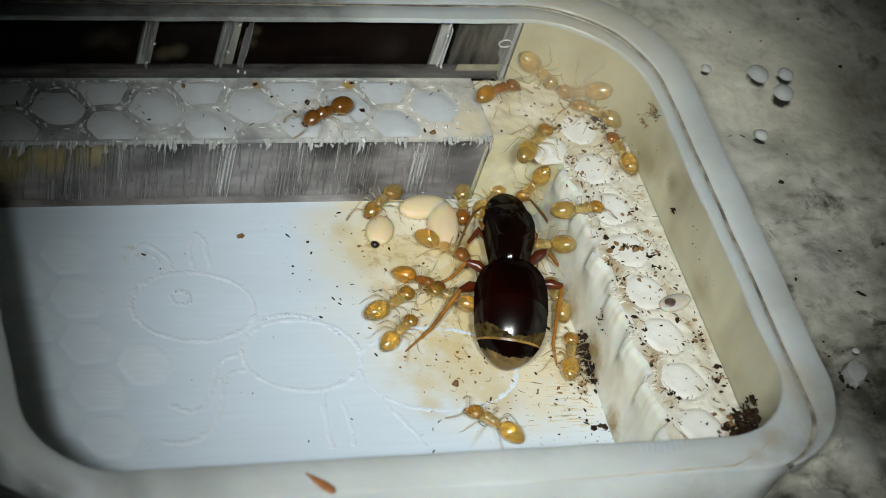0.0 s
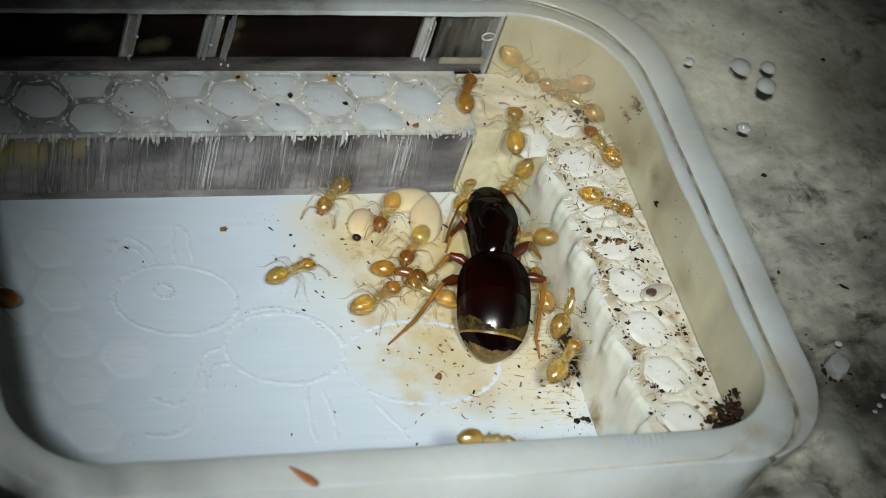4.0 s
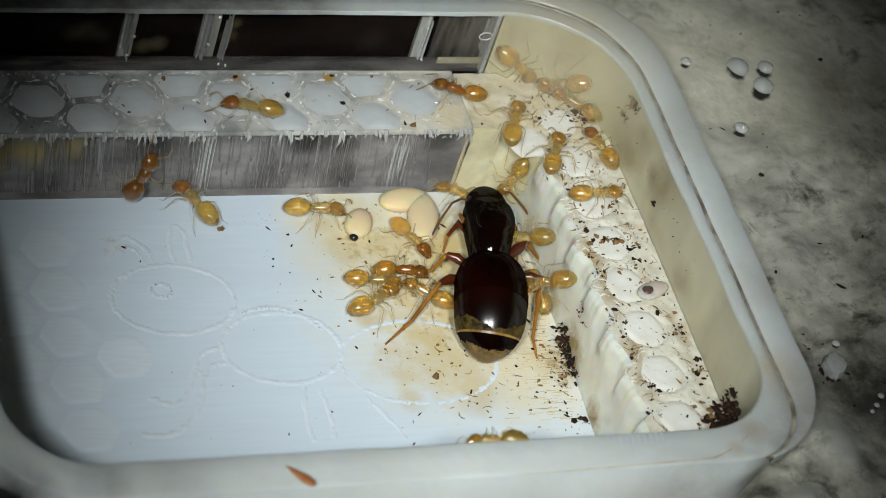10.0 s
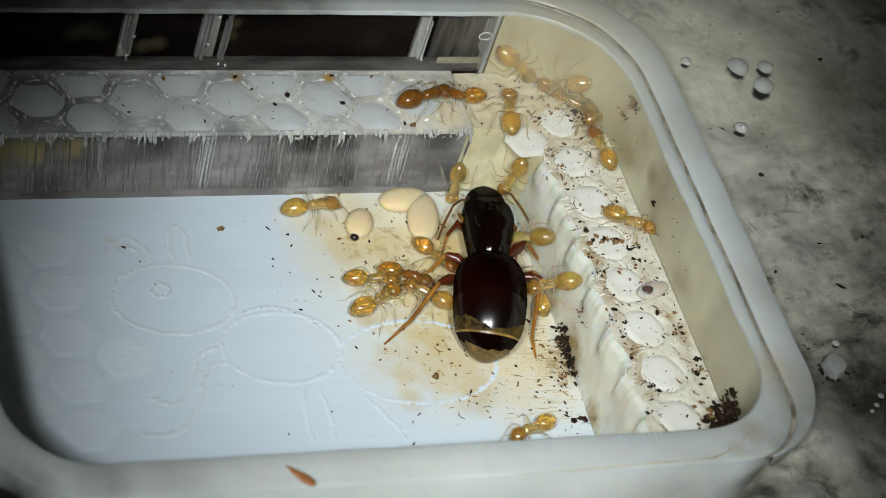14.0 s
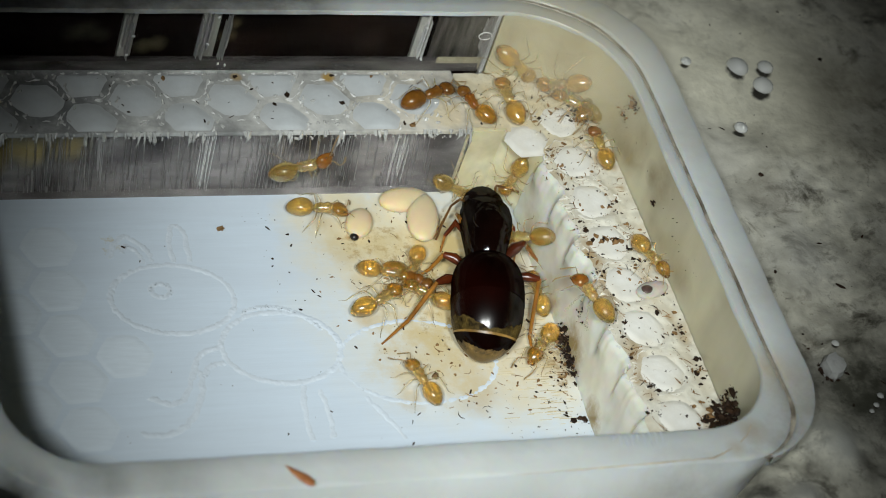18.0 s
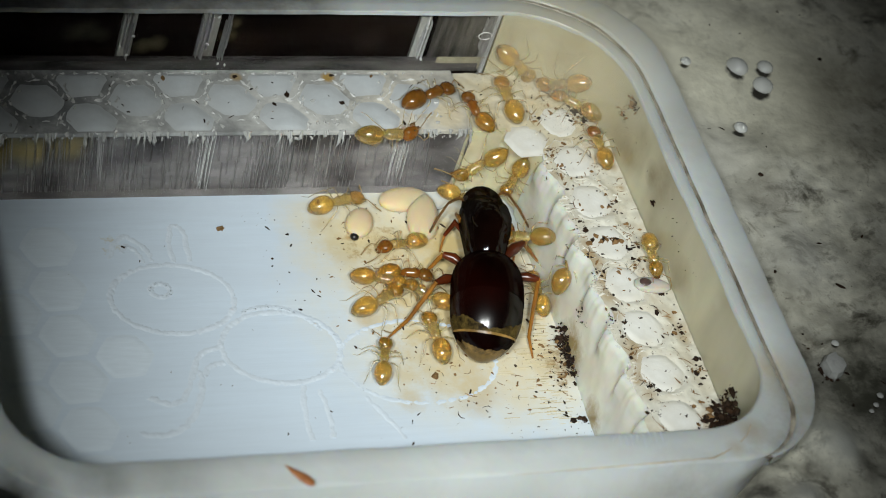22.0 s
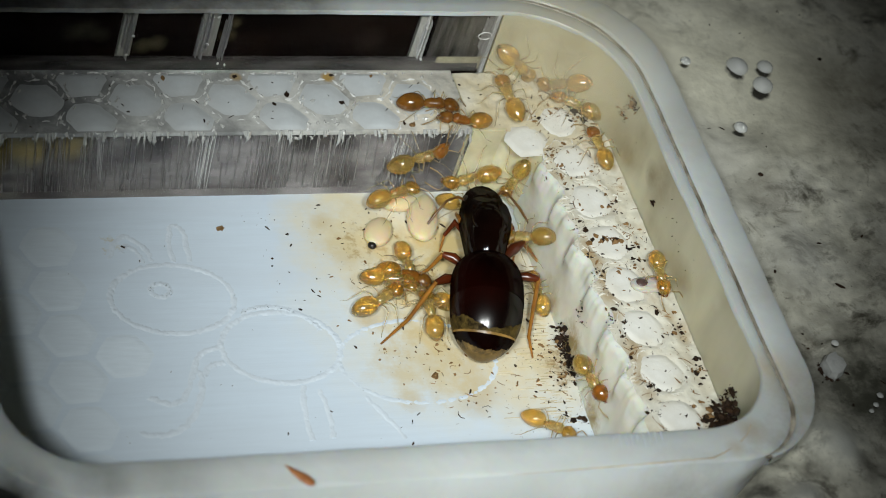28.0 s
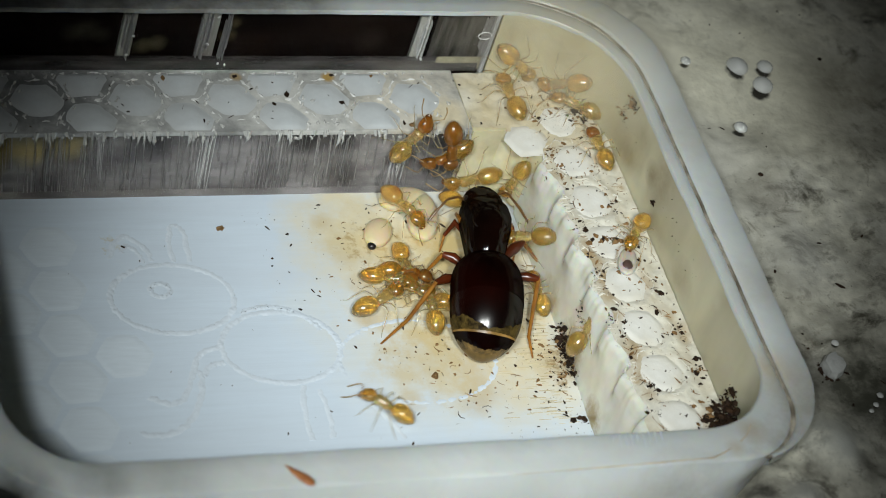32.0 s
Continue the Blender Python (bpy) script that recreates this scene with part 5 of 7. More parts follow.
for k, (x, y) in enumerate(((10.45, 6.85), (6.95, 6.8), (8.6, 5.9), (8.05, 5.45), (10.5, 5.5), (12.8, 4.4), (11.9, 6.8), (4.4, 6.7))):
    scrap(x, y, LEDGE - 0.02, 0.1 + 0.03 * (k % 3), k % 8, "tiny brown crumb on the back ledge", 40 * k)
scrap(6.1, 2.55, 0.02, 0.17, 6, "tan crumb on the floor sheet", 20)
scrap(12.0, -4.3, 0.02, 0.2, 5, "tan crumb on the floor sheet", 60)


def specks(spread, seed, material, name, label, low=0.04, high=0.1, long=2.2):
    """Fine dirt as one sheet of tiny lumps; rows of (x, y, z, half width, half depth, count)."""
    rng = random.Random(seed)
    bm = bmesh.new()
    for cx, cy, z, hx, hy, n in spread:
        for _ in range(n):
            x, y = cx + rng.uniform(-1, 1) * hx, cy + rng.uniform(-1, 1) * hy
            r, a, k = low + (high - low) * rng.random() ** 3, rng.uniform(0, 2 * math.pi), rng.uniform(1, long)
            if rng.random() < 0.12:
                r, k = 0.5 * (low + r * 0.4), 7.0
            rr = [r * rng.uniform(0.45, 1.35) for _ in range(5)]
            ring_ = [(x + rr[i] * (k * math.cos(a) * math.cos(i * 1.2566) - math.sin(a) * math.sin(i * 1.2566) * 0.6),
                      y + rr[i] * (k * math.sin(a) * math.cos(i * 1.2566) + math.cos(a) * math.sin(i * 1.2566) * 0.6)) for i in range(5)]
            prism(ring_, z - 0.01, z + r * 0.7, 0.7, bm)
    me = mesh_of(name, bm, material, False)
    return tagged(new(name, me), label, "dirt", kind="stuff")


specks([(8, -2.5, 0.0, 8, 6.0, 60), (13.5, -2.5, 0.0, 3.3, 5.2, 110), (10.5, 1.2, 0.0, 3.5, 2.4, 60), (16.2, -4, 0.0, 0.7, 3.5, 40)], 3, "dirt", "floor_specks",
       "fine dark specks scattered over the floor sheet", 0.010, 0.07, 2.6)
specks([(15.2, -4.2, 0.0, 1.8, 1.8, 80), (11.5, 0.5, 0.0, 3.0, 3.0, 80), (13.0, -4.0, 0.0, 2.8, 1.8, 60)], 4, "tan", "floor_grains", "tan grains on the stained floor sheet", 0.006, 0.08, 1.6)
specks([(18.5, -3.5, LEDGE - 0.01, 1.3, 6.0, 150), (18.6, 3.2, LEDGE - 0.01, 1.0, 2.0, 40), (16.5, 5.5, LEDGE - 0.01, 1.6, 1.2, 25)], 6, "dirt", "ledge_specks",
       "dark specks and fibres on the soiled ledge", 0.010, 0.06, 1.8)
specks([(18.5, -2.5, LEDGE - 0.01, 1.3, 6.0, 200), (18.0, 4.0, LEDGE - 0.01, 1.5, 2.4, 80)], 7, "tan", "ledge_grains", "tan grains on the soiled ledge", 0.010, 0.085, 2.0)
specks([(6.5, 5.6, LEDGE - 0.005, 8.0, 1.2, 26)], 8, "dirt", "back_specks", "dark specks on the back ledge", 0.025, 0.06, 3.0)



def fibres(name, label, spread, seed, material):
    """Fine curled fibres and streaks of dirt; rows of (x, y, z, half width, half depth, count)."""
    rng = random.Random(seed)
    bm = bmesh.new()
    for cx, cy, z, hx, hy, n in spread:
        for _ in range(n):
            p = Vector((cx + rng.uniform(-1, 1) * hx, cy + rng.uniform(-1, 1) * hy, z))
            a, turn, long = rng.uniform(0, 6.28), rng.gauss(0, 0.5), rng.uniform(0.04, 0.14)
            line = [p]
            for _ in range(3):
                a += turn
                line.append(line[-1] + Vector((long * math.cos(a), long * math.sin(a), rng.uniform(-0.008, 0.012))))
            r = rng.uniform(0.005, 0.017)
            tube(line, (r * 0.6, r, r * 1.1, r * 0.4), 5, bm)
    return tagged(new(name, mesh_of(name, bm, material)), label, "dirt", kind="stuff")


fibres("dirt_fibres", "thin dark brown dirt fibres on the soiled ledge", [(18.6, -3.0, LEDGE, 1.2, 6.4, 20), (17.5, -3.0, LEDGE, 0.25, 6.0, 12), (18.6, 4.2, LEDGE, 1.0, 1.6, 10), (14.5, -3.5, 0.008, 2.2, 3.0, 7)], 61, "dirt")
fibres("tan_fibres", "thin tan dirt streaks between the ledge's cells", [(17.55, -2.6, LEDGE, 0.3, 6.6, 50), (19.35, -3.0, LEDGE, 0.4, 6.4, 45), (18.4, 3.8, LEDGE, 1.3, 1.8, 26), (14.5, -2.5, 0.008, 2.3, 4.0, 22), (11.5, 1.8, 0.008, 2.0, 2.0, 10)], 62, "tan")

# ---- on the rim and the table ----
splinter = new("splinter", mesh_of("splinter", lathe([(-0.5, 0.02, 0.02, 0.06), (-0.2, 0.1, 0.04, 0.06), (0.15, 0.17, 0.06, 0.07), (0.4, 0.15, 0.05, 0.07), (0.5, 0.05, 0.03, 0.06)], 10), "rust"))
splinter.matrix_basis = place(3.95, -12.55, 6.03, 0, 0, -48)
tagged(splinter, "small reddish brown wood splinter on the rim", "splinter")
for x, y, r in DROPS:
    ob = new("water_drop", mesh_of("water_drop", lathe([(0.02, r * 0.97, r * 0.97, 0), (r * 0.2, r, r, 0), (r * 0.5, r * 0.86, r * 0.86, 0), (r * 0.72, r * 0.5, r * 0.5, 0), (r * 0.78, r * 0.1, r * 0.1, 0)], 24), "water"))
    ob.matrix_basis = place(x, y, TABLE - 0.06, 0, -90, 0)
    tagged(ob, "clear water drop on the stone slab", "water drop", "water drops")
chip = new("stone_chip", mesh_of("stone_chip", prism([(-0.44, -0.16), (-0.30, -0.36), (-0.02, -0.40), (0.28, -0.30), (0.38, -0.02), (0.30, 0.16), (0.34, 0.36), (0.02, 0.44), (-0.26, 0.34), (-0.36, 0.10)], -0.1, 0.40, 0.86), "quartz", False))
chip.matrix_basis = place(23.55, -8.3, TABLE, 8, -10, 30)
tagged(chip, "grey glassy stone chip on the stone slab", "stone")
specks([(26, -2, TABLE, 3.5, 11, 50)], 9, "dirt", "slab_grit", "dark grit on the stone slab", 0.02, 0.14, 2.0)
# Tight dark bits imitate the shade under the chip; last row is grit.
heap("dirt_heap", "dark bits placed as shade under the stone chip, and loose grit", [(23.45, -8.66, TABLE - 0.05, 0.14, 0.05, 0.03, 30, 0.03, 0.10), (23.16, -8.35, TABLE - 0.05, 0.04, 0.14, 0.03, 24, 0.03, 0.09), (23.0, -7.0, TABLE, 0.25, 0.25, 0.02, 10, 0.015, 0.06)], 16)


def gait(ob, spans, seed):
    """Swings a worker's legs while it walks, and its feelers all the time."""
    rng = random.Random(seed * 7)
    legs = [o for o in ob.children if o.name.startswith("leg")]
    for n, leg in enumerate(legs):
        rest = leg.matrix_basis.copy()
        rows = [(0.0, rest)]
        way = 1 if n in (0, 2, 4) else -1
        for a, b in spans:
            t = max(a, rows[-1][0] + 0.1)
            while t < b - 0.05 and t < 31.8:
                rows.append((t, rest @ pose(0, 0, 0, 8 * max(0, way), 0, 17 * way)))
                way = -way
                t += 0.2
            rows.append((min(b, 31.9) if b > rows[-1][0] else rows[-1][0] + 0.05, rest))
        rows.append((32.0, rest))
        walk(leg, rows)
    heads = [o for o in ob.children if o.name.startswith("head")]
    for feeler in (o for o in heads[0].children if o.name.startswith("antenna")):
        rest = feeler.matrix_basis.copy()
        rows, t = [], 0.0
        while t < 32:
            rows.append((t, rest @ pose(0, 0, 0, 0, rng.uniform(-8, 8), rng.uniform(-20, 20))))
            t += rng.uniform(0.5, 1.1)
        rows.append((32.0, rest))
        walk(feeler, rows)


ant_wall = worker("small honey-yellow worker ant clinging to the beige nest wall", 0, 10, 0, 1, 1.04)
ant_corner = worker("small honey-yellow worker ant clinging to the curved corner wall", 0, 0, 0, 2, 1.03)
ant_faint = worker("pale yellow worker ant huddled on the corner ledge", 0, 5, 0, 3, 0.92)
ant_edge = worker("yellow worker ant with brown head at the wall foot", 1, 0, 0, 4, 0.92)
ant_cell = worker("small honey-yellow worker ant walking among hexagon cells", 0, 5, 0, 5, 1.04)
ant_crown = worker("small honey-yellow worker ant beside the queen's head on the ledge face", 0, 0, 0, 6, 0.92)
ant_side = worker("small honey-yellow worker ant nursing beside the queen's thorax", 0, 0, 0, 7, 1.00)
ant_flank = worker("small honey-yellow worker ant tucked against the queen's flank", 0, 0, 0, 8, 0.92)
ant_nurse = worker("small honey-yellow worker ant feeding with others beside the queen", 0, -15, 0, 9, 1.04)
ant_belly = worker("small honey-yellow worker ant half under the queen's leg", 0, 10, 0, 10, 0.92)
ant_brown = worker("brown worker ant in the huddle beside the queen", 2, 10, 0, 11, 0.92)
ant_cluster = worker("small honey-yellow worker ant joining the huddle beside the queen", 0, 0, 0, 12, 0.92)
ant_wanderer = worker("small honey-yellow worker ant wandering round the floor sheet", 0, 0, 0, 13, 0.92)
ant_roamer = worker("small honey-yellow worker ant roaming from floor to ledge", 0, 0, 0, 14, 1.00)
ant_climber = worker("small honey-yellow worker ant climbing towards the hexagon cells", 0, 0, 0, 15, 0.99)
ant_ledge = worker("small honey-yellow worker ant pacing the soiled ledge", 0, -8, 0, 16, 0.92)
ant_late = worker("yellow worker ant exploring the dirt by the ledge", 1, 0, 0, 17, 1.00)
ant_tender = worker("small honey-yellow worker ant tending cream brood", 0, 0, 0, 18, 1.01)
ant_mover = worker("yellow worker ant with darker head near brood", 1, 0, 0, 19, 0.92)
ant_explorer = worker("yellow worker ant leaving over the back ledge", 1, 0, 0, 20, 0.97)
ant_dark = worker("dark brown worker ant patrolling floor and ledge", 3, 0, 0, 21, 1.04)
ant_partner = worker("brown worker ant meeting another on the ledge", 2, 20, 0, 22, 0.92)
ant_scout = worker("small honey-yellow worker ant scouting across the floor and clear panel", 1, 0, 0, 23, 1.04)
ant_front = worker("brown worker ant walking along the foot of the front wall", 2, 0, 0, 25, 0.95)
ant_greeter = worker("small honey-yellow worker ant grooming the queen's head", 0, 0, 0, 24, 0.92)


def cling(at, ahead, up):
    """The pose of an ant that clings to a wall, from its foot point in millimetres, its heading and the wall's normal."""
    z, x = Vector(up).normalized(), Vector(ahead)
    x = (x - z * x.dot(z)).normalized()
    m = Matrix((x, z.cross(x), z)).transposed().to_4x4()
    m.translation = Vector(at) * MM
    return m


def motions():
    """The ants' walks."""
    walk(ant_wall, [
        (0, place(17.35, 6.98, 3.82, 90, 45, 0)), (6, place(17.28, 6.98, 3.77, 90, 44, 0)), (32, place(17.30, 6.98, 3.82, 90, 45, -0)),
    ])
    gait(ant_wall, [], 1)
    walk(ant_corner, [(t, cling((18.76 + dx, 5.95, 3.84), (-1.39, 1.25, -1.31), (-0.689, -0.727, 0))) for t, dx in ((0, 0.0), (6, -0.03), (32, 0.02))])
    gait(ant_corner, [], 2)
    walk(ant_faint, [
        (0, place(18.92, 4.97, 3.09, -0, -0, 148)), (6, place(18.94, 5.04, 3.09, 0, -0, 137)), (32, place(18.91, 4.97, 3.09, -0, -0, 149)),
    ])
    gait(ant_faint, [], 3)
    walk(ant_edge, [
        (0, place(19.31, 3.10, 3.09, 0, 0, 102)), (6, place(19.17, 3.08, 3.09, 0, -0, 113)), (13, place(19.30, 2.99, 3.09, 0, -0, 99)),
        (20, place(19.27, 3.03, 3.09, 0, 0, 92)), (32, place(19.23, 2.98, 3.09, 0, -0, 95)),
    ])
    gait(ant_edge, [], 4)
    walk(ant_cell, [
        (0, place(16.31, 3.56, 3.09, 0, -0, 44)), (1, place(16.33, 3.70, 3.09, 0, -0, 49)), (2, place(16.27, 3.65, 3.09, 0, 0, 52)),
        (3, place(16.17, 3.84, 3.09, -0, -0, 77)), (6, place(16.31, 3.92, 3.09, 0, -0, 61)), (7, place(16.29, 3.88, 3.09, 0, 0, 63)),
        (9, place(16.44, 4.01, 3.09, 0, -0, 58)), (10, place(16.43, 4.23, 3.09, 0, -0, 64)), (11, place(15.99, 4.28, 3.09, 0, 0, 71)),
        (12, place(16.19, 4.41, 3.09, 0, 0, 69)), (13, place(16.34, 4.60, 3.09, 0, 0, 71)), (14, place(16.40, 4.80, 3.09, 0, -0, 75)),
        (17, place(16.50, 5.28, 3.09, 0, -0, 93)), (20, place(16.46, 5.38, 3.09, 0, 0, 92)), (32, place(16.60, 5.55, 3.09, 0, -0, 93)),
    ])
    gait(ant_cell, [(10.0, 11.0)], 5)
    walk(ant_crown, [
        (0, place(16.84, 3.60, 1.40, -90, 74, 143)), (6, place(16.86, 3.58, 1.40, -90, 76, 143)), (14, place(16.83, 3.61, 1.40, -90, 80, 143)),
        (20, place(16.89, 3.56, 1.40, -90, 81, 143)), (32, place(16.93, 3.53, 1.31, -90, 77, 143)),
    ])
    gait(ant_crown, [], 6)
    walk(ant_side, [
        (0, place(16.63, 0.62, 1.05, -32, 39, 135)), (6, place(16.62, 0.70, 0.98, -32, 39, 135)), (32, place(16.64, 0.61, 1.07, -32, 39, 135)),
    ])
    gait(ant_side, [], 7)
    walk(ant_flank, [
        (0, place(16.57, -0.86, -0.00, 0, 0, 92)), (6, place(16.68, -0.72, -0.00, 0, -0, 92)), (13, place(16.59, -0.90, -0.00, 0, -0, 90)),
        (32, place(16.61, -0.92, -0.00, 0, 0, 90)),
    ])
    gait(ant_flank, [], 8)
    walk(ant_nurse, [
        (0, place(10.66, -0.97, -0.00, 0, 0, 33)), (3, place(10.76, -1.03, -0.00, 0, -0, 33)), (6, place(10.71, -1.06, 0.00, 0, -0, 33)),
        (13, place(10.81, -1.15, -0.00, 0, -0, 32)), (32, place(10.93, -1.17, -0.00, 0, -0, 32)),
    ])
    gait(ant_nurse, [], 9)
    walk(ant_belly, [
        (0, place(12.64, -0.78, -0.00, 0, -0, 146)), (6, place(12.44, -0.84, -0.00, -0, -0, 141)), (32, place(12.48, -0.99, -0.00, 0, -0, 141)),
    ])
    gait(ant_belly, [], 10)
    walk(ant_brown, [
        (0, place(11.96, -0.08, -0.00, -0, -0, -37)), (3, place(11.85, 0.00, -0.00, -0, -0, -24)), (6, place(11.93, 0.08, -0.00, -0, -0, -21)),
        (10, place(12.03, 0.11, -0.00, 0, -0, -13)), (13, place(12.15, -0.08, -0.00, -0, -0, -25)), (17, place(12.22, -0.25, -0.00, -0, -0, -42)),
        (20, place(12.34, -0.26, -0.00, -0, -0, -39)), (22, place(12.19, -0.05, -0.00, -0, 0, -13)), (25, place(12.30, -0.13, -0.00, -0, -0, -35)),
        (28, place(12.14, -0.15, -0.00, -0, 0, -30)), (32, place(12.20, -0.04, -0.00, -0, -0, -20)),
    ])
    gait(ant_brown, [], 11)
    walk(ant_cluster, [
        (0, place(-3.72, -2.84, -0.00, 0, -0, -3)), (1.8, place(-3.36, -3.11, -0.00, -0, -0, -3)), (2.5, place(-0.94, -2.63, -0.00, 0, -0, 0)),
        (3, place(3.44, -2.35, 0.00, -0, -0, 13)), (3.5, place(6.39, 0.27, -0.00, 0, -0, 23)), (5.5, place(9.58, 0.37, 0.00, 0, 0, 6)),
        (6, place(9.79, 0.29, -0.00, -0, -0, 6)), (7, place(10.14, 0.17, -0.00, 0, 0, 1)), (8, place(10.67, 0.03, -0.00, 0, -0, 19)),
        (9, place(10.80, -0.01, -0.00, 0, -0, 9)), (10, place(10.92, -0.30, -0.00, -0, 0, -12)), (11, place(10.95, -0.35, -0.00, -0, -0, -12)),
        (12, place(10.63, -0.10, 0.00, 0, 0, 6)), (13, place(10.67, -0.30, -0.00, 0, 0, 0)), (14, place(10.91, -0.24, -0.00, -0, 0, -7)),
        (17, place(11.42, -0.01, -0.00, -0, -0, -21)), (20, place(11.49, 0.02, -0.00, -0, -0, -16)), (22, place(11.18, -0.30, -0.00, -0, -0, -17)),
        (23, place(11.15, -0.32, -0.00, 0, -0, -12)), (24, place(11.49, -0.28, -0.00, -0, -0, -22)), (25, place(11.63, -0.27, -0.00, -0, -0, -20)),
        (28, place(11.52, -0.30, -0.00, -0, -0, -12)), (32, place(11.52, -0.30, -0.00, -0, 0, -16)),
    ])
    gait(ant_cluster, [(1.8, 8.0), (11.0, 12.0)], 12)
    walk(ant_wanderer, [
        (0, place(10.60, -2.15, -0.00, 0, -0, 41)), (0.5, place(10.29, -2.71, -0.00, 0, -0, 19)), (1, place(9.99, -3.17, -0.00, -0, -0, 7)),
        (1.5, place(10.03, -4.00, -0.00, -0, -0, -23)), (2, place(10.02, -4.55, -0.00, -0, 0, -54)), (2.5, place(10.58, -5.11, -0.00, 0, -0, -42)),
        (3, place(11.25, -5.46, -0.00, -0, -0, -20)), (3.5, place(11.75, -7.18, -0.00, -0, 0, -50)), (3.867, place(11.23, -9.22, 2.58, -47, 2, -20)),
        (4.2, place(10.71, -11.53, 4.89, -90, 25, 0)), (4.533, place(10.52, -11.53, 5.00, -90, 63, 0)), (4.867, place(10.33, -11.53, 5.11, 90, 79, 180)),
        (5.2, place(10.14, -11.53, 5.22, 90, 42, 180)), (5.5, place(9.95, -11.53, 5.33, 90, 4, 180)), (6, place(10.40, -11.53, 5.37, 90, -0, 180)),
        (7, place(10.61, -11.53, 5.37, 90, -2, 180)), (8, place(10.35, -11.53, 5.38, 90, -3, -180)), (9, place(10.64, -11.53, 5.37, 90, 1, 180)),
        (10, place(10.40, -11.53, 5.35, 90, 3, 180)), (11, place(10.53, -11.53, 5.49, 90, 9, -180)), (12, place(10.12, -11.53, 5.16, 90, -1, 180)),
        (12.133, place(10.66, -11.53, 5.20, 90, -46, 180)), (12.3, place(11.21, -11.53, 5.24, -90, -89, 0)), (12.467, place(11.75, -11.53, 5.28, -90, -44, 0)),
        (12.6, place(12.30, -11.53, 5.32, -90, 1, 0)), (13, place(12.20, -11.53, 5.31, -90, -6, 0)), (13.3, place(13.78, -9.15, 2.80, -45, -1, 5)),
        (13.6, place(15.35, -7.06, -0.00, 0, -0, 12)), (13.7, place(15.12, -7.04, -0.00, 0, 0, -31)), (13.8, place(14.90, -7.03, -0.00, 0, 0, -73)),
        (13.9, place(14.67, -7.01, -0.00, 0, 0, -115)), (14, place(14.45, -6.99, -0.00, 0, 0, -157)), (14.5, place(14.27, -6.66, 0.00, -0, -0, 176)),
        (15.5, place(13.22, -5.71, 0.00, -0, -0, 120)), (16.5, place(12.16, -4.76, -0.00, 0, -0, 64)), (17, place(12.20, -4.81, -0.00, 0, -0, 61)),
        (18, place(11.31, -4.58, -0.00, 0, -0, 109)), (19, place(11.44, -4.38, -0.00, -0, -0, 91)), (20, place(10.60, -3.87, -0.00, 0, -0, 111)),
        (21, place(10.28, -3.11, -0.00, 0, 0, 88)), (22, place(10.30, -3.62, -0.00, 0, -0, 72)), (22.267, place(10.55, -4.12, -0.00, 0, 0, 27)),
        (22.5, place(10.80, -4.62, -0.00, -0, 0, -18)), (23, place(11.43, -4.84, -0.00, -0, -0, -14)), (23.5, place(12.89, -5.27, -0.00, 0, -0, -13)),
        (24, place(14.43, -5.75, 0.00, 0, -0, -19)), (25, place(14.44, -5.35, -0.00, -0, -0, 9)), (25.5, place(14.42, -5.09, 0.00, -0, -0, 28)),
        (27.5, place(15.12, -6.55, -0.00, -0, -0, -38)), (28, place(15.34, -6.96, -0.00, -0, -0, -38)), (29, place(15.21, -6.44, -0.00, -0, 0, -29)),
        (29.267, place(14.62, -6.63, -0.00, -0, 0, -100)), (29.5, place(14.04, -6.82, -0.00, -0, 0, -171)), (30, place(14.12, -6.87, -0.00, 0, 0, -179)),
        (30.267, place(12.14, -9.06, 2.91, 45, -3, -178)), (30.5, place(10.16, -11.53, 5.54, 90, -5, -180)), (31, place(10.42, -11.53, 5.09, 90, -1, 180)),
        (31.267, place(10.92, -8.97, 2.69, 45, 7, 163)), (31.5, place(11.41, -6.70, -0.00, 0, -0, 145)), (32, place(9.73, -5.61, -0.00, 0, -0, 140)),
    ])
    gait(ant_wanderer, [(0.0, 6.0), (11.0, 12.6), (13.0, 16.5), (17.0, 18.0), (19.0, 29.5), (30.0, 32.0)], 13)
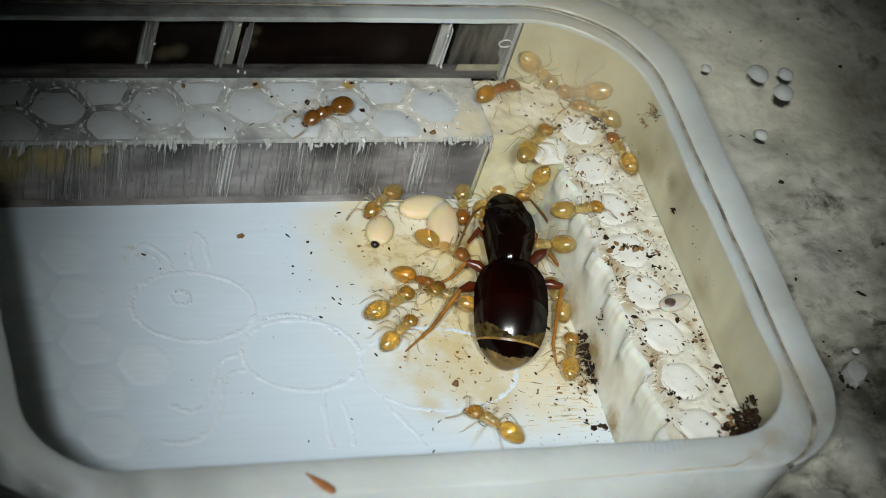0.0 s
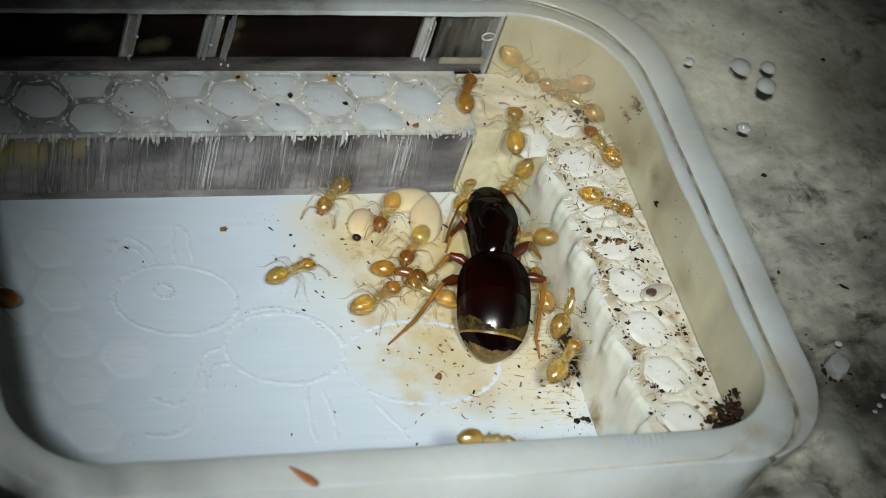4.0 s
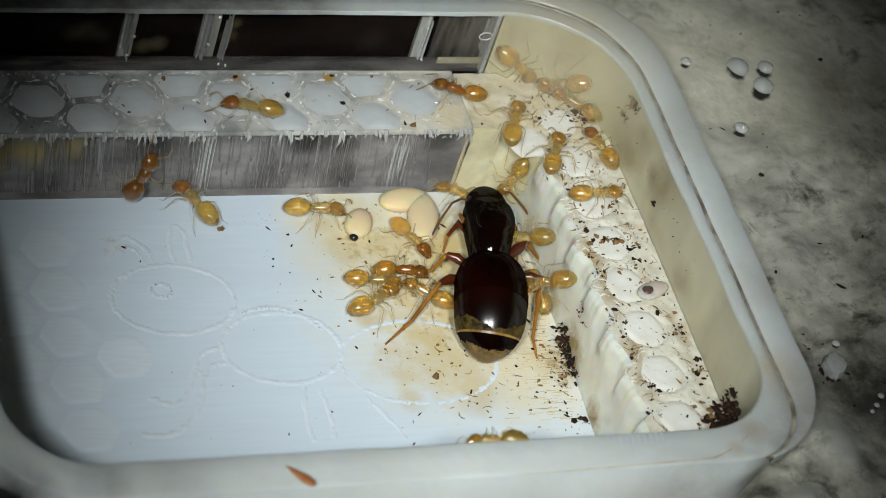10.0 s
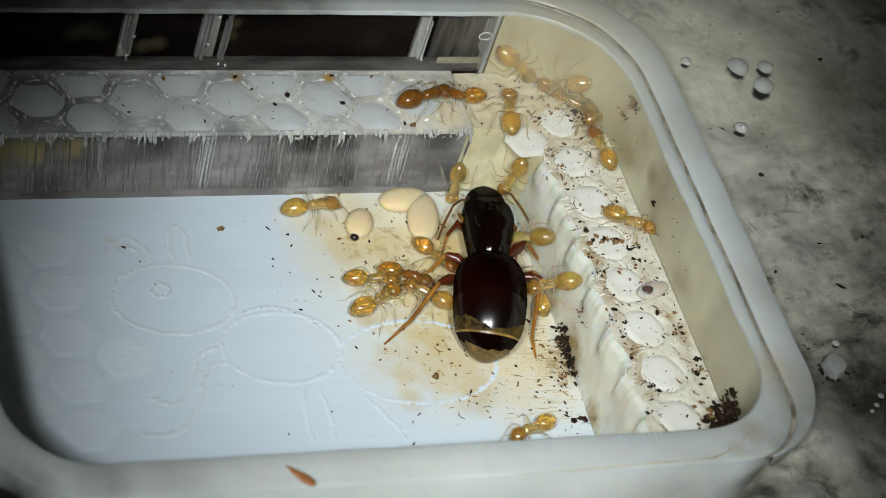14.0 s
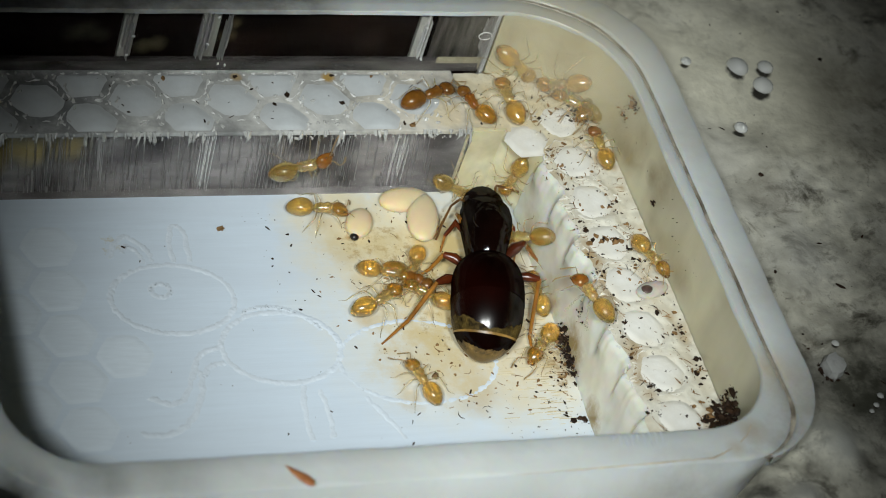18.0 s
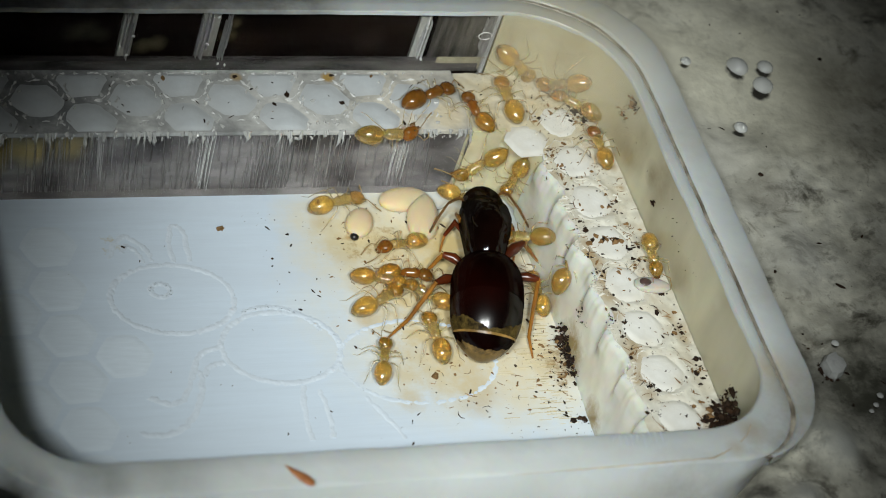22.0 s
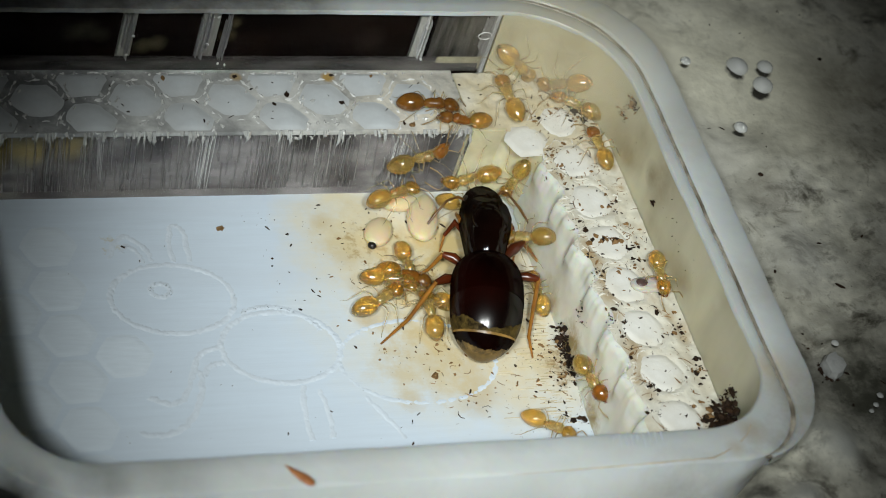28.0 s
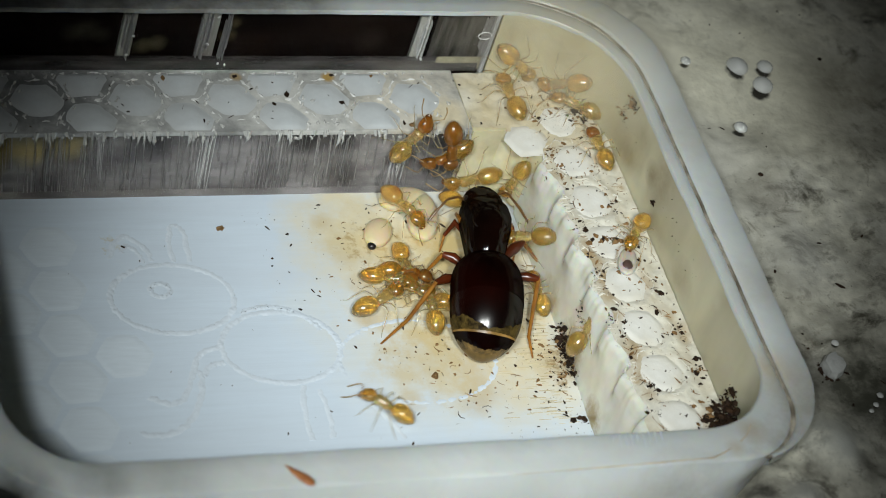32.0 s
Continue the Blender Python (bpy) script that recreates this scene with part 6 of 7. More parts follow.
    walk(ant_roamer, [
        (0, place(12.57, -6.22, 0.00, 0, 0, 141)), (0.5, place(12.66, -5.27, -0.00, 0, 0, 127)), (1, place(12.89, -4.43, 0.00, 0, 0, 110)),
        (2, place(12.58, -3.90, -0.00, 0, -0, 116)), (2.5, place(13.20, -4.42, -0.00, 0, -0, 76)), (3, place(13.83, -4.95, -0.00, 0, -0, 37)),
        (3.5, place(15.76, -4.50, -0.00, 0, -0, 43)), (4.4, place(15.46, -6.15, 3.09, -0, -0, 48)), (5.5, place(18.29, -2.29, 3.09, 0, 0, 16)),
        (6, place(18.23, -2.19, 3.09, 0, -0, 16)), (6.5, place(18.31, -1.65, 3.09, 0, 0, 63)), (7, place(17.78, -1.67, 3.09, 0, 0, 111)),
        (7.5, place(16.90, -1.96, 2.76, -27, 42, 143)), (8, place(16.65, -1.49, 1.46, -16, 47, 158)), (9, place(16.59, -1.50, 1.12, -18, 46, 156)),
        (10, place(16.61, -1.58, 1.15, -24, 44, 147)), (11, place(16.76, -1.02, 1.03, -44, 23, 112)), (12, place(16.63, -0.18, -0.00, 0, 0, 156)),
        (13, place(16.51, -2.08, 0.78, 4, 49, -175)), (14, place(16.65, -1.85, 1.36, -24, 44, 147)), (15.2, place(16.53, -2.23, 0.87, 2, 49, -177)),
        (16.5, place(16.61, -2.83, 0.60, 38, 33, -124)), (17, place(16.52, -2.62, 0.50, 28, 41, -141)), (18, place(15.96, -3.49, -0.00, 0, 0, -132)),
        (18.5, place(14.96, -4.33, -0.00, 0, 0, -162)), (19, place(13.69, -4.50, -0.00, 0, -0, 166)), (20, place(12.69, -3.38, -0.00, 0, -0, 105)),
        (21, place(12.28, -3.24, 0.00, -0, -0, 113)), (22, place(12.31, -2.71, -0.00, 0, -0, 94)), (23, place(12.33, -2.43, -0.00, 0, -0, 89)),
        (24, place(12.28, -1.93, -0.00, 0, -0, 86)), (25, place(12.40, -2.11, -0.00, -0, -0, 91)), (28, place(12.43, -1.70, 0.00, 0, 0, 88)),
        (29, place(12.42, -2.11, -0.00, -0, -0, 91)), (30, place(12.43, -1.70, -0.00, 0, -0, 88)), (31, place(12.49, -1.62, -0.00, 0, 0, 89)),
        (32, place(12.54, -1.46, -0.00, 0, -0, 87)),
    ])
    gait(ant_roamer, [(0.0, 5.5), (6.0, 8.0), (10.0, 22.0), (23.0, 24.0), (28.0, 30.0)], 14)
    walk(ant_climber, [
        (0, place(16.31, -3.45, 0.00, 0, 0, 71)), (1, place(16.25, -3.12, -0.00, 0, -0, 72)), (2, place(17.22, -2.65, 0.55, -38, -33, 55)),
        (3, place(17.01, -2.11, 0.71, -48, -7, 84)), (3.5, place(17.35, -2.46, 1.01, -31, -39, 44)), (5.5, place(17.12, -2.22, 0.81, -46, -17, 74)),
        (6, place(17.52, -1.24, 1.94, -29, -41, 41)), (7, place(17.25, 0.22, 1.99, -48, -9, 82)), (8, place(16.92, 0.80, 3.09, 0, -0, 70)),
        (9, place(17.85, 2.69, 3.09, -0, -0, 64)), (10, place(17.50, 2.73, 3.09, 0, 0, 63)), (11, place(17.44, 2.92, 3.49, -49, -2, 88)),
        (12, place(18.02, 3.07, 3.09, -0, -0, 45)), (13, place(18.66, 3.40, 3.09, -0, -0, 34)), (13.5, place(19.05, 4.12, 3.09, -0, 0, -34)),
        (14, place(19.45, 4.84, 3.09, -0, 0, -102)), (17, place(19.45, 5.20, 3.09, 0, 0, -116)), (18, place(19.45, 4.90, 3.09, -0, 0, -127)),
        (18.5, place(19.21, 4.22, 3.09, -0, 0, -58)), (19, place(18.97, 3.55, 3.09, -0, -0, 11)), (19.133, place(18.48, 3.44, 3.09, -0, -0, 55)),
        (19.267, place(17.99, 3.33, 3.09, -0, -0, 99)), (19.4, place(17.49, 3.23, 3.09, -0, -0, 143)), (19.5, place(17.00, 3.12, 3.09, 0, 0, -173)),
        (20, place(16.55, 3.23, 3.09, 0, 0, -178)), (20.267, place(16.33, 3.52, 2.85, -42, 19, -170)), (20.5, place(16.10, 4.10, 2.32, -90, 38, 180)),
        (21, place(15.62, 4.10, 1.59, -90, 58, 180)), (22, place(15.32, 4.10, 1.69, -90, 38, -180)), (23, place(15.50, 4.10, 1.80, -90, 55, 180)),
        (24, place(15.68, 4.10, 1.67, -90, 78, 180)), (25, place(15.34, 4.10, 1.77, -90, 34, 180)), (28, place(15.16, 4.10, 1.11, -90, 16, 180)),
        (29, place(15.16, 4.10, 1.26, -90, 5, 180)), (30, place(15.03, 4.10, 1.31, -90, 15, 180)), (31, place(15.06, 4.10, 1.23, -90, 21, -180)),
        (32, place(15.22, 4.10, 1.03, -90, 15, -180)),
    ])
    gait(ant_climber, [(1.0, 3.5), (5.5, 9.0), (10.0, 14.0), (18.0, 21.0), (24.0, 25.0)], 15)
    walk(ant_ledge, [
        (0, place(17.00, 0.27, 3.09, 0, -0, 5)), (1, place(17.31, 0.58, 3.09, -0, -0, 10)), (2, place(17.97, 0.40, 3.09, 0, -0, -37)),
        (3, place(18.58, 0.09, 3.09, 0, -0, -41)), (6, place(18.65, 0.33, 3.09, -0, -0, -9)), (8, place(18.70, 0.56, 3.09, -0, 0, -4)),
        (10, place(18.54, 0.64, 3.09, 0, -0, 2)), (11, place(18.59, 0.62, 3.09, 0, -0, 4)), (12, place(18.31, -0.11, 3.09, -0, -0, -57)),
        (13, place(18.74, -0.68, 3.09, -0, -0, -67)), (14, place(19.33, -0.76, 3.09, -0, -0, -33)), (17, place(19.45, -1.86, 3.09, -0, -0, -51)),
        (18, place(19.45, -2.42, 3.09, -0, -0, -69)), (20, place(19.45, -2.39, 3.09, 0, -0, -91)), (22, place(19.45, -2.39, 3.09, 0, 0, -97)),
        (24, place(19.45, -2.87, 3.09, -0, 0, -96)), (25, place(19.45, -3.21, 3.09, 0, 0, -96)), (28, place(19.45, -3.21, 3.09, 0, 0, -96)),
        (29, place(19.45, -2.87, 3.09, 0, 0, -100)), (30, place(19.45, -2.44, 3.09, -0, 0, -101)), (31, place(19.45, -2.00, 3.09, 0, -0, -106)),
        (32, place(19.19, -1.30, 3.09, 0, 0, -126)),
    ])
    gait(ant_ledge, [(0.0, 3.0), (11.0, 18.0), (29.0, 32.0)], 16)
    walk(ant_late, [
        (0, place(14.20, -11.53, 3.56, 90, 2, 180)), (14.5, place(15.01, -11.53, 3.11, 90, 2, -180)), (15, place(15.60, -10.14, 3.24, 45, 22, 132)),
        (15.5, place(16.20, -9.04, 3.09, 0, -0, 85)), (16.5, place(17.09, -5.53, 3.09, 0, -0, 66)), (17, place(16.68, -4.66, 3.09, 0, -0, 87)),
        (18, place(16.63, -3.91, 3.09, 0, -0, 110)), (19, place(16.76, -2.67, 1.59, -37, 34, 127)), (19.5, place(17.12, -1.93, 1.89, -49, 2, 92)),
        (20, place(17.48, -1.18, 2.19, -40, -30, 59)), (21, place(17.31, -1.15, 1.78, -46, -19, 73)), (22, place(17.50, -1.37, 2.01, -35, -36, 50)),
        (23, place(17.07, -1.14, 1.56, -49, 2, 92)), (23.267, place(16.89, -1.96, 1.45, -24, 44, 148)), (23.5, place(16.72, -2.78, 1.33, 38, 34, -126)),
        (24, place(16.62, -2.19, 1.19, 25, 43, -146)), (25, place(16.59, -3.04, 0.00, -0, 0, -117)), (25.5, place(16.38, -3.43, -0.00, 0, 0, -118)),
        (27.5, place(17.04, -4.17, 0.51, 47, -14, -77)), (28, place(17.08, -5.91, 1.10, 48, -7, -83)), (28.5, place(16.38, -6.41, 0.73, 25, 5, -121)),
        (29, place(15.85, -6.92, -0.00, 0, 0, -161)), (29.267, place(15.92, -6.34, -0.00, -0, -0, 132)), (29.5, place(15.99, -5.76, -0.00, -0, -0, 66)),
        (30, place(15.99, -5.32, -0.00, 0, -0, 40)), (31, place(16.66, -4.84, 0.00, -0, -0, 50)), (32, place(17.50, -3.95, 1.64, -25, -43, 34)),
    ])
    gait(ant_late, [(14.5, 32.0)], 17)
    walk(ant_tender, [
        (0, place(11.36, 3.65, -0.00, 0, 0, -139)), (1, place(11.19, 3.66, -0.00, 0, 0, -139)), (2, place(11.06, 3.61, 0.00, 0, -0, -136)),
        (3, place(10.39, 3.66, -0.00, -0, 0, -149)), (3.5, place(10.27, 3.71, -0.00, 0, 0, -150)), (4.5, place(10.00, 3.44, -0.00, 0, 0, -92)),
        (5.5, place(9.72, 3.17, -0.00, -0, -0, -33)), (6, place(9.66, 3.10, 0.00, -0, -0, -31)), (8, place(9.72, 3.09, -0.00, -0, -0, -16)),
        (10, place(9.69, 3.04, -0.00, -0, -0, -9)), (11, place(9.66, 3.02, -0.00, 0, -0, 2)), (13, place(9.56, 3.35, -0.00, -0, -0, 19)),
        (14, place(9.59, 3.19, -0.00, 0, -0, 4)), (17, place(9.62, 3.16, -0.00, -0, 0, -4)), (18, place(9.80, 3.02, 0.00, 0, -0, -10)),
        (19, place(10.01, 3.32, -0.00, 0, -0, 5)), (20, place(10.23, 3.25, -0.00, 0, 0, 3)), (21, place(10.22, 3.17, -0.00, 0, 0, 2)),
        (22, place(10.58, 3.35, -0.00, -0, -0, 11)), (23, place(10.83, 3.45, -0.00, 0, -0, 10)), (24, place(11.29, 3.58, -0.00, 0, -0, 11)),
        (25, place(11.44, 3.60, -0.00, -0, -0, 7)), (28, place(12.45, 3.10, 0.62, -0, -0, 18)), (29, place(12.37, 3.00, 0.62, 0, -0, 11)),
        (30, place(12.39, 2.75, 0.62, -0, -0, -13)), (31, place(12.47, 2.44, 0.62, -0, -0, -44)), (32, place(12.54, 2.35, 0.62, -0, -0, -64)),
    ])
    gait(ant_tender, [(2.0, 3.0), (3.5, 5.5), (18.0, 19.0), (21.0, 22.0), (23.0, 24.0), (25.0, 28.0), (30.0, 31.0)], 18)
    walk(ant_mover, [
        (0, place(14.35, 3.41, 0.00, -0, 0, -105)), (1, place(13.62, 3.75, -0.00, 0, 0, -147)), (2, place(12.81, 3.25, 0.62, 0, 0, -145)),
        (3, place(12.66, 3.24, 0.62, 0, 0, -146)), (3.5, place(11.85, 2.64, 0.62, 0, -0, -135)), (5.5, place(11.44, 1.95, -0.00, 0, 0, -116)),
        (6, place(11.25, 1.79, -0.00, 0, 0, -113)), (8, place(11.46, 1.64, -0.00, -0, 0, -96)), (9, place(11.63, 1.45, 0.00, 0, -0, -91)),
        (10, place(12.73, 1.51, -0.00, -0, -0, -64)), (11, place(13.15, 0.79, -0.00, -0, -0, -67)), (13, place(13.38, 0.64, -0.00, -0, -0, -51)),
        (14, place(13.44, 0.66, -0.00, -0, -0, -52)), (17, place(12.41, 0.28, -0.00, 0, 0, -124)), (19, place(12.32, 0.17, -0.00, 0, -0, -110)),
        (21, place(12.25, 0.29, -0.00, -0, 0, -105)), (22, place(12.13, 1.30, -0.00, -0, 0, -168)), (23, place(11.71, 1.22, -0.00, 0, 0, -154)),
        (24, place(11.96, 0.86, -0.00, 0, 0, -113)), (25, place(12.22, 0.75, -0.00, -0, -0, -86)), (28, place(12.22, 0.27, -0.00, -0, -0, -89)),
        (30, place(12.14, 0.35, -0.00, -0, -0, -82)), (32, place(12.14, 0.22, -0.00, -0, 0, -87)),
    ])
    gait(ant_mover, [(0.0, 2.0), (3.0, 6.0), (9.0, 11.0), (14.0, 17.0), (21.0, 25.0)], 19)
    walk(ant_explorer, [
        (0, place(13.21, 1.41, 0.00, 0, -0, -38)), (1, place(13.41, 1.21, -0.00, -0, -0, -24)), (2, place(12.64, 1.03, -0.00, -0, -0, -81)),
        (3, place(12.53, 1.22, -0.00, 0, 0, -110)), (3.5, place(12.63, 1.09, -0.00, 0, 0, -103)), (4.5, place(12.33, 1.21, -0.00, -0, 0, -162)),
        (5.5, place(12.69, 1.62, -0.00, 0, -0, 162)), (6, place(13.18, 2.16, -0.00, 0, 0, 97)), (7, place(12.42, 2.75, 0.62, 0, -0, 81)),
        (7.5, place(12.34, 3.28, 0.98, -17, -43, 103)), (8, place(12.26, 4.10, 1.05, -90, -61, -180)), (8.5, place(10.95, 4.10, 2.00, -90, -35, 180)),
        (9, place(9.63, 4.10, 2.29, -90, -23, 180)), (9.5, place(8.62, 4.10, 3.57, -90, -51, 180)), (9.733, place(7.75, 4.39, 3.47, -38, -27, 161)),
        (10, place(6.89, 4.97, 3.09, 0, -0, 167)), (10.5, place(6.29, 5.23, 3.09, -0, -0, 177)), (11, place(6.28, 5.25, 3.09, 0, -0, 165)),
        (11.5, place(6.20, 5.55, 3.09, 0, -0, 147)), (12, place(5.79, 5.69, 3.09, 0, 0, 154)), (12.5, place(4.22, 6.13, 3.09, -0, -0, 177)),
        (13, place(2.27, 6.12, 3.09, 0, 0, -175)), (13.5, place(-0.59, 6.21, 3.09, 0, -0, 178)), (14.2, place(-3.23, 5.97, 3.09, 0, -0, 180)),
        (32, place(-3.23, 5.97, 3.09, 0, -0, 180)),
    ])
    gait(ant_explorer, [(1.0, 3.0), (3.5, 10.5), (11.0, 14.2)], 20)
    walk(ant_dark, [
        (0, place(8.92, 4.93, 3.09, -0, 0, -153)), (0.25, place(9.16, 4.64, 3.09, -0, 0, -133)), (0.5, place(9.31, 4.37, 3.09, -0, 0, -114)),
        (0.733, place(8.90, 4.09, 2.89, -24, 39, -124)), (1, place(8.50, 4.10, 2.40, -90, 62, 180)), (1.267, place(8.10, 3.78, 1.34, -30, 36, -141)),
        (1.5, place(7.70, 3.75, -0.00, -0, 0, -141)), (2, place(5.99, 1.94, -0.00, 0, 0, -119)), (2.5, place(3.30, 0.18, 0.00, 0, -0, -160)),
        (3, place(1.18, -0.73, -0.00, 0, 0, -162)), (3.5, place(0.23, -0.66, -0.00, 0, -0, 174)), (4.3, place(-3.56, -0.25, -0.00, 0, -0, 173)),
        (5.067, place(-3.47, 0.74, -0.00, 0, -0, 131)), (5.8, place(-3.38, 1.73, -0.00, 0, -0, 89)), (6.5, place(-2.62, 1.85, -0.00, 0, -0, 49)),
        (7.2, place(-1.85, 1.97, -0.00, 0, -0, 9)), (8, place(2.82, 2.24, -0.00, 0, -0, 18)), (8.5, place(3.38, 2.87, -0.00, 0, -0, 46)),
        (9, place(3.34, 2.83, -0.00, -0, -0, 44)), (9.5, place(3.40, 3.69, -0.00, 0, -0, 54)), (9.733, place(3.38, 3.76, 0.92, 19, -42, 56)),
        (10, place(3.36, 4.10, 1.56, 90, -77, -0)), (10.267, place(3.59, 4.21, 2.47, 14, -43, 68)), (10.5, place(3.82, 4.60, 3.09, -0, -0, 72)),
        (10.733, place(4.45, 5.58, 3.09, 0, 0, 119)), (11, place(5.08, 6.55, 3.09, 0, 0, 167)), (11.133, place(6.18, 6.65, 3.09, 0, 0, 92)),
        (11.25, place(7.27, 6.75, 3.09, -0, -0, 18)), (11.5, place(8.06, 6.20, 3.09, -0, 0, -21)), (12, place(12.63, 5.72, 3.09, -0, -0, 16)),
        (12.5, place(12.87, 5.23, 3.09, -0, -0, 5)), (13, place(13.55, 5.30, 3.09, 0, 0, 6)), (14, place(13.62, 5.43, 3.09, 0, -0, 13)),
        (17, place(13.70, 5.48, 3.09, 0, -0, 19)), (20, place(13.76, 5.47, 3.09, 0, -0, 19)), (22, place(13.76, 5.48, 3.09, -0, -0, 19)),
        (25, place(13.77, 5.40, 3.09, 0, 0, 12)), (28, place(13.63, 4.95, 3.09, 0, -0, -10)), (29, place(13.56, 4.87, 3.09, -0, -0, -15)),
        (30, place(13.45, 4.33, 3.09, -0, -0, -47)), (31, place(14.78, 5.54, 3.09, 0, -0, 9)), (31.267, place(14.34, 4.61, 3.09, 0, -0, -39)),
        (31.5, place(13.90, 3.68, 3.09, 0, -0, -87)), (31.733, place(14.05, 3.75, 2.92, 8, 45, -81)), (32, place(14.20, 4.10, 2.47, 90, 80, -0)),
    ])
    gait(ant_dark, [(0.0, 8.5), (9.0, 13.0), (29.0, 32.0)], 21)
    walk(ant_partner, [
        (0, place(15.71, 6.13, 3.09, -0, -0, 15)), (1, place(15.62, 5.99, 3.09, -0, -0, 11)), (2, place(15.30, 5.93, 3.09, 0, 0, 20)),
        (3, place(15.06, 5.89, 3.09, 0, -0, 61)), (3.5, place(15.01, 5.81, 3.09, -0, -0, 60)), (5.5, place(14.80, 5.64, 3.09, 0, 0, 81)),
        (6, place(14.68, 5.70, 3.09, 0, 0, 116)), (7, place(14.39, 5.34, 3.09, -0, -0, 177)), (8, place(14.58, 5.74, 3.09, 0, -0, 152)),
        (9, place(14.65, 5.72, 3.09, 0, -0, 153)), (10, place(14.63, 5.73, 3.09, -0, -0, 152)), (11, place(14.50, 5.35, 3.09, 0, -0, -170)),
        (12, place(14.87, 4.91, 3.09, -0, 0, -97)), (13, place(15.05, 4.98, 3.09, 0, -0, -116)), (13.5, place(14.80, 5.23, 3.09, 0, -0, -156)),
        (14, place(14.56, 5.48, 3.09, 0, -0, 164)), (17, place(15.04, 5.51, 3.09, 0, 0, 126)), (18, place(15.08, 5.11, 3.09, 0, 0, 108)),
        (20, place(15.10, 4.76, 3.09, 0, -0, 100)), (22, place(15.07, 4.77, 3.09, 0, -0, 97)), (25, place(14.85, 4.73, 3.09, 0, -0, 109)),
        (28, place(14.43, 4.20, 3.09, -0, -0, 166)), (29, place(14.52, 4.20, 3.09, 0, 0, 174)), (30, place(14.69, 3.86, 3.09, 0, -0, -137)),
        (30.5, place(14.87, 3.84, 3.21, -16, 43, -126)), (31, place(15.04, 4.10, 3.05, -90, 86, 180)), (32, place(14.02, 4.10, 2.13, -90, 27, 180)),
    ])
    gait(ant_partner, [(2.0, 3.0), (5.5, 8.0), (10.0, 12.0), (13.0, 14.0), (17.0, 18.0), (29.0, 32.0)], 22)
    walk(ant_scout, [
        (0, place(5.25, -11.53, 3.95, 90, -5, 180)), (4.7, place(5.88, -11.53, 3.55, 90, -6, 180)), (4.9, place(7.10, -8.62, 1.92, 46, 16, 139)),
        (5.1, place(8.31, -5.99, -0.00, -0, -0, 95)), (5.5, place(7.55, -3.42, -0.00, 0, -0, 124)), (6, place(4.28, -1.09, -0.00, 0, 0, 137)),
        (6.5, place(3.89, -1.27, -0.00, 0, -0, 160)), (7, place(4.34, -1.01, -0.00, 0, -0, 149)), (7.5, place(5.33, 3.04, -0.00, 0, -0, 90)),
        (8, place(5.28, 3.01, 0.00, -0, -0, 89)), (8.5, place(5.34, 3.12, -0.00, 0, -0, 106)), (9, place(5.25, 3.14, -0.00, 0, -0, 117)),
        (9.5, place(5.29, 3.42, 0.00, -0, -0, 117)), (10, place(5.27, 3.61, -0.00, 0, -0, 117)), (10.5, place(5.43, 3.71, -0.00, 0, -0, 107)),
        (11, place(3.77, 3.47, -0.00, 0, -0, 175)), (11.5, place(-0.98, 2.05, 0.00, -0, 0, -148)), (11.75, place(-2.0, -0.7, 0.0, 0, 0, -112)), (12, place(-2.1, -3.2, -0.00, -0, 0, -104)),
        (12.6, place(-4.21, -3.45, -0.00, 0, 0, -160)), (13.3, place(-3.90, -1.01, -0.00, 0, 0, 133)), (14, place(-3.60, 1.43, 0.00, 0, 0, 67)),
        (15.8, place(0.60, 3.32, 0.00, -0, -0, 12)), (16.5, place(5.34, 3.75, -0.00, 0, -0, 7)), (16.733, place(5.92, 3.78, 0.70, 44, -11, 8)),
        (17, place(6.50, 4.10, 1.12, 90, -20, -0)), (17.5, place(7.88, 4.10, 0.75, 90, -16, 0)), (18, place(9.03, 4.10, 1.92, 90, -22, 0)),
        (18.5, place(9.83, 4.10, 1.99, 90, -41, 0)), (19, place(9.58, 4.10, 2.69, 90, -82, 0)), (20, place(10.09, 4.10, 3.49, 90, -78, 0)),
        (20.5, place(10.59, 3.96, 3.43, 25, -40, 40)), (21, place(11.09, 4.09, 3.09, 0, -0, 29)), (21.5, place(11.44, 3.96, 3.39, 45, -8, 15)),
        (22, place(11.80, 4.10, 3.40, 90, -3, -0)), (23, place(12.26, 4.10, 3.13, 90, -7, -0)), (24, place(13.16, 4.10, 2.52, 90, -6, 0)),
        (25, place(13.07, 4.10, 1.88, 90, 6, 0)), (28, place(13.22, 4.10, 2.26, 90, -27, 0)), (29, place(13.30, 4.10, 2.35, 90, -35, 0)),
        (30, place(13.22, 4.10, 2.45, 90, -43, 0)), (31, place(12.84, 4.10, 2.75, 90, -69, 0)), (32, place(12.63, 4.10, 3.24, 90, -66, 0)),
    ])
    gait(ant_scout, [(4.7, 7.5), (8.0, 8.5), (9.0, 25.0), (30.0, 32.0)], 23)
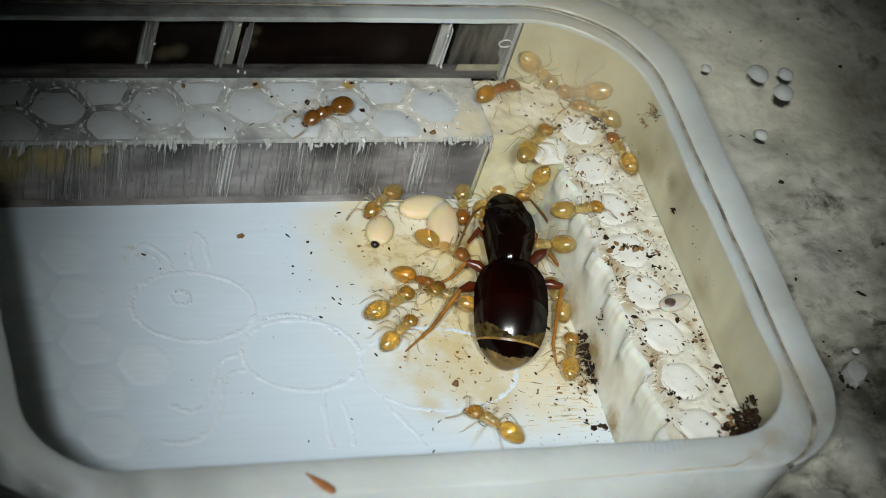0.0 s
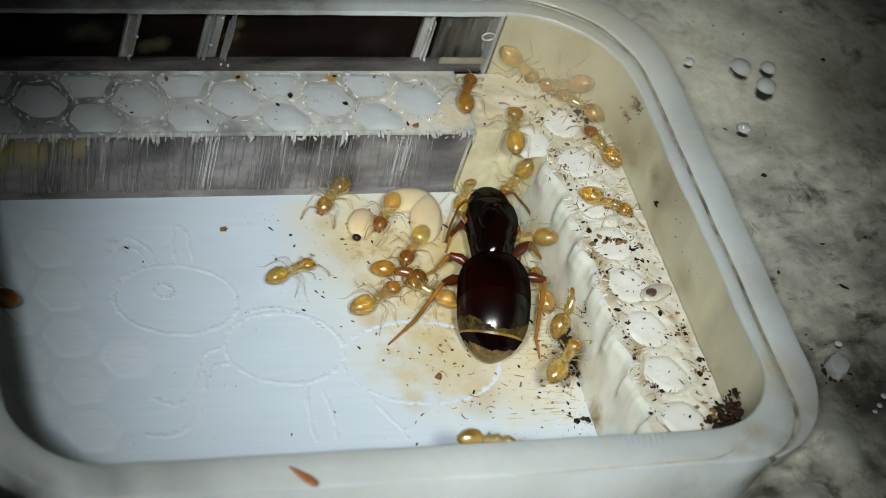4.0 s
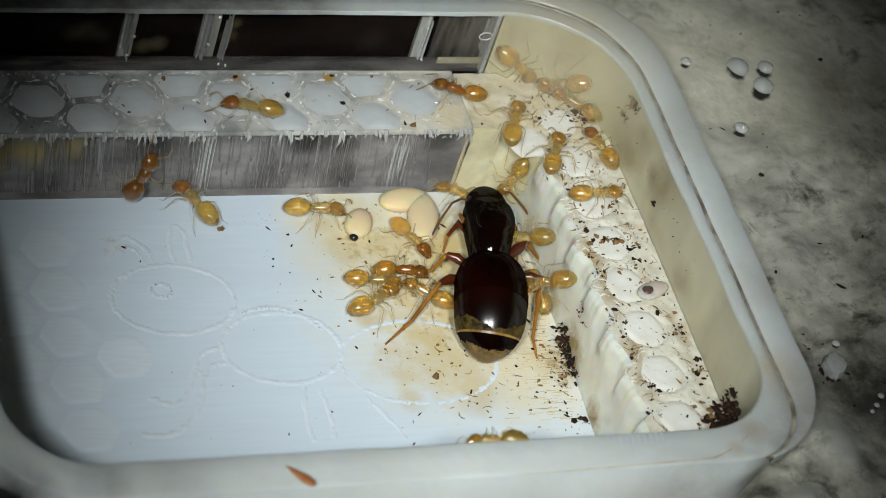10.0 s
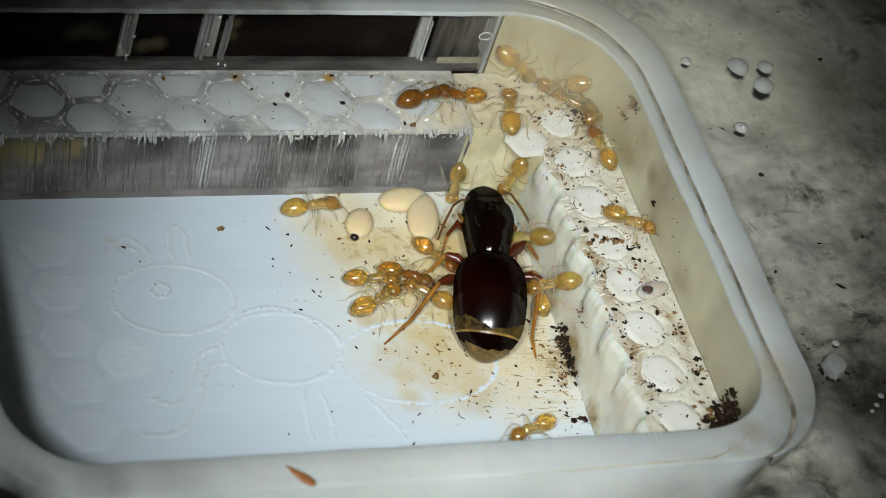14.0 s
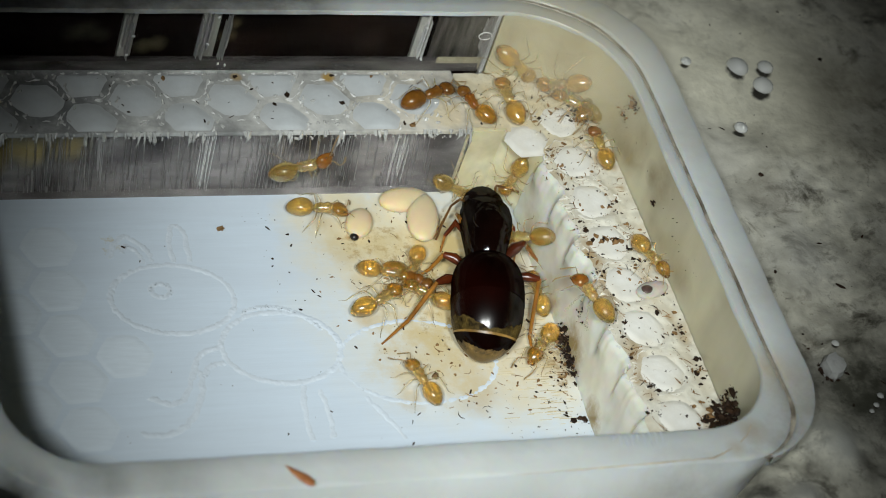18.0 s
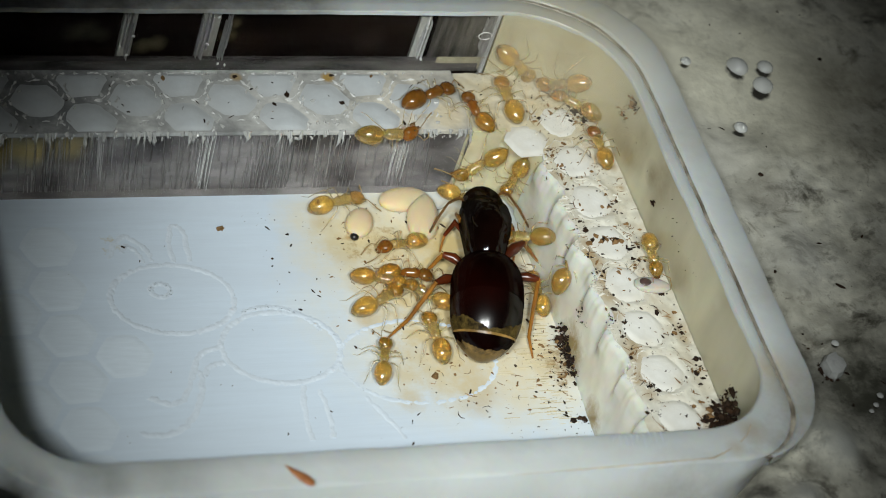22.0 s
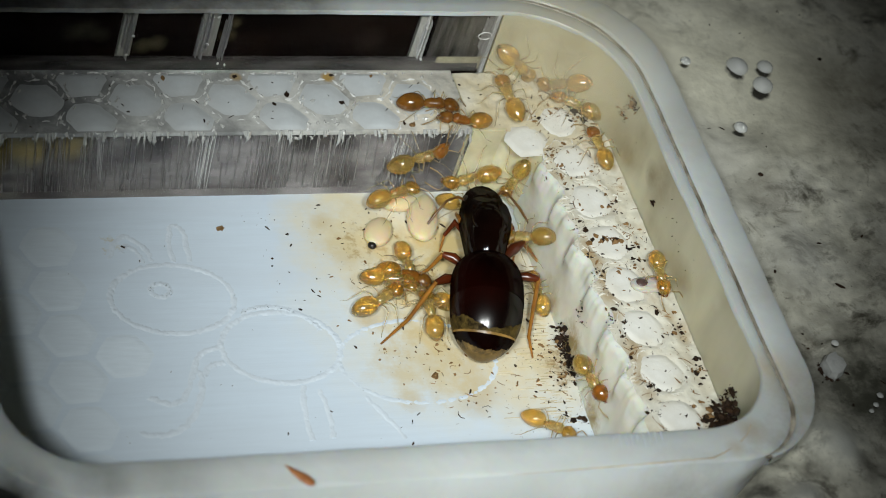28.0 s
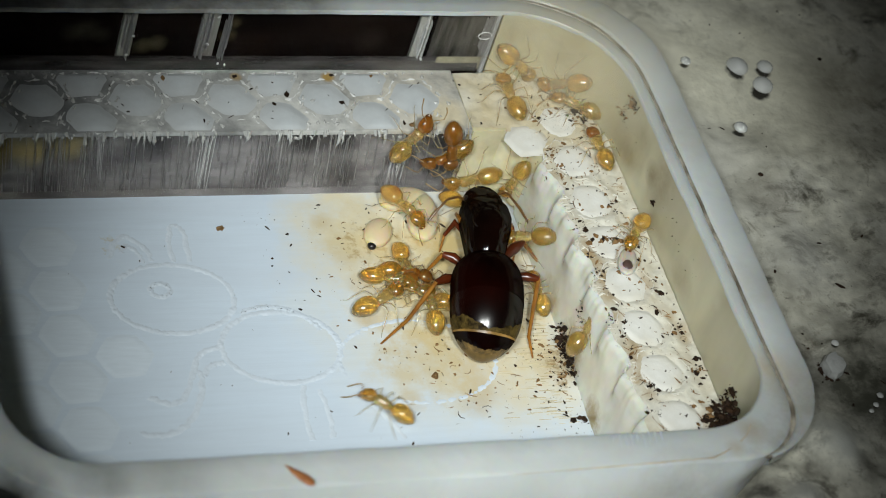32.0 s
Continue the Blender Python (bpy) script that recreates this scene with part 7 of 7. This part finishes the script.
    walk(ant_front, [
        (0, place(-2.0, -9.6, 0, 0, 0, 20)), (10.2, place(-1.5, -8.9, 0, 0, 0, 35)), (10.7, place(-0.2, -7.75, 0, 0, 0, 20)), (11.1, place(0.6, -7.75, 0, 0, 0, 5)),
        (11.5, place(1.1, -7.5, 0, 0, 0, 0)), (11.8, place(2.2, -7.8, 0, 0, 0, -2)), (12.9, place(7.0, -7.75, 0, 0, 0, 6)), (13.3, place(8.0, -7.65, 0, 0, 0, 60)),
        (13.55, place(8.6, -7.6, 0, 0, 0, 140)), (13.8, place(8.3, -7.8, 0, 0, 0, 180)), (14.2, place(7.4, -9.0, 0, 0, 0, 240)), (32, place(7.2, -9.3, 0, 0, 0, 250)),
    ])
    gait(ant_front, [(10.2, 14.2)], 25)
    walk(ant_greeter, [
        (0, place(15.54, 3.75, -0.00, 0, -0, 43)), (1, place(15.33, 3.75, 0.00, -0, -0, 37)), (2, place(15.20, 3.75, -0.00, 0, -0, 4)),
        (3, place(15.21, 3.75, 0.00, 0, 0, 38)), (6, place(15.21, 3.75, 0.00, 0, 0, 72)), (7, place(15.46, 3.75, -0.00, 0, 0, 61)),
        (8, place(15.55, 3.75, -0.00, 0, -0, 60)), (9, place(15.43, 3.75, -0.00, 0, -0, 87)), (10, place(15.01, 3.75, 0.00, 0, 0, 156)),
        (11, place(14.96, 3.78, 0.56, -45, 0, 170)), (12, place(14.92, 4.10, 0.83, -90, 11, 180)), (13, place(15.01, 4.10, 0.51, -90, 61, 180)),
        (14, place(14.81, 4.10, 0.62, 90, 86, 0)), (17, place(14.91, 4.10, 0.81, 90, 30, -0)), (18, place(14.96, 4.10, 0.52, 90, 30, 0)),
        (20, place(14.70, 4.10, 0.51, 90, 32, -0)), (21, place(15.02, 3.60, 0.40, 41, 21, -21)), (22, place(15.35, 3.39, -0.00, 0, -0, -27)),
        (25, place(15.46, 3.15, -0.00, -0, 0, -28)), (28, place(15.17, 2.92, -0.00, -0, 0, -28)), (32, place(15.29, 2.99, -0.00, -0, -0, -32)),
    ])
    gait(ant_greeter, [(1.0, 3.0), (8.0, 14.0), (20.0, 22.0)], 24)
    walk(brood_spot, [(0, place(11.05, 2.48, 0, 0, 0, 62)), (1, place(10.98, 2.45, 0, 0, 0, 62)), (2, place(10.98, 2.47, 0, 0, 0, 62)), (3, place(11.01, 2.49, 0, 0, 0, 62)), (6, place(10.96, 2.47, 0, 0, 0, 62)), (12, place(11.01, 2.47, 0, 0, 0, 62)), (23, place(11.05, 2.48, 0, 0, 0, 62)), (24, place(11.15, 2.40, 0, 0, 0, 62)), (25, place(11.19, 2.31, 0, 0, 0, 60)), (27.5, place(11.63, 2.03, 0, 0, 0, 57)), (32, place(11.61, 1.99, 0, 0, 0, 57))])
    walk(larva, [(0, place(19.02, -3.88, 3.08, 0, 0, 20)), (3, place(19.00, -3.79, 3.08, 0, 0, 20)), (6, place(19.01, -3.69, 3.08, 0, 0, 20)), (14, place(19.01, -3.65, 3.08, 0, 0, 20)), (20, place(19.00, -3.62, 3.08, 0, 0, 15)), (21, place(19.04, -3.51, 3.08, 0, 0, 0)), (22, place(19.07, -3.41, 3.08, 0, 0, -10)), (24, place(18.93, -3.41, 3.08, 0, 0, -5)), (28, place(18.94, -3.41, 3.08, 0, 0, -5)), (29, place(18.94, -3.21, 3.08, 0, 0, 10)), (30, place(18.79, -3.04, 3.08, 0, 0, 25)), (31, place(18.88, -2.77, 3.08, 0, 0, 40)), (32, place(18.59, -2.42, 3.08, 0, 0, 65))])
    walk(QUEEN, [(0.0, place(14.57, -1.0, 0, 0, 0, 74.6)), (6.0, place(14.56, -1.0, 0, 0, 0, 74.6)), (14.0, place(14.53, -1.0, 0, 0, 0, 74.6)),
                 (20.0, place(14.44, -1.0, 0, 0, 0, 74.4)), (32.0, place(14.44, -1.0, 0, 0, 0, 74.4))])
    rest_l, rest_r = antenna_l.matrix_basis.copy(), antenna_r.matrix_basis.copy()
    walk(antenna_l, [(t, rest_l @ pose(0, 0, 0, 0, 0, a)) for t, a in (
        (0, 5), (1, -22), (2, -6), (3, 8), (6, 12), (9, 4), (11, -8), (13, -6), (14, 6), (16, -10), (17, -55), (17.6, -20), (18, 6), (19, 14), (20, -12),
        (21, 0), (22, -4), (23, -6), (24, -22), (25, -14), (28, -12), (30, -12), (32, -14))])
    walk(antenna_r, [(t, rest_r @ pose(0, 0, 0, 0, 0, a)) for t, a in (
        (0, 10), (1, 20), (1.5, 36), (2, 50), (2.5, 30), (3, 18), (6, 10), (9, 14), (13, 4), (16, 10), (17, -10), (18, 66), (19, 46), (20, -4), (22, 4), (24, 0), (25, 8), (32, 8))])


motions()
